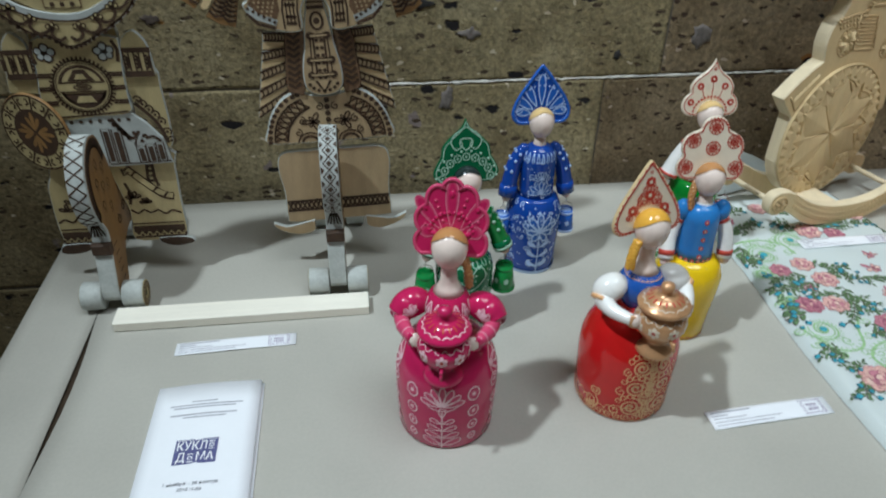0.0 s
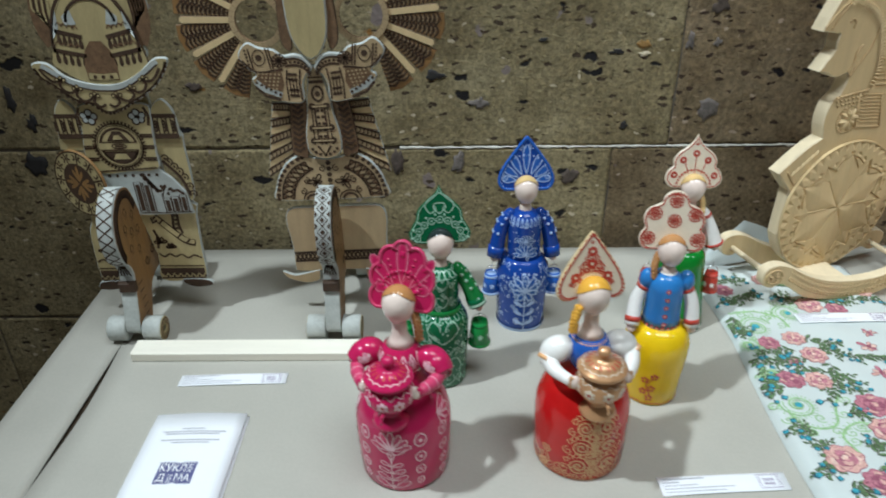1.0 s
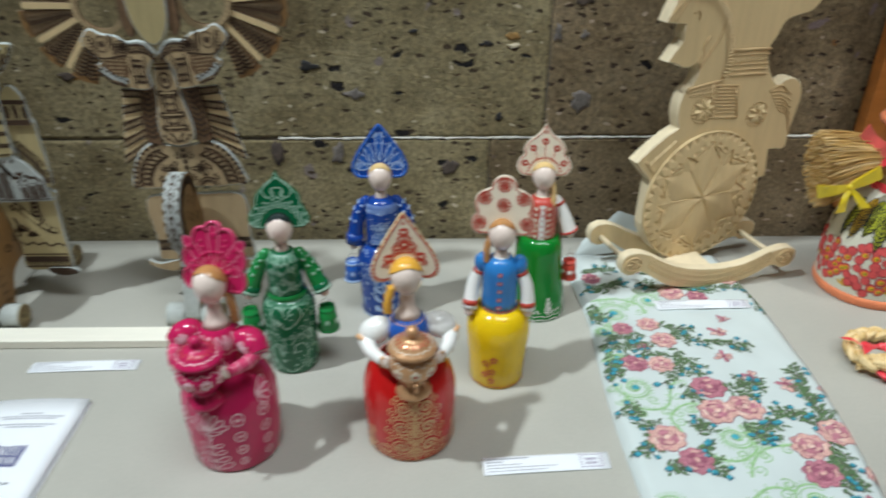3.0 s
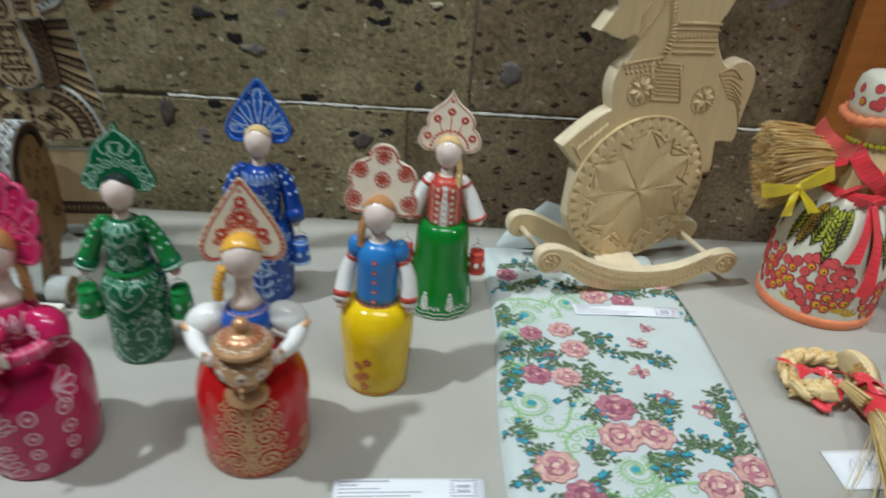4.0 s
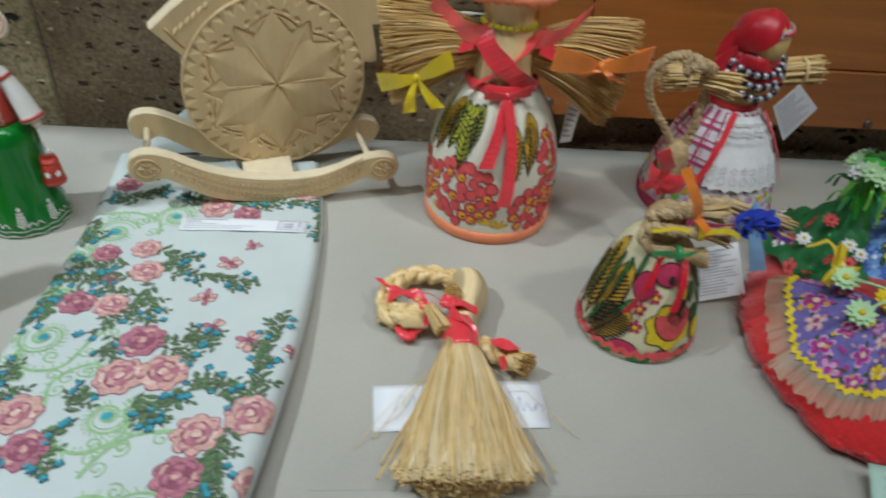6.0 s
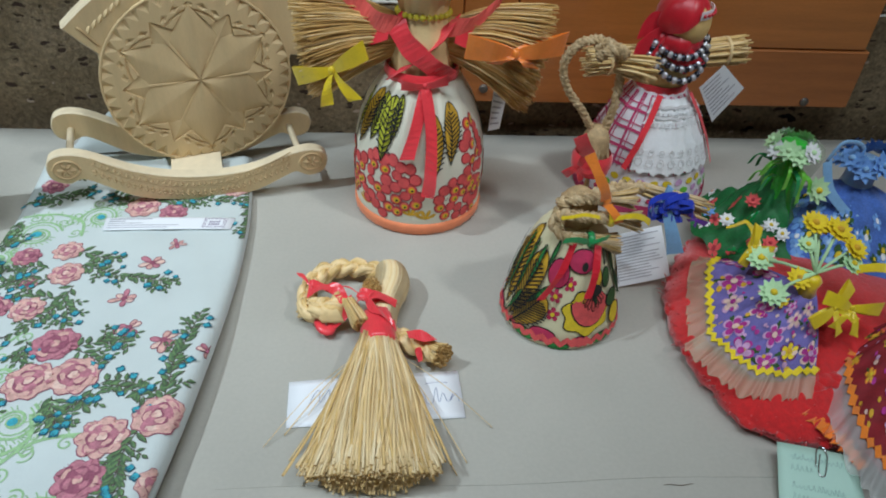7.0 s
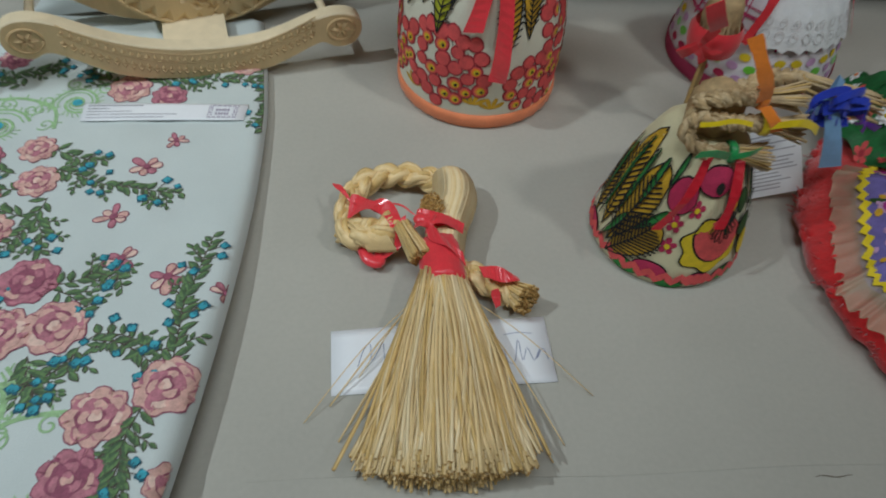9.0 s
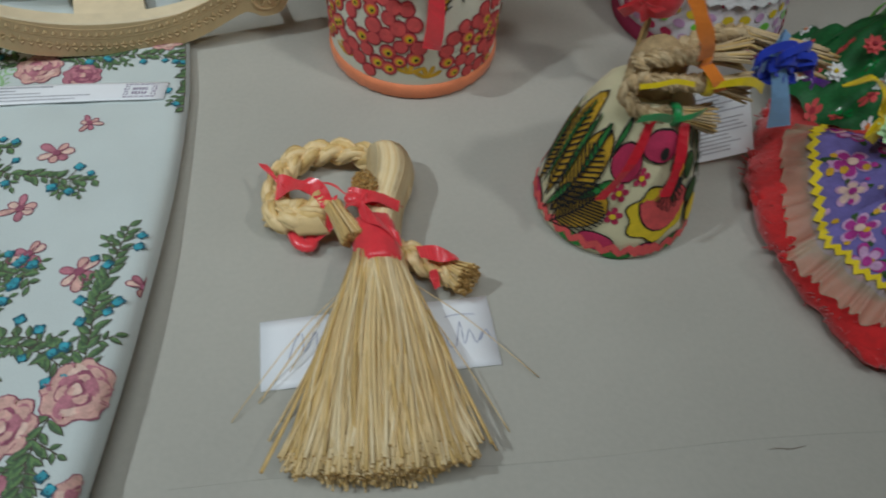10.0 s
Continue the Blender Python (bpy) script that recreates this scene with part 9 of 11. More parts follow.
def feather(pen, x, y, length, wide, turn, mat, n=9, rib=0.0013, over=0.0):
    """A printed plume: a leaf with dark ribs."""
    pen.at(x, y, -turn)
    pen.lift = 0.0006 + over
    pen.drop(0, 0, length, wide, 0, 0.0009, BLACK_PRINT, mat)
    pen.lift = 0.0010 + over
    pen.stroke([(0, 0), (0, length * 0.5), (0, length)], 0.0011, BLACK_PRINT)
    for i in range(n):
        v = length * (0.12 + 0.75 * i / n)
        h = wide * 0.45 * math.sin(math.pi * min(1, v / length + 0.1))
        for sx in (-1, 1):
            pen.stroke([(0, v), (sx * h, v + h * 0.8)], rib, BLACK_PRINT)


def big_straw_doll():
    k = Kit()
    prof = [(0.0640, 0.0005), (0.0655, 0.012), (0.0662, 0.03), (0.0665, 0.055), (0.0645, 0.080), (0.0585, 0.105), (0.0500, 0.126), (0.0400, 0.142), (0.0345, 0.150)]
    k.lathe(prof, CREAM_CLOTH, seg=72, wave=pleats(15, 0.050, 0.05, 0.15))
    k.lathe([(0.0648, 0.0), (0.0668, 0.003), (0.0674, 0.009), (0.0664, 0.0135)], ORANGE_CLOTH, seg=72, wave=lambda a, z: 1 + 0.006 * math.sin(34 * a))
    pen = Pen(k, on_lathe(prof, wave=pleats(15, 0.050, 0.05, 0.15)), 0.0006)
    rng = random.Random(21)
    for cu, cv, ru, rv, n in ((-0.032, 0.054, 0.037, 0.034, 78), (0.050, 0.038, 0.032, 0.024, 44), (0.066, 0.078, 0.018, 0.038, 34), (-0.095, 0.05, 0.028, 0.03, 26), (0.125, 0.045, 0.03, 0.03, 26), (-0.15, 0.06, 0.028, 0.03, 24)):
        done = []
        tries = 0
        while len(done) < n and tries < 900:
            tries += 1
            a, q = rng.uniform(0, 6.28), math.sqrt(rng.random())
            x, y = cu + ru * q * math.cos(a), cv + rv * q * math.sin(a)
            if y > 0.0185 and all((x - p) ** 2 + (y - s) ** 2 > 0.0094 ** 2 for p, s in done):
                done.append((x, y))
                berry(pen, x, y, rng.uniform(0.0058, 0.0070), rng.random() < 0.36)
        pen.lift = 0.0004
        pen.at(0, 0)
        for i in range(6):
            pen.stroke([(cu, cv + rv * 1.05), (cu + rng.uniform(-1, 1) * ru, cv + rng.uniform(-0.4, 0.6) * rv)], 0.0008, STEM)
    for q, (u, v, L, w, t, m) in enumerate(((-0.088, 0.086, 0.052, 0.022, 4, LIME_PRINT), (-0.074, 0.086, 0.056, 0.022, 10, OCHRE), (-0.058, 0.094, 0.048, 0.030, 14, LIME_PRINT), (-0.038, 0.080, 0.060, 0.024, 2, LIME_PRINT), (-0.030, 0.100, 0.042, 0.016, 8, LIME_PRINT), (0.018, 0.066, 0.062, 0.024, 0, OCHRE), (0.034, 0.080, 0.056, 0.028, 10, OCHRE), (0.10, 0.085, 0.05, 0.022, 10, FERN), (-0.12, 0.09, 0.045, 0.02, -5, OCHRE))):
        feather(pen, u, v, L, w, t, m, 8 if m is LIME_PRINT else 11, 0.0013, 0.0003 * (q % 5))
    for u, v in ((-0.060, 0.022), (0.010, 0.020), (0.075, 0.021), (-0.005, 0.024)):
        for t in (-60, -20, 20, 60):
            pen.at(0, 0)
            pen.lift = 0.0005
            pen.drop(u, v, 0.012, 0.005, t, 0, OCHRE, OCHRE)
    # straw body, neck and head
    k.lathe([(0.0330, 0.146), (0.0290, 0.156), (0.0300, 0.175), (0.0285, 0.192), (0.0230, 0.202), (0.0225, 0.212), (0.0260, 0.226), (0.0285, 0.244), (0.0260, 0.262), (0.0150, 0.274), (0.002, 0.277)], STRAW_PALE, seg=60, wave=lambda a, z: 1 + 0.018 * math.sin(41 * a) + 0.01 * math.sin(23 * a + 60 * z))
    for i in range(26):
        a = 2 * math.pi * i / 26
        k.ball((0.0238 * math.sin(a), -0.0238 * math.cos(a), 0.2075 + 0.002 * math.cos(a)), 0.0029, BEAD_YELLOW, 10, 7)
    # printed kerchief with an orange hem
    k.lathe([(0.0325, 0.236), (0.0330, 0.246), (0.0325, 0.262), (0.0300, 0.275), (0.0240, 0.281), (0.001, 0.283)], CREAM_CLOTH, (0, 0.003, 0), 40, lambda a, z: 1 + 0.035 * math.sin(5 * a))
    k.tube([(0.035 * (1 + 0.035 * math.sin(5 * a)) * math.sin(a), 0.003 - 0.035 * (1 + 0.035 * math.sin(5 * a)) * math.cos(a), 0.2355 + 0.003 * math.cos(2 * a)) for a in [2 * math.pi * i / 72 for i in range(73)]], [0.0052 + 0.0012 * math.sin(i * 1.9) for i in range(73)], ORANGE_CLOTH, 8)
    kp = Pen(k, on_lathe([(0.0325, 0.236), (0.0330, 0.246), (0.0325, 0.262), (0.0300, 0.275), (0.0240, 0.281)], (0, 0.003, 0), lambda a, z: 1 + 0.035 * math.sin(5 * a)), 0.0008)
    for i in range(40):
        berry(kp, rng.uniform(-0.1, 0.1), rng.uniform(0.246, 0.275), 0.0050, i % 4 == 0)
    # straw arms, tied with bows
    straw_fan(k, (-0.018, 0, 0.186), (-0.106, -0.006, 0.172), 0.016, 0.034, 0.052, 2200, 31, (STRAW_GOLD, STRAW_GOLD, STRAW_HONEY, STRAW_PALE), 0.005, 0.008, 0.00055)
    straw_fan(k, (0.018, 0, 0.184), (0.106, -0.006, 0.168), 0.016, 0.034, 0.054, 2200, 32, (STRAW_GOLD, STRAW_GOLD, STRAW_HONEY, STRAW_PALE), 0.006, 0.008, 0.00055)
    for sx in (-1, 1):
        k.tube([(sx * 0.018, 0, 0.186), (sx * 0.045, -0.001, 0.184)], [0.017, 0.018], STRAW_HONEY, 18)
        core = []
        for j in range(5):
            t = j / 4
            for i in range(20):
                a = 2 * math.pi * i / 20
                core.append((sx * (0.030 + 0.066 * t), -0.005 * t + (0.0145 + 0.0135 * t) * math.cos(a), 0.186 - 0.014 * t + 0.003 * math.sin(math.pi * t) + (0.0145 + 0.0285 * t) * math.sin(a)))
        k.add(core, [(20 * j + i, 20 * j + (i + 1) % 20, 20 * j + 20 + (i + 1) % 20, 20 * j + 20 + i) for j in range(4) for i in range(20)] + [tuple(range(80, 100))], STRAW_GOLD)
        k.band(smooth_line([(sx * 0.022, -0.020, 0.200), (sx * 0.040, -0.022, 0.204), (sx * 0.055, -0.016, 0.212), (sx * 0.070, -0.014, 0.228)], 5), [(0.003, 0.0015 * math.sin(i * 0.8), 0.0082) for i in range(16)], RIBBON_CORAL)
        k.band(smooth_line([(sx * 0.030, -0.022, 0.196), (sx * 0.050, -0.022, 0.190), (sx * 0.066, -0.020, 0.197)], 5), [(0.001, 0.003, 0.0075)] * 11, RIBBON_RED)
        k.tube([(sx * 0.046, 0.021 * math.cos(a), 0.184 + 0.021 * math.sin(a)) for a in [2 * math.pi * i / 20 for i in range(21)]], 0.004, RIBBON_RED, 6, 0.5)
    bow(k, (-0.080, -0.036, 0.162), 0.034, RIBBON_YELLOW, (-0.2, -1, 0.2), 18, 0.9)
    bow(k, (0.082, -0.040, 0.188), 0.042, RIBBON_ORANGE, (0.2, -1, 0.2), -8, 0.25)
    # red ribbon crossed on the breast, belt, bow and long tails
    for sx in (-1, 1):
        k.band(smooth_line([(sx * 0.026, -0.016, 0.206), (sx * 0.014, -0.0295, 0.188), (-sx * 0.010, -0.0325, 0.168), (-sx * 0.026, -0.026, 0.156)], 6), [(0.0072 + 0.0008 * math.sin(i), 0.0010 * math.sin(i * 0.9), 0.0062) for i in range(19)], RIBBON_RED)
    k.lathe([(0.0345, 0.1475), (0.0362, 0.151), (0.0350, 0.1565), (0.0335, 0.159)], RIBBON_RED, seg=48, caps=False)
    bow(k, (0.004, -0.0385, 0.152), 0.020, RIBBON_RED, (0.05, -1, 0.1), 0, 0)
    k.band(smooth_line([(0.004, -0.040, 0.150), (-0.002, -0.058, 0.120), (-0.010, -0.068, 0.090)], 6), [(0.0050 + 0.00018 * i, 0.0030 * math.sin(i * 0.35), 0.0022) for i in range(13)], RIBBON_RED)
    k.band(smooth_line([(0.005, -0.040, 0.150), (0.012, -0.060, 0.115), (0.013, -0.072, 0.075), (0.011, -0.073, 0.052)], 6), [(0.0046 + 0.00010 * i, 0.0034 * math.sin(0.8 + i * 0.28), 0.0) for i in range(19)], RIBBON_RED)
    return k.thing("straw_doll", "straw doll in a berry-print skirt with red ribbons", "doll", "straw and rag dolls", at=pose(0.551, -0.168, 0, 0, 0, -4))


big_straw_doll()


def hang_tag(label, corners, rows=7):
    """A small printed card hung on a doll; corners as seen, clockwise from the top left."""
    tl, tr, br, bl = [Vector(c) for c in corners]
    k = Kit()
    n = (tr - tl).cross(bl - tl).normalized() * 0.0004
    vs = [p + s for s in (n, -n) for p in (tl, tr, br, bl)]
    k.add(vs, [(0, 1, 2, 3), (7, 6, 5, 4), (0, 4, 5, 1), (1, 5, 6, 2), (2, 6, 7, 3), (3, 7, 4, 0)], PAPER, False)
    ob = k.thing("paper_tag", label, "tag")
    toward = n.normalized() * (1 if n.y < 0 else -1)

    def S(u, v):
        return tl.lerp(tr, u).lerp(bl.lerp(br, u), v), toward
    rng = random.Random(rows)
    bars(ob, S, [(0.08, rng.uniform(0.6, 0.93), 0.08 + 0.86 * i / rows, 0.26 / rows, INK) for i in range(rows)], lift=0.0007)
    return ob


hang_tag("small white paper tag hanging at the straw doll's side", [(0.627, -0.140, 0.116), (0.641, -0.140, 0.111), (0.637, -0.142, 0.073), (0.625, -0.142, 0.070)], 6)


def straw_broom_doll():
    """A straw doll lying on the table: a fanned skirt, a braided hoop and braided arms."""
    k = Kit()
    rng = random.Random(41)
    knot, hem = Vector((0.5105, -0.400, 0.0185)), Vector((0.5085, -0.522, 0.0165))
    # the packed inside of the skirt, then the loose straws over it
    core = []
    for j in range(7):
        t = j / 6
        c = knot.lerp(hem, t * 0.985)
        for i in range(24):
            a = 2 * math.pi * i / 24
            core.append((c.x + (0.0130 + 0.0270 * t) * math.cos(a), c.y - 0.006 * t * (1 - math.cos(a) ** 2), max(0.0012, c.z + (0.0103 + 0.0038 * t) * math.sin(a))))
    k.add(core, [(24 * j + i, 24 * j + (i + 1) % 24, 24 * j + 24 + (i + 1) % 24, 24 * j + 24 + i) for j in range(6) for i in range(24)] + [tuple(range(144, 168))], STRAW_PALE)
    for i in range(2600):
        t = rng.uniform(-1, 1)
        h = rng.uniform(-1, 1) * math.sqrt(max(0, 1 - t * t))
        if i % 3:
            h = abs(h) ** 0.6 * math.sqrt(max(0, 1 - t * t)) * 1.04
        top = knot + Vector((0.0136 * max(-1, min(1, t + rng.gauss(0, 0.10))), rng.uniform(-0.002, 0.006), 0.0108 * h))
        arc = 0.008 * (1 - t * t) - 0.002
        end = hem + Vector((0.0425 * t + rng.gauss(0, 0.0044), -arc + rng.uniform(-0.005, 0.009), 0.0150 * h))
        mid = top.lerp(end, rng.uniform(0.4, 0.6)) + Vector((rng.gauss(0, 0.0034) - 0.0028 * t, 0, 0.0012 * h + rng.gauss(0, 0.0012)))
        end.z, mid.z = max(0.0016, end.z), max(0.0016, mid.z)
        r = rng.uniform(0.0004, 0.00135)
        k.tube(smooth_line([top, mid, end], 3), r, rng.choice((STRAW, STRAW_PALE, STRAW_PALE, STRAW_PALE, STRAW_WHITE)), 5, rng.uniform(0.18, 0.40))
        k.ball(end, (r * 0.95, r * 0.4, r * 0.6), STRAW_CUT if i % 3 else STRAW, 5, 3)
    for s, dx, y, r in ((-1, 0.080, -0.488, 0.0003), (-1, 0.066, -0.478, 0.0005), (-1, 0.060, -0.500, 0.0006), (-1, 0.054, -0.490, 0.0004), (1, 0.068, -0.505, 0.0004), (1, 0.090, -0.474, 0.0003), (1, 0.060, -0.515, 0.0005), (-1, 0.050, -0.460, 0.0003)):
        p = knot + Vector((s * 0.012, -0.006, -0.004))
        q = Vector((0.5085 + s * dx, y, 0.0014))
        k.tube(smooth_line([p, p.lerp(q, 0.5) + Vector((rng.uniform(-0.004, 0.004), 0, 0.006)), q], 5), r, STRAW_PALE, 4, 0.5)
    # head: straws folded over into a smooth bulb
    k.ball((0.5225, -0.330, 0.0180), (0.0138, 0.0255, 0.0142), STRAW_PALE, 24, 16, pose(0, 0, 0, 0, 0, 8))
    for i in range(420):
        t = rng.uniform(0, 2 * math.pi)
        e = Vector((math.cos(t), 0, math.sin(t)))
        rows = [(0.5115, -0.392, 0.0185, 0.0125, 0.0100), (0.5150, -0.362, 0.0185, 0.0128, 0.0118), (0.5225, -0.332, 0.0185, 0.0148, 0.0150), (0.5210, -0.309, 0.0178, 0.0122, 0.0122), (0.5160, -0.303, 0.0165, 0.0060, 0.0050)]
        k.tube(smooth_line([Vector((x + a * e.x, y, z + b * e.z)) for x, y, z, a, b in rows], 4), rng.uniform(0.0006, 0.0011), rng.choice((STRAW_PALE, STRAW_WHITE, STRAW_WHITE)), 4, 0.4)
    # braided hoop and the bun that ends it
    hoop = [(0.512, -0.3065, 0.0135), (0.494, -0.3010, 0.0135), (0.474, -0.3010, 0.013), (0.4575, -0.3100, 0.0125), (0.4490, -0.3270, 0.012), (0.4490, -0.3450, 0.012), (0.4560, -0.3570, 0.013)]
    k.braid(hoop, 0.0088, (STRAW_PALE, STRAW_PALE, STRAW), 2.6)
    k.braid([(0.447, -0.350, 0.013), (0.456, -0.3600, 0.0165), (0.467, -0.3600, 0.0180), (0.480, -0.3560, 0.0190)], 0.0105, (STRAW_PALE, STRAW, STRAW_PALE), 1.1)
    for y0, y1 in ((-0.362, -0.372), (-0.358, -0.369)):
        for i in range(14):
            x = 0.447 + 0.0014 * i
            k.tube(smooth_line([(x, y0 + 0.010, 0.020), (x + 0.010, y0 - 0.004, 0.0235), (x + 0.017, y1 - 0.001, 0.014)], 4), 0.0009, STRAW_PALE, 4, 0.5)
    # three cut tufts
    for c, d, n, wide, long in (((0.5045, -0.3480, 0.030), (0.15, -0.45, 0.9), 110, 0.0072, 0.007), ((0.4880, -0.3660, 0.027), (0.42, -0.85, -0.12), 120, 0.0070, 0.021), ((0.5570, -0.4080, 0.016), (0.55, -0.72, 0.25), 170, 0.0092, 0.0105)):
        d = Vector(d).normalized()
        sd = d.orthogonal().normalized()
        up = d.cross(sd)
        for i in range(n):
            a, q = rng.uniform(0, 6.28), math.sqrt(rng.random())
            off = (sd * math.cos(a) + up * math.sin(a)) * wide * q
            p, e = Vector(c) + off * 0.75, Vector(c) + off * 1.12 + d * (long + rng.uniform(-0.0012, 0.0016))
            p.z, e.z = max(0.002, p.z), max(0.0014, e.z)
            k.tube([p - d * 0.006, p, e], 0.0009, STRAW_PALE if i % 4 == 0 else STRAW, 4)
            k.ball(e, 0.00095, STRAW_CUT, 5, 3)
    k.braid([(0.522, -0.388, 0.013), (0.534, -0.394, 0.0135), (0.546, -0.401, 0.0135), (0.557, -0.410, 0.014)], 0.0090, (STRAW_PALE, STRAW, STRAW_PALE), 1.3)
    # red ribbon: belt, ties and loose ends
    k.T = pose(0.5110, -0.388, 0.0185, 90, 0, 3)
    k.lathe([(0.0140, -0.0175), (0.0152, -0.0165), (0.0156, -0.008), (0.0148, 0.004), (0.0152, 0.012), (0.0146, 0.0165)], RIBBON_RED, seg=48, wave=lambda a, z: 1 - 0.14 * abs(math.cos(a)) + 0.018 * math.sin(9 * a + 130 * z) + 0.012 * math.sin(17 * a - 90 * z))
    k.T = pose(0.5150, -0.3590, 0.0185, 90, 0, 10)
    k.lathe([(0.0137, -0.0045), (0.0143, 0.0), (0.0137, 0.0045)], RIBBON_RED, seg=30, wave=lambda a, z: 1 - 0.08 * abs(math.cos(a)) + 0.012 * math.sin(11 * a))
    k.T = Matrix()

    def tie(pts, wide, twist=0.0):
        line = smooth_line(pts, 6)
        w, m = Vector(wide), len(line) - 1
        k.band(line, [w * (0.8 + 0.25 * math.sin(4 * i / m + twist)) + Vector((0, 0, 1)) * w.length * 0.35 * math.sin(7 * i / m + twist) for i in range(m + 1)], RIBBON_RED, 0.0004)
    tie([(0.4945, -0.3600, 0.036), (0.501, -0.3650, 0.0385), (0.512, -0.3635, 0.0365), (0.526, -0.3640, 0.027)], (0.001, 0.0050, 0.001))
    tie([(0.4790, -0.3400, 0.026), (0.4860, -0.3480, 0.031), (0.4930, -0.3580, 0.035), (0.499, -0.3640, 0.037)], (0.0034, -0.0024, 0.001), 1)
    tie([(0.4950, -0.3640, 0.037), (0.500, -0.3690, 0.0385), (0.506, -0.3670, 0.038)], (0.002, 0.0058, 0.001), 2)
    tie([(0.5000, -0.3700, 0.036), (0.5110, -0.3790, 0.0345), (0.5250, -0.3900, 0.027)], (-0.002, 0.0060, 0.002), 0.6)
    k.ball((0.4985, -0.3640, 0.0365), (0.0062, 0.0050, 0.0036), RIBBON_RED, 12, 8)
    tie([(0.4400, -0.3190, 0.023), (0.4465, -0.3310, 0.0255), (0.4530, -0.3410, 0.026)], (0.0030, -0.0022, 0.001), 0.4)
    tie([(0.4500, -0.3420, 0.0245), (0.4580, -0.3420, 0.027), (0.4680, -0.3440, 0.0275), (0.4780, -0.3500, 0.026)], (0.001, 0.0072, 0.001), 1.2)
    tie([(0.4660, -0.3400, 0.0275), (0.4740, -0.3460, 0.0275), (0.4800, -0.3540, 0.0255), (0.4830, -0.3640, 0.021)], (0.0052, 0.002, 0.001), 0.2)
    tie([(0.4830, -0.3540, 0.0245), (0.4845, -0.3640, 0.0225), (0.4800, -0.3730, 0.0135), (0.4700, -0.3720, 0.0080)], (0.0050, 0.001, 0.002), 2.2)
    k.tube(smooth_line([(0.4590, -0.3640, 0.010), (0.4630, -0.3740, 0.0085), (0.4690, -0.3765, 0.0075), (0.4715, -0.3690, 0.0075)], 5), 0.0046, RIBBON_RED, 8, 0.6)
    tie([(0.5350, -0.3990, 0.0260), (0.5460, -0.4030, 0.0285), (0.5580, -0.4050, 0.0265)], (0.0010, -0.0056, 0.0), 0.8)
    tie([(0.5430, -0.4100, 0.022), (0.5455, -0.4170, 0.013)], (0.0026, 0.001, 0), 0)
    return k.thing("straw_doll", "straw doll with a fanned skirt lying on its card", "doll", "straw and rag dolls")


straw_broom_doll()


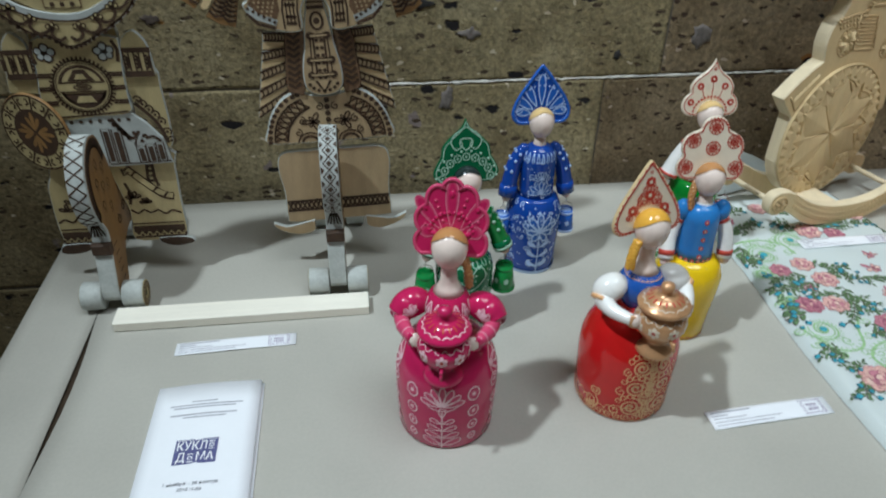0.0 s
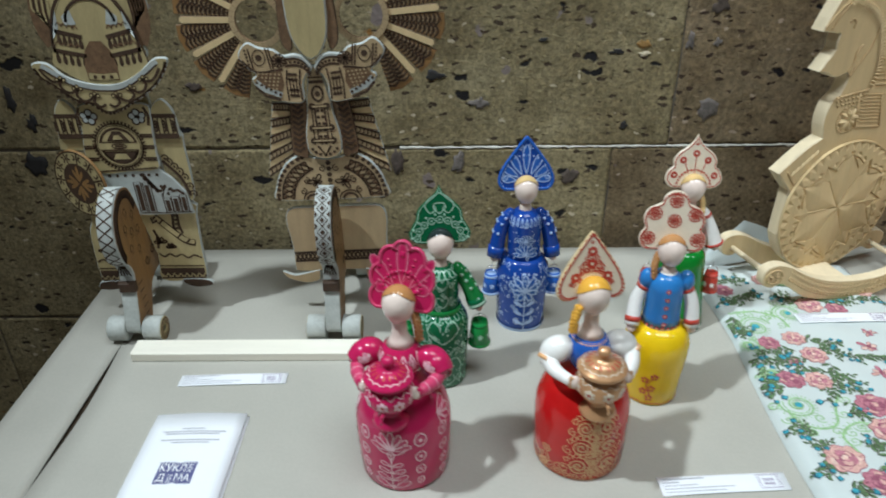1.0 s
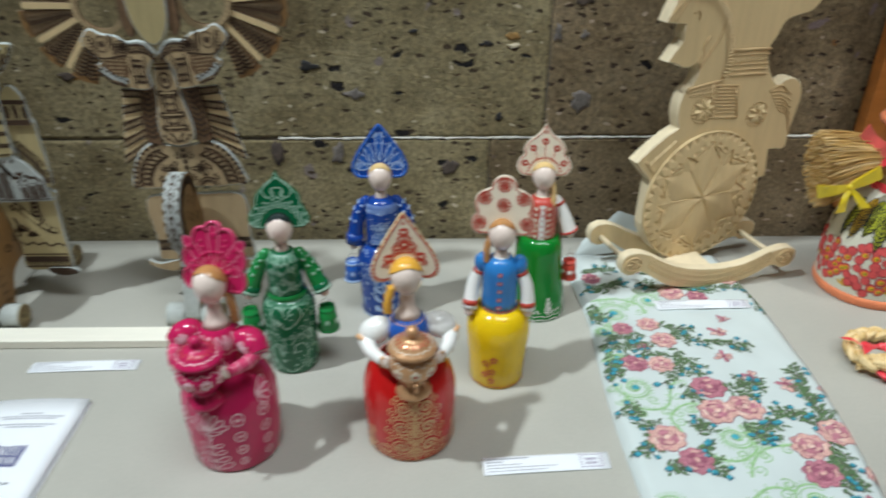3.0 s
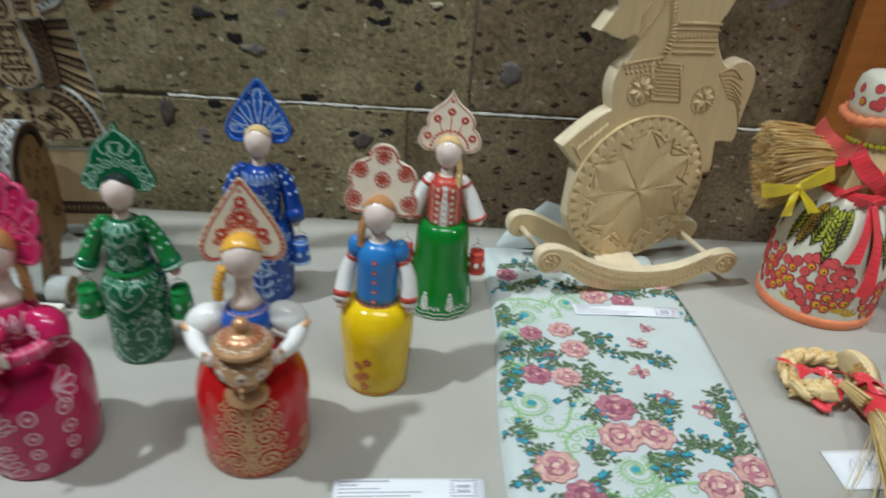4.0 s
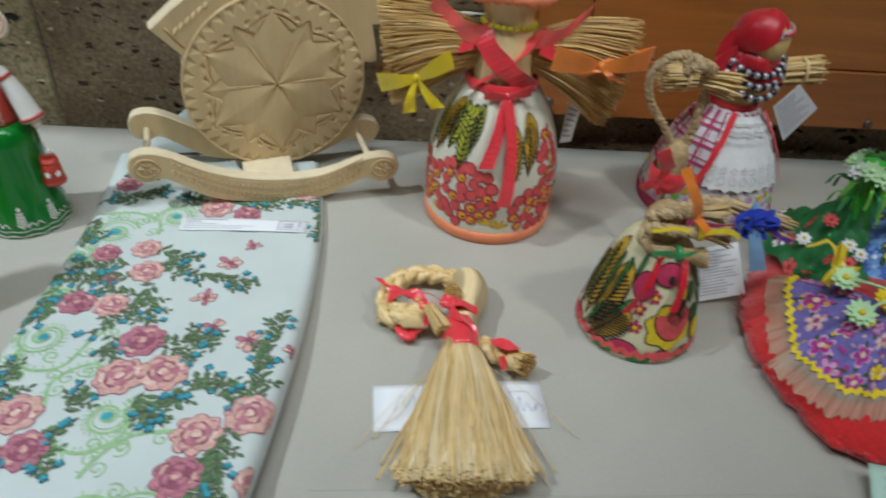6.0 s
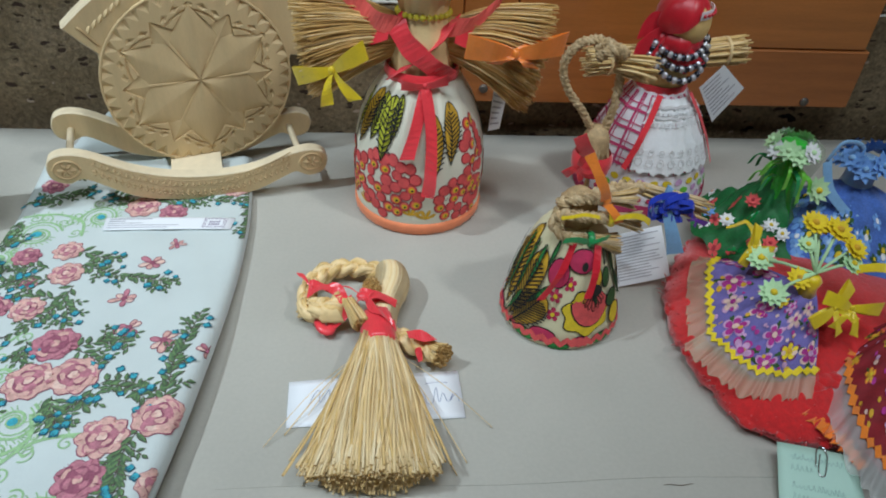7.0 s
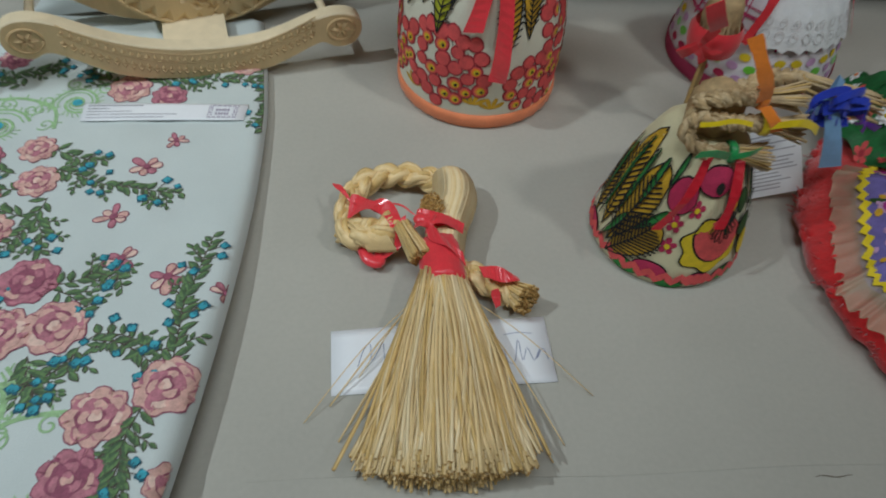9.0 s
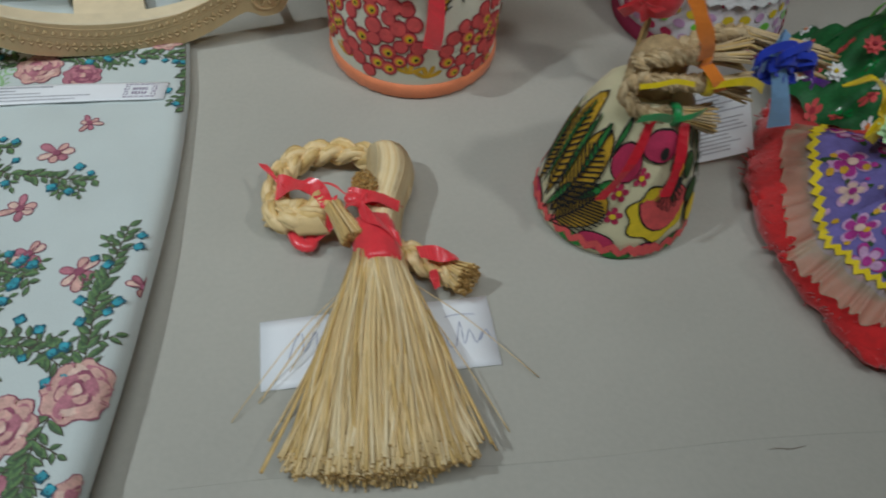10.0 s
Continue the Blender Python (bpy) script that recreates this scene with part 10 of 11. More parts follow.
def bell_rag_doll():
    k = Kit()
    prof = [(0.0512, 0.0005), (0.0520, 0.005), (0.0492, 0.020), (0.0440, 0.045), (0.0388, 0.066), (0.0332, 0.083), (0.0275, 0.094), (0.0200, 0.1015)]
    fold = pleats(11, 0.022, 0.03, 0.095)
    k.lathe(prof, YELLOW_CLOTH, seg=72, wave=fold)
    pen = Pen(k, on_lathe(prof, wave=fold), 0.0008)

    def blot(u, v, ru, rv, mat, lift, rim=0.0012, n=18, lobes=0, amp=0.0):
        """A printed shape with a black outline."""
        ring = [(u + ru * (1 + amp * math.sin(lobes * a)) * math.cos(a), v + rv * (1 + amp * math.sin(lobes * a)) * math.sin(a)) for a in [2 * math.pi * i / n for i in range(n)]]
        pen.at(0, 0).fill([(u + (x - u) * (1 + rim / ru), v + (y - v) * (1 + rim / rv)) for x, y in ring], BLACK_PRINT, lift, 3)
        pen.fill(ring, mat, lift + 0.0004, 3)
    for q, (u, v, L, w, t) in enumerate(((-0.090, 0.012, 0.064, 0.026, -6), (-0.073, 0.018, 0.080, 0.031, -4), (-0.062, 0.014, 0.074, 0.033, 14), (-0.058, 0.008, 0.050, 0.036, 34), (-0.110, 0.012, 0.06, 0.022, 6), (0.085, 0.015, 0.055, 0.024, -12), (0.12, 0.012, 0.05, 0.022, 8))):
        feather(pen, u, v, L, w, t, OCHRE, 12, 0.0013, 0.0006 * (q % 4))
    for u, v, L, t, w in ((-0.064, 0.040, 0.050, 3, 0.0065), (-0.047, 0.036, 0.030, 40, 0.0075), (-0.090, 0.030, 0.055, -6, 0.0060), (-0.079, 0.022, 0.070, 1, 0.0050), (-0.052, 0.050, 0.040, 8, 0.0070), (-0.068, 0.012, 0.034, 22, 0.0060), (-0.036, 0.074, 0.022, 14, 0.0060), (0.050, 0.062, 0.026, -10, 0.012), (0.066, 0.03, 0.04, -24, 0.010), (0.030, 0.078, 0.020, 20, 0.0060), (0.012, 0.062, 0.020, 150, 0.0050)):
        pen.at(0, 0)
        pen.lift = 0.0032
        pen.drop(u, v, L, w, t, 0.0009, BLACK_PRINT, GREEN_PRINT if u < 0 else FERN)
    blot(-0.0225, 0.0715, 0.0115, 0.0120, CHERRY, 0.0010)
    blot(0.0038, 0.0832, 0.0165, 0.0090, CHERRY, 0.0014)
    pen.dot(0.006, 0.0795, 0.0040, BLACK_PRINT, 0.0022)
    for u, v in ((-0.0078, 0.0636), (-0.0206, 0.0516), (-0.0197, 0.0345)):
        pen.at(0, 0)
        pen.lift = 0.0010
        pen.flower(u, v, 0.0068, CHERRY, 5, SUN)
    blot(0.014, 0.037, 0.024, 0.0205, SUN, 0.0008, 0.0012, 42, 7, 0.10)
    # a red half-round flower with ochre stamens on the yellow patch
    fan = [(0.016 + 0.020 * math.cos(radians(q)), 0.0505 + 0.026 * math.sin(radians(q))) for q in range(190, 351, 16)] + [(0.026, 0.056), (0.012, 0.058)]
    pen.at(0, 0).fill([(0.017 + (x - 0.017) * 1.07, 0.044 + (y - 0.044) * 1.07) for x, y in fan], BLACK_PRINT, 0.0015, 2)
    pen.fill(fan, BERRY, 0.0019, 2)
    for i in range(7):
        pen.lift = 0.0023
        pen.at(0.018, 0.058).drop(0, 0, 0.020 - 0.0016 * abs(i - 3), 0.0042, 132 + 16 * i, 0.0007, BLACK_PRINT, OCHRE)
    pen.at(0, 0).fill([(0.011, 0.0600), (0.018, 0.0640), (0.027, 0.0600), (0.026, 0.0540), (0.018, 0.0500), (0.011, 0.0540)], BLACK_PRINT, 0.0027, 2)
    blot(0.022, 0.0690, 0.0050, 0.0090, OCHRE, 0.0016)
    blot(0.034, 0.0660, 0.0055, 0.0085, FERN, 0.0016)
    blot(0.042, 0.0440, 0.0085, 0.0075, FERN, 0.0023)
    blot(0.047, 0.0260, 0.0080, 0.0100, SUN, 0.0021)
    for u, v, ru, rv, m in ((-0.0253, 0.0128, 0.0115, 0.0062, CHERRY), (0.030, 0.0085, 0.010, 0.0045, GREEN_PRINT), (-0.042, 0.0075, 0.010, 0.0045, GREEN_PRINT), (-0.010, 0.0045, 0.009, 0.0035, GREEN_PRINT), (0.008, 0.0095, 0.006, 0.0050, CHERRY), (0.066, 0.011, 0.011, 0.0055, CHERRY), (-0.085, 0.010, 0.011, 0.0055, CHERRY), (0.11, 0.010, 0.011, 0.0055, GREEN_PRINT)):
        blot(u, v, ru, rv, m, 0.0009, 0.0009)
    pen.at(0, 0)
    pen.lift = 0.0018
    pen.stroke([(2 * math.pi * 0.0545 * i / 128, 0.0095 + 0.0026 * math.sin(i * math.pi / 2)) for i in range(129)], 0.0052, RICKRACK)
    # gathered neck with plaits to one side, each tied with its own ribbon
    k.lathe([(0.017, 0.096), (0.0150, 0.102), (0.0160, 0.112), (0.0150, 0.122), (0.008, 0.130)], JUTE, seg=24, wave=lambda a, z: 1 + 0.05 * math.sin(14 * a))
    rng = random.Random(51)
    ways = (([(-0.008, -0.012, 0.122), (-0.0205, -0.016, 0.119), (-0.0215, -0.020, 0.108), (-0.010, -0.022, 0.099), (0.006, -0.022, 0.098)], RIBBON_GREEN, (1, 0.0, -0.20)), ([(-0.016, -0.016, 0.119), (-0.002, -0.019, 0.1185), (0.010, -0.019, 0.1175), (0.020, -0.019, 0.117)], RIBBON_YELLOW, (1, 0.0, -0.14)), ([(-0.020, -0.012, 0.126), (-0.008, -0.014, 0.131), (0.004, -0.014, 0.132), (0.014, -0.014, 0.132)], RIBBON_ORANGE, (1, 0.02, 0.02)))
    for way, ribbon, d in ways:
        k.braid(way, 0.0052, (JUTE, JUTE_PALE), 2.2)
        d, c = Vector(d).normalized(), Vector(way[-1])
        for i in range(80):
            a, q = rng.uniform(0, 6.28), math.sqrt(rng.random())
            off = Vector((0, math.cos(a), math.sin(a))) * q
            k.tube([c + off * 0.0040, c + d * 0.012 + off * 0.0055, c + d * (0.026 + rng.uniform(-0.002, 0.002)) + off * 0.0095], 0.0008, JUTE_PALE if i % 3 else STRAW, 4)
        k.tube([c + d * 0.002 + Vector((0, 0.0058 * math.cos(a), 0.0058 * math.sin(a))) for a in [2 * math.pi * i / 14 for i in range(15)]], 0.0030, ribbon, 6, 0.5)
    k.band(smooth_line([(-0.020, -0.026, 0.1215), (-0.012, -0.029, 0.1250), (-0.002, -0.028, 0.1262), (0.010, -0.027, 0.1230)], 5), [(0, 0.0008, 0.0012)] * 16, RIBBON_YELLOW, 0.0004)
    k.band(smooth_line([(0.020, -0.024, 0.118), (0.031, -0.030, 0.1265), (0.042, -0.028, 0.1245), (0.052, -0.025, 0.117)], 5), [(0.0004 * math.sin(i), 0.0010, 0.0012 + 0.0001 * i) for i in range(16)], RIBBON_YELLOW, 0.0004)
    k.band(smooth_line([(0.016, -0.021, 0.131), (0.023, -0.026, 0.124), (0.027, -0.026, 0.117)], 5), [(0.0032, 0, 0.001)] * 11, RIBBON_ORANGE, 0.0004)
    k.band(smooth_line([(0.014, -0.020, 0.134), (0.011, -0.022, 0.145), (0.004, -0.020, 0.158), (-0.004, -0.014, 0.172)], 5), [(0.0036, 0, 0.0015 + 0.0008 * math.sin(i)) for i in range(16)], RIBBON_ORANGE, 0.0004)
    k.band(smooth_line([(0.004, -0.029, 0.100), (-0.006, -0.031, 0.104), (-0.016, -0.030, 0.102)], 5), [(0.001, 0, 0.0026)] * 11, RIBBON_GREEN, 0.0004)
    k.band(smooth_line([(0.008, -0.029, 0.100), (0.014, -0.032, 0.105), (0.020, -0.030, 0.106)], 5), [(0.001, 0, 0.0026)] * 11, RIBBON_GREEN, 0.0004)
    k.braid([(0.012, 0.006, 0.120), (0.034, 0.016, 0.122), (0.060, 0.026, 0.116)], 0.0062, (JUTE, JUTE_PALE), 2.2)
    straw_fan(k, (0.060, 0.026, 0.115), (0.116, 0.022, 0.096), 0.006, 0.012, 0.012, 70, 52, (JUTE_PALE, STRAW))
    # a tangle of blue ribbon loops
    for i in range(9):
        c = Vector((0.082 + rng.uniform(-0.010, 0.012), 0.008, 0.112 + rng.uniform(-0.004, 0.004)))
        w, r = rng.uniform(0, 6.28), rng.uniform(0.007, 0.013)
        loop = [c + Vector((r * 1.5 * math.cos(w + 1.5 * q) * (1 - 0.1 * q), -0.004 * math.sin(1.9 * q + i) - 0.003, r * 0.75 * math.sin(w + 1.5 * q) - 0.0004 * q * q)) for q in range(5)]
        n = len(smooth_line(loop, 5))
        k.band(smooth_line(loop, 5), [(0.0010 * math.sin(j * 0.5), 0.0012, 0.0020 + 0.0005 * math.sin(j * 0.7 + i)) for j in range(n)], RIBBON_BLUE, 0.0004)
    bow(k, (0.074, 0.010, 0.112), 0.013, RIBBON_SKY, (0, -1, 0.4), 50, 0.4)
    bow(k, (0.106, 0.008, 0.096), 0.010, RIBBON_PURPLE, (0, -1, 0.4), -40, 0.5)
    k.band(smooth_line([(0.076, 0.004, 0.110), (0.084, -0.002, 0.090), (0.092, -0.004, 0.068)], 5), [(0.0035 + 0.0004 * i, 0, 0.001) for i in range(11)], RIBBON_SKY)
    for line in (((-0.006, -0.026, 0.096), (-0.016, -0.0395, 0.076), (-0.030, -0.0445, 0.052)), ((0.014, -0.026, 0.096), (0.012, -0.041, 0.078), (0.007, -0.0495, 0.058))):
        k.band(smooth_line(line, 6), [(0.0030, 0.0006 * math.sin(i), 0.0004) for i in range(13)], SCARF)
    return k.thing("rag_doll", "bell-shaped rag doll in bright print with straw plaits", "doll", "straw and rag dolls", at=pose(0.6735, -0.342, 0))


bell_rag_doll()
hang_tag("white paper card with lines of print beside the rag doll", [(0.722, -0.288, 0.040), (0.776, -0.284, 0.052), (0.786, -0.312, 0.012), (0.732, -0.316, 0.0015)], 15)


def hoop_straw_doll():
    """A straw doll with two plaits raised into a loop."""
    k = Kit()
    straw_fan(k, (0, 0, 0.088), (0.0, 0.0, 0.004), 0.015, 0.034, 0.034, 240, 61, (STRAW, JUTE), ragged=0.003, r=0.0013)
    k.lathe([(0.0175, 0.080), (0.0195, 0.088), (0.0195, 0.096), (0.0170, 0.101)], RIBBON_RED, seg=26, caps=False)
    k.lathe([(0.0125, 0.094), (0.0140, 0.104), (0.0125, 0.116), (0.0085, 0.126), (0.002, 0.128)], JUTE, seg=30, wave=lambda a, z: 1 + 0.06 * math.sin(15 * a))
    straw_fan(k, (0, -0.002, 0.120), (0, -0.006, 0.086), 0.008, 0.017, 0.012, 140, 63, (JUTE, JUTE_PALE), ragged=0.004, r=0.0008)
    k.braid([(-0.004, 0, 0.122), (-0.018, 0, 0.142), (-0.036, 0, 0.166), (-0.042, 0, 0.188), (-0.032, 0, 0.206), (-0.012, 0.002, 0.210)], 0.0047, (JUTE, JUTE_PALE), 9)
    k.braid([(0.006, 0, 0.122), (0.010, 0, 0.145), (0.010, 0, 0.172), (0.006, 0, 0.194), (-0.006, 0, 0.208), (-0.016, 0, 0.204)], 0.0050, (JUTE, JUTE_PALE), 8)
    k.braid([(-0.014, -0.004, 0.198), (-0.002, -0.008, 0.206), (0.008, -0.004, 0.200)], 0.0062, (JUTE, JUTE_PALE), 2)
    straw_fan(k, (0.004, 0, 0.188), (0.034, -0.004, 0.184), 0.008, 0.012, 0.013, 80, 62, (STRAW, STRAW_PALE))
    bow(k, (-0.018, -0.020, 0.096), 0.016, RIBBON_RED, (-0.6, -1, 0), 50, 0.8)
    k.band(smooth_line([(-0.012, -0.026, 0.112), (-0.020, -0.032, 0.124), (-0.026, -0.034, 0.136)], 5), [(0.0055, 0, 0.003)] * 11, RIBBON_RED)
    return k.thing("straw_doll", "small straw doll with plaits tied into a loop", "doll", "straw and rag dolls", at=pose(0.7135, -0.232, 0))


hoop_straw_doll()


def scarf_doll():
    k = Kit()
    prof = [(0.0725, 0.0005), (0.0730, 0.010), (0.0705, 0.026), (0.0640, 0.050), (0.0545, 0.075), (0.0430, 0.098), (0.0310, 0.116), (0.0255, 0.124)]
    k.lathe(prof, PLAID_PALE, seg=72, wave=pleats(15, 0.03, 0.0, 0.12))
    pen = Pen(k, on_lathe(prof, wave=pleats(15, 0.03, 0.0, 0.12)), 0.0011)
    big, full = 0.073, 2 * math.pi * 0.073
    for i in range(20):
        u = full * i / 20
        pen.at(0, 0).stroke([(u, 0.048 + 0.008 * j) for j in range(10)], 0.0026, PLAID_PINK)
        pen.stroke([(u + 0.006, 0.048 + 0.008 * j) for j in range(10)], 0.0010, PLAID_PINK)
    for v in (0.052, 0.068, 0.086, 0.104):
        pen.stroke([(full * i / 120, v) for i in range(121)], 0.0030, PLAID_PINK)
        pen.stroke([(full * i / 60, v + 0.006) for i in range(61)], 0.0012, PLAID_PINK)
    k.lathe([(0.0732, 0.0), (0.0742, 0.008), (0.0738, 0.014)], PLAID_PINK, seg=72, caps=False)
    for j, (v, m) in enumerate(((0.020, CHERRY), (0.030, RIBBON_LIME), (0.039, SUN))):
        for i in range(30):
            pen.at(full * (i + 0.5 * (j % 2)) / 30, v)
            pen.fill([(0.0052 * math.cos(a), 0.0034 * math.sin(a)) for a in [2 * math.pi * q / 10 for q in range(10)]], m if (i + j) % 3 else LILAC)
    # white lace apron
    a0, a1, n = -0.62, 0.95, 22
    S = on_lathe(prof)
    for v0, v1, mat, lift in ((0.052, 0.118, WHITE_CLOTH, 0.0028), (0.050, 0.078, WHITE_CLOTH, 0.0046)):
        vs, fs = [], []
        m = 8
        for j in range(m + 1):
            for i in range(n + 1):
                v = v0 + (v1 - v0) * j / m
                if j == 0:
                    v += 0.0018 * math.sin(i * 2.2)
                if j == m and mat is WHITE_CLOTH and lift > 0.004:
                    v += 0.0016 * math.sin(i * 1.4)
                p, nn = S((a0 + (a1 - a0) * i / n) * big, v)
                vs.append(p + nn * (lift + 0.0008 * math.sin(i * 1.7)))
        fs = [(j * (n + 1) + i, j * (n + 1) + i + 1, (j + 1) * (n + 1) + i + 1, (j + 1) * (n + 1) + i) for j in range(m) for i in range(n)]
        k.add(vs, fs, mat)
    pl = Pen(k, S, 0.0062)
    pl.at(0, 0)
    pl.stroke([((a0 + (a1 - a0) * i / 40) * big, 0.097 + (0.0025 if i % 2 else -0.0025)) for i in range(41)], 0.003, WHITE_CLOTH)
    for i in range(9):
        pl.ring((a0 + (a1 - a0) * (i + 0.5) / 9) * big, 0.060, 0.004, 0.0040, 0.0009, LACE_HOLES, 10)
        pl.ring((a0 + (a1 - a0) * (i + 0.5) / 9) * big, 0.070, 0.003, 0.003, 0.0008, LACE_HOLES, 10)
    for u0, u1, v1 in ((-0.030, -0.052, 0.050), (0.048, 0.072, 0.044)):
        pl.lift = 0.0075
        pl.stroke([(u0, 0.120), ((u0 * 2 + u1) / 3, 0.098), ((u0 + u1 * 2) / 3, 0.074), (u1, v1)], 0.0062, RIBBON_RED)
    k.lathe([(0.0262, 0.120), (0.0275, 0.124), (0.0260, 0.129)], RIBBON_RED, seg=36, caps=False)
    # straw body and arms, headscarf, beads
    k.lathe([(0.0250, 0.122), (0.0235, 0.135), (0.0240, 0.150), (0.0180, 0.163), (0.0140, 0.170)], STRAW, seg=36, wave=lambda a, z: 1 + 0.025 * math.sin(23 * a))
    for sx, e in ((-1, (-0.085, -0.004, 0.150)), (1, (0.078, -0.006, 0.160))):
        straw_fan(k, (sx * 0.012, 0, 0.152), e, 0.011, 0.014, 0.015, 170, 70 + sx, (STRAW, STRAW_PALE))
        c = Vector((sx * 0.012, 0, 0.152)).lerp(Vector(e), 0.72)
        k.tube([c + Vector((0, 0.0135 * math.cos(a), 0.0135 * math.sin(a))) for a in [2 * math.pi * i / 16 for i in range(17)]], 0.0022, STRAW_PALE, 6)
    k.ball((0.010, -0.004, 0.190), (0.0225, 0.0225, 0.026), STRAW, 24, 16)
    vs, n, m = [], 48, 16
    for j in range(m + 1):
        ph = radians(2 + 112 * j / m)
        for i in range(n):
            a = 2 * math.pi * i / n
            face = 0.5 + 0.5 * math.cos(a - 0.95)
            q = ph * (1 - 0.50 * face ** 3)
            fold = 1 + 0.05 * (j / m) * math.sin(5 * a + 3 * j / m) + 0.025 * math.sin(11 * a + 6 * j / m) * j / m
            peak = 1 + 0.16 * max(0.0, math.cos(a - 0.95 - 2.6)) ** 3 * math.sin(q)
            vs.append((0.006 + 0.0258 * fold * peak * math.sin(q) * math.sin(a), -0.001 - 0.0258 * fold * peak * math.sin(q) * math.cos(a), 0.192 + (0.0265 + 0.003 * face) * math.cos(q)))
    k.add(vs, [(j * n + i, (j + 1) * n + i, (j + 1) * n + (i + 1) % n, j * n + (i + 1) % n) for j in range(m) for i in range(n)] + [tuple(range(n))], SCARF)
    k.lathe([(0.0215, 0.160), (0.0265, 0.168), (0.0240, 0.178), (0.015, 0.184)], SCARF, (0.004, 0, 0), 44, lambda a, z: 1 + 0.07 * math.sin(5 * a + 90 * z) + 0.03 * math.sin(13 * a))
    for tail in (((-0.014, 0.000, 0.190), (-0.030, -0.004, 0.188), (-0.040, -0.006, 0.180)), ((-0.014, -0.006, 0.182), (-0.030, -0.012, 0.172), (-0.044, -0.014, 0.166)), ((-0.012, -0.012, 0.176), (-0.024, -0.020, 0.162), (-0.034, -0.022, 0.150))):
        pts = smooth_line(tail, 5)
        k.band(pts, [(0.002, 0.002, 0.010 * math.sin(0.5 + 2.4 * i / len(pts)) + 0.001) for i in range(len(pts))], SCARF)
    k.band(smooth_line([(-0.010, -0.018, 0.172), (0.006, -0.027, 0.160), (0.018, -0.027, 0.150)], 5), [(0.010, 0, 0.006)] * 11, SCARF)
    brow = [(0.006 + 0.0262 * math.sin(a), -0.001 - 0.0262 * math.cos(a), 0.2035) for a in [0.15 + 1.5 * i / 14 for i in range(15)]]
    k.band(brow, [(0, 0, 0.0042)] * 15, PLAID_PALE)
    for i in range(1, 14, 2):
        k.ball(Vector(brow[i]) + Vector((0.0010, -0.0012, 0)), 0.0019, SCARF, 7, 5)
    for row, (r, z, dz) in enumerate(((0.0290, 0.177, 0.016), (0.0315, 0.176, 0.027), (0.0335, 0.175, 0.039))):
        for i in range(20):
            a = -1.45 + 2.9 * i / 19
            k.ball((0.004 + r * math.sin(a), -r * math.cos(a), z - dz * math.cos(a) ** 1.0 * 0.9), 0.0036, BEAD_DARK if (i + row) % 2 else BEAD_PALE, 9, 6)
    for v, w in ((0.1105, 0.0030), (0.1015, 0.0026)):
        pen.at(0, 0)
        pen.lift = 0.0052
        pen.stroke([(-0.044 + 0.112 * i / 30, v) for i in range(31)], w, LACE_HOLES)
    pen.lift = 0.0056
    pen.stroke([(-0.044 + 0.112 * i / 30, 0.1060 + (0.0018 if i % 2 else -0.0018)) for i in range(31)], 0.0034, WHITE_CLOTH)
    return k.thing("rag_doll", "rag doll in a red headscarf and white lace apron", "doll", "straw and rag dolls", at=pose(0.805, -0.128, 0, 0, 0, 6))


scarf_doll()
hang_tag("small white printed tag at the headscarf doll's arm", [(0.842, -0.142, 0.124), (0.861, -0.142, 0.150), (0.891, -0.140, 0.124), (0.868, -0.140, 0.084)], 9)


# ---- ring of small flower dolls on a red yarn mat ----
def mat_edge(a):
    """The mat is pulled out of round towards one side."""
    return 0.935 + 0.075 * math.exp(-((a + 0.84) / 0.30) ** 2) - 0.06 * math.exp(-((a + 0.42) / 0.20) ** 2) + 0.06 * math.exp(-((a + 2.75) / 0.4) ** 2)


def yarn_mat():
    k = Kit()
    rng = random.Random(81)
    k.lathe([(0.146, 0.0005), (0.153, 0.006), (0.151, 0.014), (0.137, 0.022), (0.10, 0.030), (0.05, 0.044), (0.01, 0.050)], YARN, seg=80, wave=lambda a, z: mat_edge(math.atan2(math.sin(a), math.cos(a))) + 0.012 * math.sin(19 * a) + 0.01 * math.sin(43 * a + 300 * z))
    for i in range(520):
        a, q = rng.uniform(-math.pi, math.pi), rng.uniform(0.60, 1.0)
        r = 0.150 * q * mat_edge(a)
        z = 0.010 + (1 - q) * 0.055
        k.ball((r * math.sin(a), -r * math.cos(a), z), (rng.uniform(0.006, 0.010), rng.uniform(0.006, 0.010), 0.0030), YARN, 7, 5)
    for i in range(2400):
        a = rng.uniform(-math.pi, math.pi)
        r = rng.uniform(0.118, 0.152)
        p = Vector((r * mat_edge(a) * math.sin(a), -r * mat_edge(a) * math.cos(a), rng.uniform(0.003, 0.012) + (0.157 - r) * 0.32))
        e = p + Vector((math.sin(a) + rng.uniform(-0.9, 0.9), -math.cos(a) + rng.uniform(-0.9, 0.9), rng.uniform(-0.2, 0.9))) * 0.0045
        e.z = max(e.z, 0.0006)
        k.tube([p, p.lerp(e, 0.5), e], 0.0004, YARN, 3)
    return k.thing("yarn_mat", "round fluffy red yarn mat under the flower dolls", "mat", at=pose(0.910, -0.380, 0))


yarn_mat()


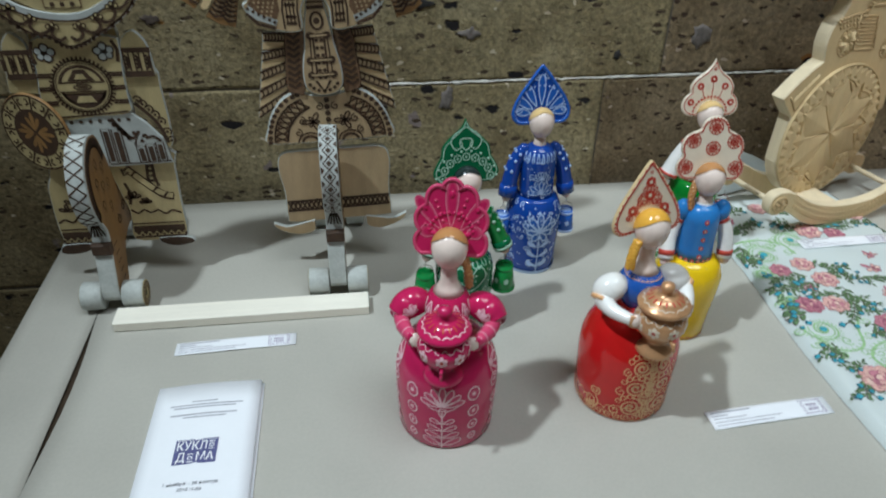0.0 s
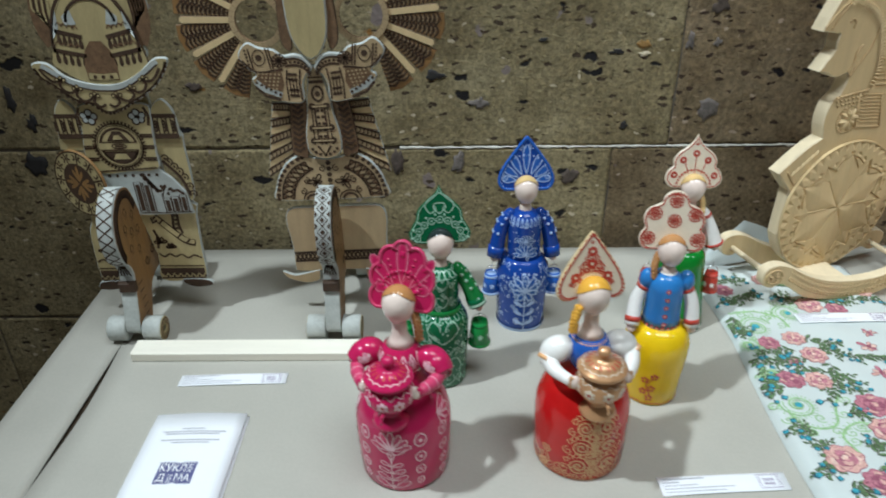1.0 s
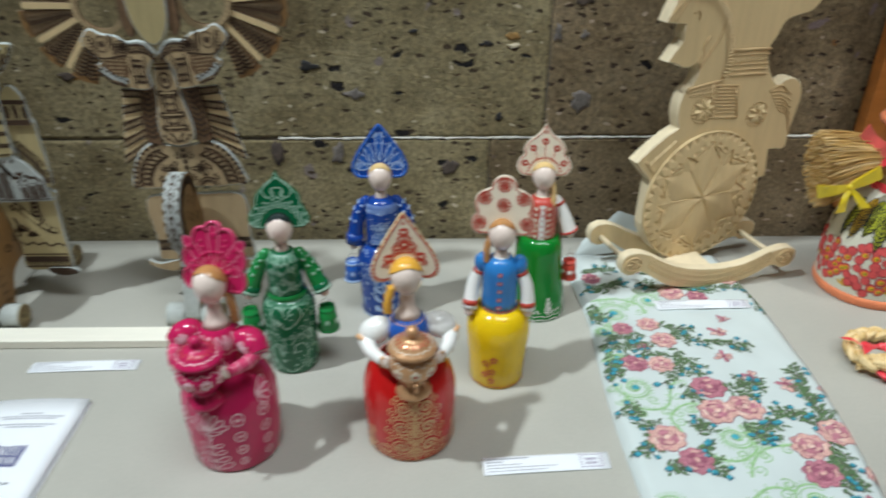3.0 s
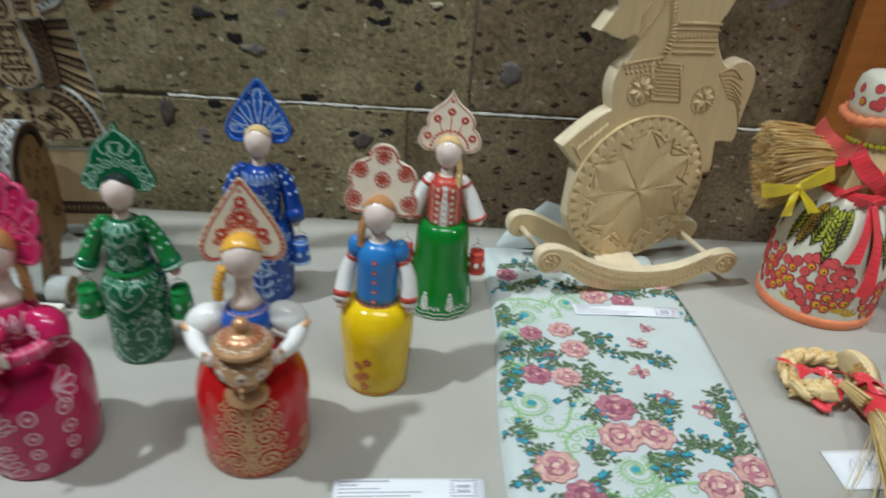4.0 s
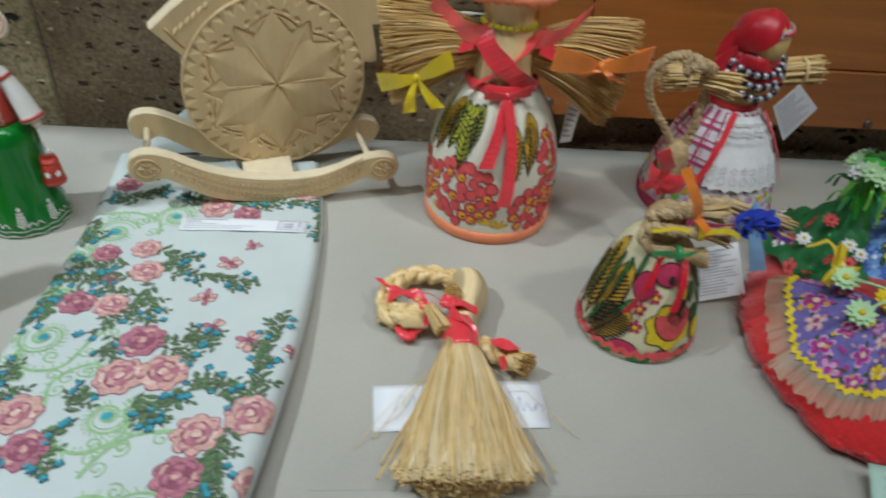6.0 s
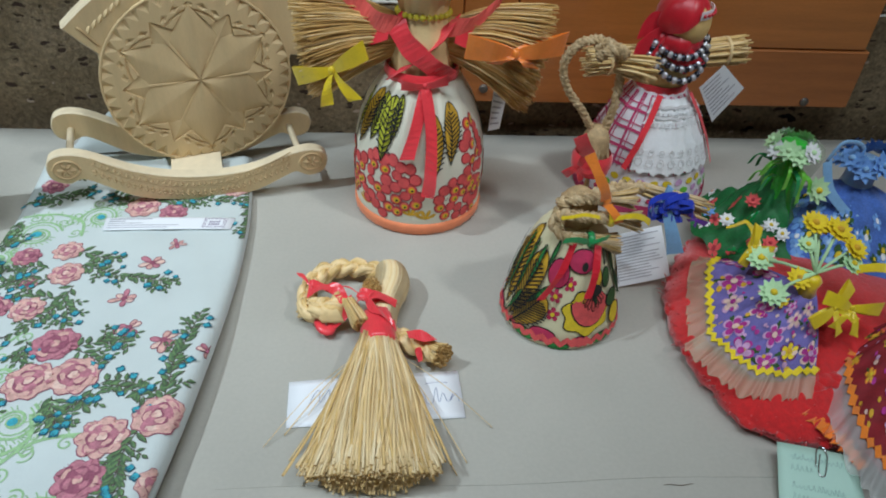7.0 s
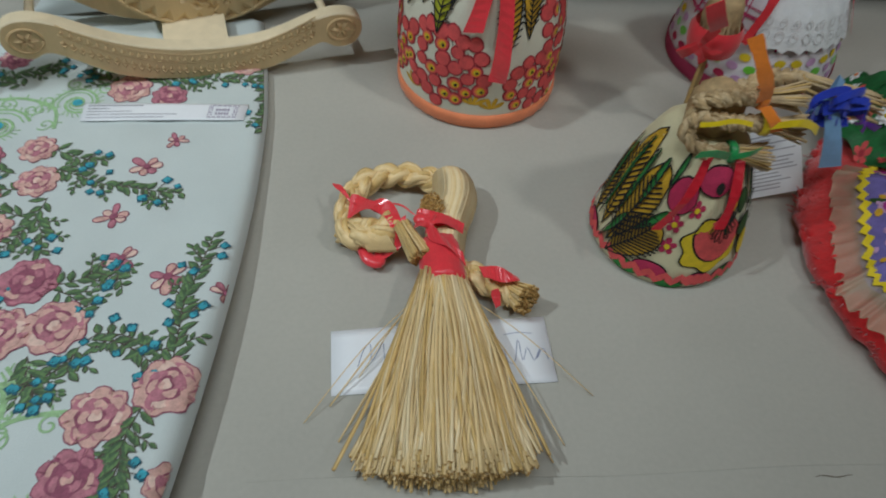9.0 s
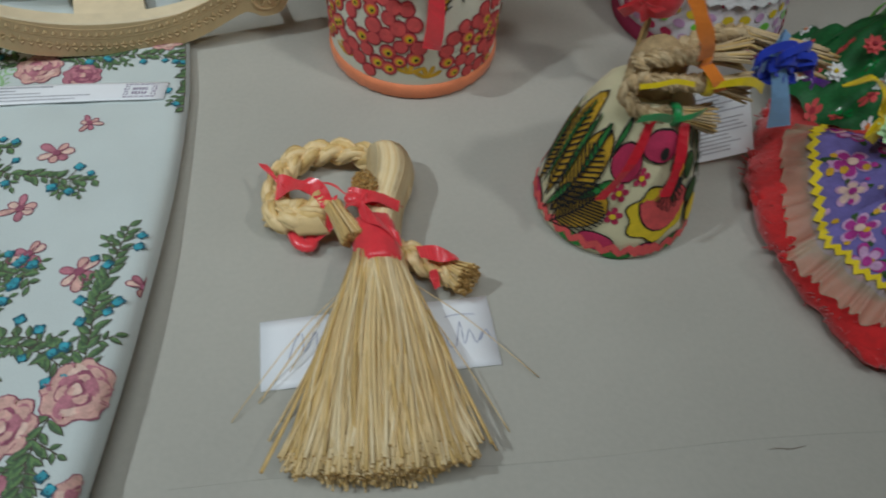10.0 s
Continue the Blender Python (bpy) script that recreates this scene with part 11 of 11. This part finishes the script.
def bloom(k, c, r, mat, heart, normal=(0, -0.5, 1), petals=9):
    n = Vector(normal).normalized()
    x = n.orthogonal().normalized()
    y = n.cross(x)
    c = Vector(c)
    for lay, (rr, up) in enumerate(((r, 0.0), (r * 0.72, 0.0025))):
        for i in range(petals):
            a = 2 * math.pi * (i + 0.5 * lay) / petals
            d, s = x * math.cos(a) + y * math.sin(a), y * math.cos(a) - x * math.sin(a)
            tip = c + d * rr + n * (up + rr * 0.22)
            k.add([c + n * up, c + d * rr * 0.6 + s * rr * 0.26 + n * (up + rr * 0.06), tip, c + d * rr * 0.6 - s * rr * 0.26 + n * (up + rr * 0.06)], [(0, 1, 2, 3)], mat)
    k.ball(c + n * 0.003, (r * 0.24, r * 0.24, r * 0.2), heart, 8, 6)


def fan_doll(label, apex, a0, a1, r, zrim, cloth, prints, trim, frill, top, seed, bulge=0.8, per=15, small=0.0050, large=0.0112, crumple=0.0):
    """A small doll whose skirt is spread as a fan over the mat."""
    k = Kit()
    rng = random.Random(seed)
    ap = Vector(apex)
    n, m = 60, 16

    def S(u, v):
        """u: 0 to 1 along the rim, v: 0 at the waist to 1 at the rim."""
        a = a0 + (a1 - a0) * u
        rr = 0.012 + (r - 0.012) * v
        z = ap.z + (zrim - ap.z) * (v ** bulge) + 0.0035 * v * math.sin(u * 26 + seed)
        z += crumple * min(1, 3 * v) * (math.sin(u * 17 + 9 * v + 2 * math.sin(u * 9)) + 0.6 * math.sin(u * 31 - 14 * v))
        return Vector((ap.x + rr * math.cos(a), ap.y + rr * math.sin(a), z)), Vector((0.2 * math.cos(a), 0.2 * math.sin(a), 1)).normalized()
    vs = [S(i / n, j / m)[0] for j in range(m + 1) for i in range(n + 1)]
    fs = [(j * (n + 1) + i, (j + 1) * (n + 1) + i, (j + 1) * (n + 1) + i + 1, j * (n + 1) + i + 1) for j in range(m) for i in range(n)]
    k.add(vs, fs, cloth)
    L = r * (a1 - a0)
    pen = Pen(k, lambda u, v: S(u / L, v / r), 0.0012)
    for i in range(len(prints) * per):
        v = math.sqrt(rng.uniform(0.12, 0.92)) * r
        u = rng.uniform(0.04, 0.96) * L
        mat, heart = prints[i % len(prints)]
        pen.at(u, v, rng.uniform(0, 360), 1.0)
        pen.lift = 0.0010 + 0.0001 * (i % 5)
        sz = rng.uniform(small, large)
        pen.flower(0, 0, sz, mat, 5, heart)
    pen.at(0, 0)
    if trim:
        pen.lift = 0.0024
        pen.stroke([(L * i / 60, r * 0.93 + (0.0028 if i % 2 else -0.0028)) for i in range(61)], 0.0062, trim)
    if frill:
        vs = []
        for j in range(4):
            for i in range(101):
                u = i / 100
                a = a0 + (a1 - a0) * u
                rr = r * 0.94 + 0.027 * j / 3
                z = zrim + 0.004 - 0.0035 * j + (0.0042 * j / 3) * math.sin(i * 0.95 + math.sin(i * 0.3) * 2)
                vs.append((ap.x + rr * math.cos(a), ap.y + rr * math.sin(a), max(0.002, z)))
        k.add(vs, [(j * 101 + i, (j + 1) * 101 + i, (j + 1) * 101 + i + 1, j * 101 + i + 1) for j in range(3) for i in range(100)], frill)
    top(k, ap, rng)
    return k.thing("flower_doll", label, "doll", "flower dolls on the yarn mat")


def skirt_panel(k, apex, hem, cloth, prints, trim, frill, seed, big=12, buds=26, width=0.019, size=0.0095):
    """One side of a spread skirt: from the waist down to its own curved hem, with a frill beyond it."""
    rng = random.Random(seed)
    ap = Vector(apex)
    edge = smooth_line(hem, 8)
    n, m = len(edge) - 1, 14
    L = sum((b - a).length for a, b in zip(edge, edge[1:]))
    R = (edge[n // 2] - ap).length

    def S(u, v):
        t = max(0.0, min(0.9999, u / L)) * n
        i = int(t)
        h = edge[i].lerp(edge[i + 1], t - i)
        q = max(0.0, v / R)
        p = (ap + (h - edge[n // 2]) * 0.16).lerp(h, q)
        p.z += 0.010 * q * (1 - q) * 4 * 0.6 + 0.0016 * q * math.sin(u * 300 + seed)
        return p, Vector((-0.12, -0.25, 1)).normalized()
    vs = [S(L * i / 40, R * j / m)[0] for j in range(m + 1) for i in range(41)]
    k.add(vs, [(j * 41 + i, (j + 1) * 41 + i, (j + 1) * 41 + i + 1, j * 41 + i + 1) for j in range(m) for i in range(40)], cloth)
    pen = Pen(k, S, 0.0010)
    spots = []
    for i in range(900):
        u, v, r = rng.uniform(0.03, 0.97) * L, math.sqrt(rng.uniform(0.05, 0.80)) * R, size * rng.uniform(0.75, 1.1)
        if len(spots) >= big:
            break
        if all((u - a) ** 2 + (v - b) ** 2 > ((r + c) * 0.92) ** 2 for a, b, c in spots):
            spots.append((u, v, r))
    for i, (u, v, r) in enumerate(spots):
        mat, heart, rim = prints[i % len(prints)]
        pen.at(u, v, rng.uniform(0, 360), 1.0)
        pen.lift = 0.0010
        for leaf in (40, 200):
            pen.drop(0, 0, r * 1.35, r * 0.5, leaf + rng.uniform(-40, 40), 0, FERN, FERN)
        pen.lift = 0.0013
        pen.flower(0, 0, r, rim, 5)
        pen.lift = 0.0016
        pen.flower(0, 0, r * 0.80, mat, 5, heart)
        pen.lift = 0.0019
        pen.dot(0, 0, r * 0.14, PLUM)
    for i in range(buds):
        pen.at(rng.uniform(0.03, 0.97) * L, math.sqrt(rng.uniform(0.1, 0.84)) * R, 0, 1.0)
        pen.lift = 0.0011 + 0.0001 * (i % 2)
        pen.dot(0, 0, rng.uniform(0.0014, 0.0026), (ROSE_PALE, MAGENTA, OCHRE, LILAC)[i % 4], None, 8)
    pen.at(0, 0)
    pen.lift = 0.0024
    w = max(8, round(L / 0.0036))
    pen.stroke([(L * i / w, R * 0.955 + (0.0017 if i % 2 else -0.0017)) for i in range(w + 1)], 0.0052, trim)
    steps = 90
    vs = []
    for j in range(5):
        for i in range(steps + 1):
            u = L * i / steps
            p, q = S(u, R * 0.97)[0], S(u, R * 0.80)[0]
            out = Vector((p.x - q.x, p.y - q.y, 0)).normalized()
            c = p + out * width * j / 4
            c.z = max(0.003, p.z + 0.002 - 0.0030 * j + 0.0030 * j / 4 * math.sin(i * 0.9 + 1.6 * math.sin(i * 0.33)))
            vs.append(c)
    k.add(vs, [(j * (steps + 1) + i, (j + 1) * (steps + 1) + i, (j + 1) * (steps + 1) + i + 1, j * (steps + 1) + i + 1) for j in range(4) for i in range(steps)], frill)
    k.tube([vs[4 * (steps + 1) + i] for i in range(steps + 1)], 0.0005, frill, 4)


def violet_doll():
    k = Kit()
    ap = Vector((0.862, -0.393, 0.066))
    prints = ((MAGENTA, ROSE_PALE, LILAC), (LILAC, MAGENTA, MAGENTA), (FLOWER_YELLOW, OCHRE, PLUM), (MAGENTA, LILAC, ROSE_PALE), (ROSE_PALE, MAGENTA, LILAC))
    skirt_panel(k, ap + Vector((-0.008, 0.006, 0)), [(0.822, -0.318, 0.036), (0.811, -0.322, 0.035), (0.798, -0.358, 0.032), (0.7880, -0.396, 0.027), (0.792, -0.418, 0.022)], VIOLET, prints, FLOWER_YELLOW, ORGANZA, 11, 9, 26, 0.0155, 0.0115)
    skirt_panel(k, ap, [(0.778, -0.4095, 0.033), (0.7875, -0.431, 0.033), (0.802, -0.4510, 0.032), (0.8252, -0.4565, 0.032), (0.8522, -0.4545, 0.034)], VIOLET, prints, FLOWER_YELLOW, ORGANZA, 14, 13, 44, 0.019, 0.0118)
    yellow_top(k, ap, random.Random(5))
    return k.thing("flower_doll", "small flower doll with a violet floral skirt and yellow bouquet", "doll", "flower dolls on the yarn mat")


def crimson_doll():
    k = Kit()
    ap = Vector((0.958, -0.425, 0.070))
    prints = ((OCHRE, SUN, RIBBON_ORANGE), (BERRY, SUN, RIBBON_ORANGE), (FERN, OCHRE, OCHRE))
    skirt_panel(k, ap, [(0.905, -0.415, 0.034), (0.893, -0.430, 0.034), (0.878, -0.449, 0.033), (0.864, -0.486, 0.031), (0.860, -0.525, 0.028), (0.872, -0.552, 0.026)], CRIMSON_PRINT, prints, RIBBON_ORANGE, ORGANZA_WHITE, 21, 16, 40, 0.020, 0.0070)
    k.band(smooth_line([(0.836, -0.478, 0.022), (0.846, -0.494, 0.021), (0.853, -0.508, 0.021), (0.860, -0.528, 0.018)], 8), [(0.0055 + 0.002 * math.sin(i * 1.9), 0.003, 0.0025 * math.sin(i * 2.3)) for i in range(25)], RIBBON_ORANGE)
    orange_top(k, ap, random.Random(8))
    return k.thing("flower_doll", "small flower doll in a crimson floral skirt with a tulle frill", "doll", "flower dolls on the yarn mat")


def yellow_top(k, ap, rng):
    k.lathe([(0.008, 0), (0.006, 0.010), (0.0075, 0.018), (0.004, 0.022)], RIBBON_YELLOW, ap - Vector((0, 0, 0.004)), 20, lambda a, z: 1 + 0.06 * math.sin(9 * a))
    for d, r, m, h in (((0.026, 0.030, 0.040), 0.017, FLOWER_YELLOW, OCHRE), ((0.006, 0.034, 0.044), 0.015, FLOWER_YELLOW, OCHRE), ((0.018, 0.044, 0.036), 0.016, FLOWER_YELLOW, OCHRE), ((0.034, 0.014, 0.034), 0.015, FLOWER_YELLOW, OCHRE), ((0.030, 0.004, 0.026), 0.013, FLOWER_MINT, SUN), ((-0.030, 0.030, 0.010), 0.0155, FLOWER_MINT, SUN), ((-0.034, -0.008, 0.006), 0.0155, FLOWER_MINT, SUN), ((-0.006, 0.016, 0.036), 0.011, FLOWER_MINT, SUN), ((-0.012, 0.000, 0.014), 0.013, FLOWER_YELLOW, OCHRE)):
        p = ap + Vector(d)
        bloom(k, p, r * 0.82, m, h, (d[0] * 8, d[1] * 4 - 0.5, 1), 11)
        k.tube([ap + Vector((0, 0, 0.02)), ap.lerp(p, 0.6) + Vector((0, 0, 0.01)), p], 0.0013, FLOWER_MINT, 6)
    bow(k, Vector((0.8285, -0.352, 0.080)), 0.017, RIBBON_YELLOW, (0, -1, 0.7), 60, 1.0)
    bow(k, ap + Vector((0.018, -0.030, 0.010)), 0.022, RIBBON_YELLOW, (0, -1, 0.8), -20, 0.9)
    bow(k, ap + Vector((0.004, -0.030, 0.010)), 0.021, RIBBON_YELLOW, (0, -1, 0.8), 35, 0.9)
    k.band(smooth_line([Vector((0.826, -0.312, 0.072)), Vector((0.834, -0.320, 0.082)), Vector((0.836, -0.334, 0.084)), Vector((0.831, -0.350, 0.080)), Vector((0.840, -0.368, 0.076))], 6), [(0.0045 + 0.0012 * math.sin(i * 0.8), 0.0015, 0.003 * math.sin(i * 0.5)) for i in range(25)], RIBBON_YELLOW)
    k.band(smooth_line([ap + Vector((0.030, 0.0, 0.024)), ap + Vector((0.050, -0.012, 0.034)), ap + Vector((0.064, -0.034, 0.020))], 6), [(0.002, 0.003, 0.002)] * 13, RIBBON_YELLOW)


def green_top(k, ap, rng):
    k.lathe([(0.026, -0.046), (0.019, -0.030), (0.0155, -0.012), (0.0135, 0.004), (0.0125, 0.016), (0.015, 0.028), (0.010, 0.034)], GREEN_SATIN, ap, 48, lambda a, z: 1 + 0.09 * math.sin(7 * a + 60 * z) + 0.06 * math.sin(13 * a - 90 * z))
    for i in range(11):
        a = 2 * math.pi * i / 11
        bloom(k, ap + Vector((0.018 * math.cos(a), 0.018 * math.sin(a), 0.028 + 0.004 * (i % 2))), 0.011, FLOWER_MINT if i % 3 else WHITE_CLOTH, FLOWER_MINT, (math.cos(a), math.sin(a), 0.8), 8)
    bloom(k, ap + Vector((0.024, -0.022, -0.004)), 0.014, FLOWER_MINT, SUN, (0.2, -1, 0.6), 9)
    for d, m, h in (((-0.050, -0.020, -0.040), WHITE_CLOTH, SUN), ((-0.014, -0.034, -0.036), WHITE_CLOTH, SUN), ((-0.004, -0.040, -0.042), WHITE_CLOTH, SUN), ((-0.028, -0.014, -0.022), BERRY, BERRY_DARK), ((-0.016, -0.046, -0.048), BERRY, BERRY_DARK), ((-0.058, 0.004, -0.046), FLOWER_BLUE, SUN)):
        bloom(k, ap + Vector(d), 0.0078, m, h, (-0.3, -0.6, 1), 8)
    for i in range(14):
        a = rng.uniform(2.2, 5.4)
        p = ap + Vector((0.013 * math.cos(a), 0.013 * math.sin(a), rng.uniform(0.0, 0.022)))
        e = p + Vector((0.016 * math.cos(a) + rng.uniform(-0.01, 0.01), 0.016 * math.sin(a), -rng.uniform(0.008, 0.022)))
        k.band(smooth_line([p, p.lerp(e, 0.5) + Vector((0.004 * math.cos(a), 0.004 * math.sin(a), 0.006)), e], 4), [(0.0018, 0.0004, 0.0006)] * 9, RIBBON_LIME if i % 3 else RIBBON_GREEN)
    veil = [ap + Vector((0.020 + 0.003 * math.sin(j), -0.016 + 0.02 * i / 6, 0.036 - 0.045 * j / 6)) for j in range(7) for i in range(7)]
    k.add(veil, [(7 * j + i, 7 * j + i + 1, 7 * j + i + 8, 7 * j + i + 7) for j in range(6) for i in range(6)], ORGANZA_WHITE)


def blue_top(k, ap, rng):
    k.lathe([(0.018, -0.014), (0.014, 0.0), (0.013, 0.014), (0.010, 0.026)], RIBBON_SKY, ap, 20)
    for i in range(9):
        a = 2 * math.pi * i / 9
        bloom(k, ap + Vector((0.020 * math.cos(a), 0.018 * math.sin(a), 0.022 + 0.006 * (i % 2))), 0.014, FLOWER_BLUE, RIBBON_SKY, (math.cos(a), math.sin(a), 0.8), 8)
    k.tube(smooth_line([ap + Vector((-0.046, -0.010, 0.028)), ap + Vector((-0.036, -0.008, 0.046)), ap + Vector((-0.014, -0.006, 0.040)), ap + Vector((-0.014, -0.010, 0.016))], 6), 0.0022, RIBBON_SKY, 6, 0.4)
    k.band(smooth_line([ap + Vector((-0.046, -0.010, 0.028)), ap + Vector((-0.040, -0.022, 0.004)), ap + Vector((-0.022, -0.034, -0.014))], 5), [(0.004, 0.001, 0.002)] * 11, RIBBON_SKY)
    for d in ((-0.014, -0.036, -0.018), (-0.026, -0.040, -0.028)):
        bloom(k, ap + Vector(d), 0.017, FLOWER_BLUE, RIBBON_SKY, (0, -0.5, 1), 9)


def orange_top(k, ap, rng):
    k.lathe([(0.014, 0), (0.012, 0.014), (0.010, 0.026)], RIBBON_ORANGE, ap, 18)
    bow(k, ap + Vector((-0.016, -0.016, 0.012)), 0.022, RIBBON_ORANGE, (0, -1, 0.8), 10, 0.8)


ORGANZA_WHITE = shade("white_tulle", (0.80, 0.82, 0.80), 0.5, 0.05, 60, 0.1, 600)
ORGANZA_WHITE.node_tree.nodes["Principled BSDF"].inputs["Alpha"].default_value = 0.35
FUR_BLUE = shade("blue_plush", (0.06, 0.14, 0.46), 0.95, 0.5, 50, 0.6, 500, sheen=0.5)

CRIMSON_PRINT = shade("dark_crimson_print_cloth", (0.24, 0.012, 0.020), 0.8, 0.3, 90, 0.2, 800)
violet_doll()
fan_doll("small flower doll in green print with a pale flower crown", (0.889, -0.262, 0.097), radians(118), radians(272), 0.070, 0.030, FELT_GREEN, ((WHITE_CLOTH, RIBBON_ORANGE), (GREEN_MID, FERN), (BERRY, BERRY_DARK)), None, None, green_top, 6, 0.62, 6, 0.0040, 0.0080, 0.0042)
fan_doll("small flower doll in blue with a blue flower crown", (0.967, -0.260, 0.088), radians(165), radians(330), 0.095, 0.030, FUR_BLUE, ((FLOWER_BLUE, RIBBON_SKY), (FERN, SUN), (FLOWER_BLUE, WHITE_CLOTH)), None, None, blue_top, 7, 1.4)
crimson_doll()


INK_FAINT = shade("faint_pen", (0.33, 0.50, 0.46), 0.6, 0.2, 200, 0)


def mint_note():
    ob, S = sheet("paper_note", "pale mint paper note with faint handwriting and a clip", [(0.8060, -0.5030, 0.016), (0.8560, -0.5190, 0.018), (0.8480, -0.5800, 0.002), (0.7880, -0.5610, 0.001)], MINT, "note", 0.001, 0.001, 0.0004)
    rng = random.Random(91)
    for v, x1 in ((0.17, 0.84), (0.31, 0.40), (0.52, 0.74), (0.66, 0.52)):
        k = Kit()
        pen = Pen(k, lambda u, v: S(u, v), 0.0004)
        line, x = [], 0.16
        while x < x1:
            line += [(x, v + rng.uniform(0, 0.01)), (x + 0.018, v - rng.uniform(0.02, 0.07)), (x + 0.03, v + rng.uniform(-0.01, 0.02))]
            x += rng.uniform(0.04, 0.065)
        pen.stroke(curve2(line, 3), 0.0004, INK_FAINT)
        k.part("pen_stroke", ob, "faint line of handwriting")
    clip = Kit()
    p = lambda u, v: S(u, v)[0] + Vector((0, 0, 0.0012))
    clip.tube(smooth_line([p(0.46, 0.24), p(0.50, 0.04), p(0.58, -0.02), p(0.63, 0.08), p(0.56, 0.32), p(0.50, 0.34), p(0.49, 0.26), p(0.54, 0.08)], 5), 0.0005, STEEL, 6)
    clip.part("paper_clip", ob, "steel wire paper clip")


mint_note()
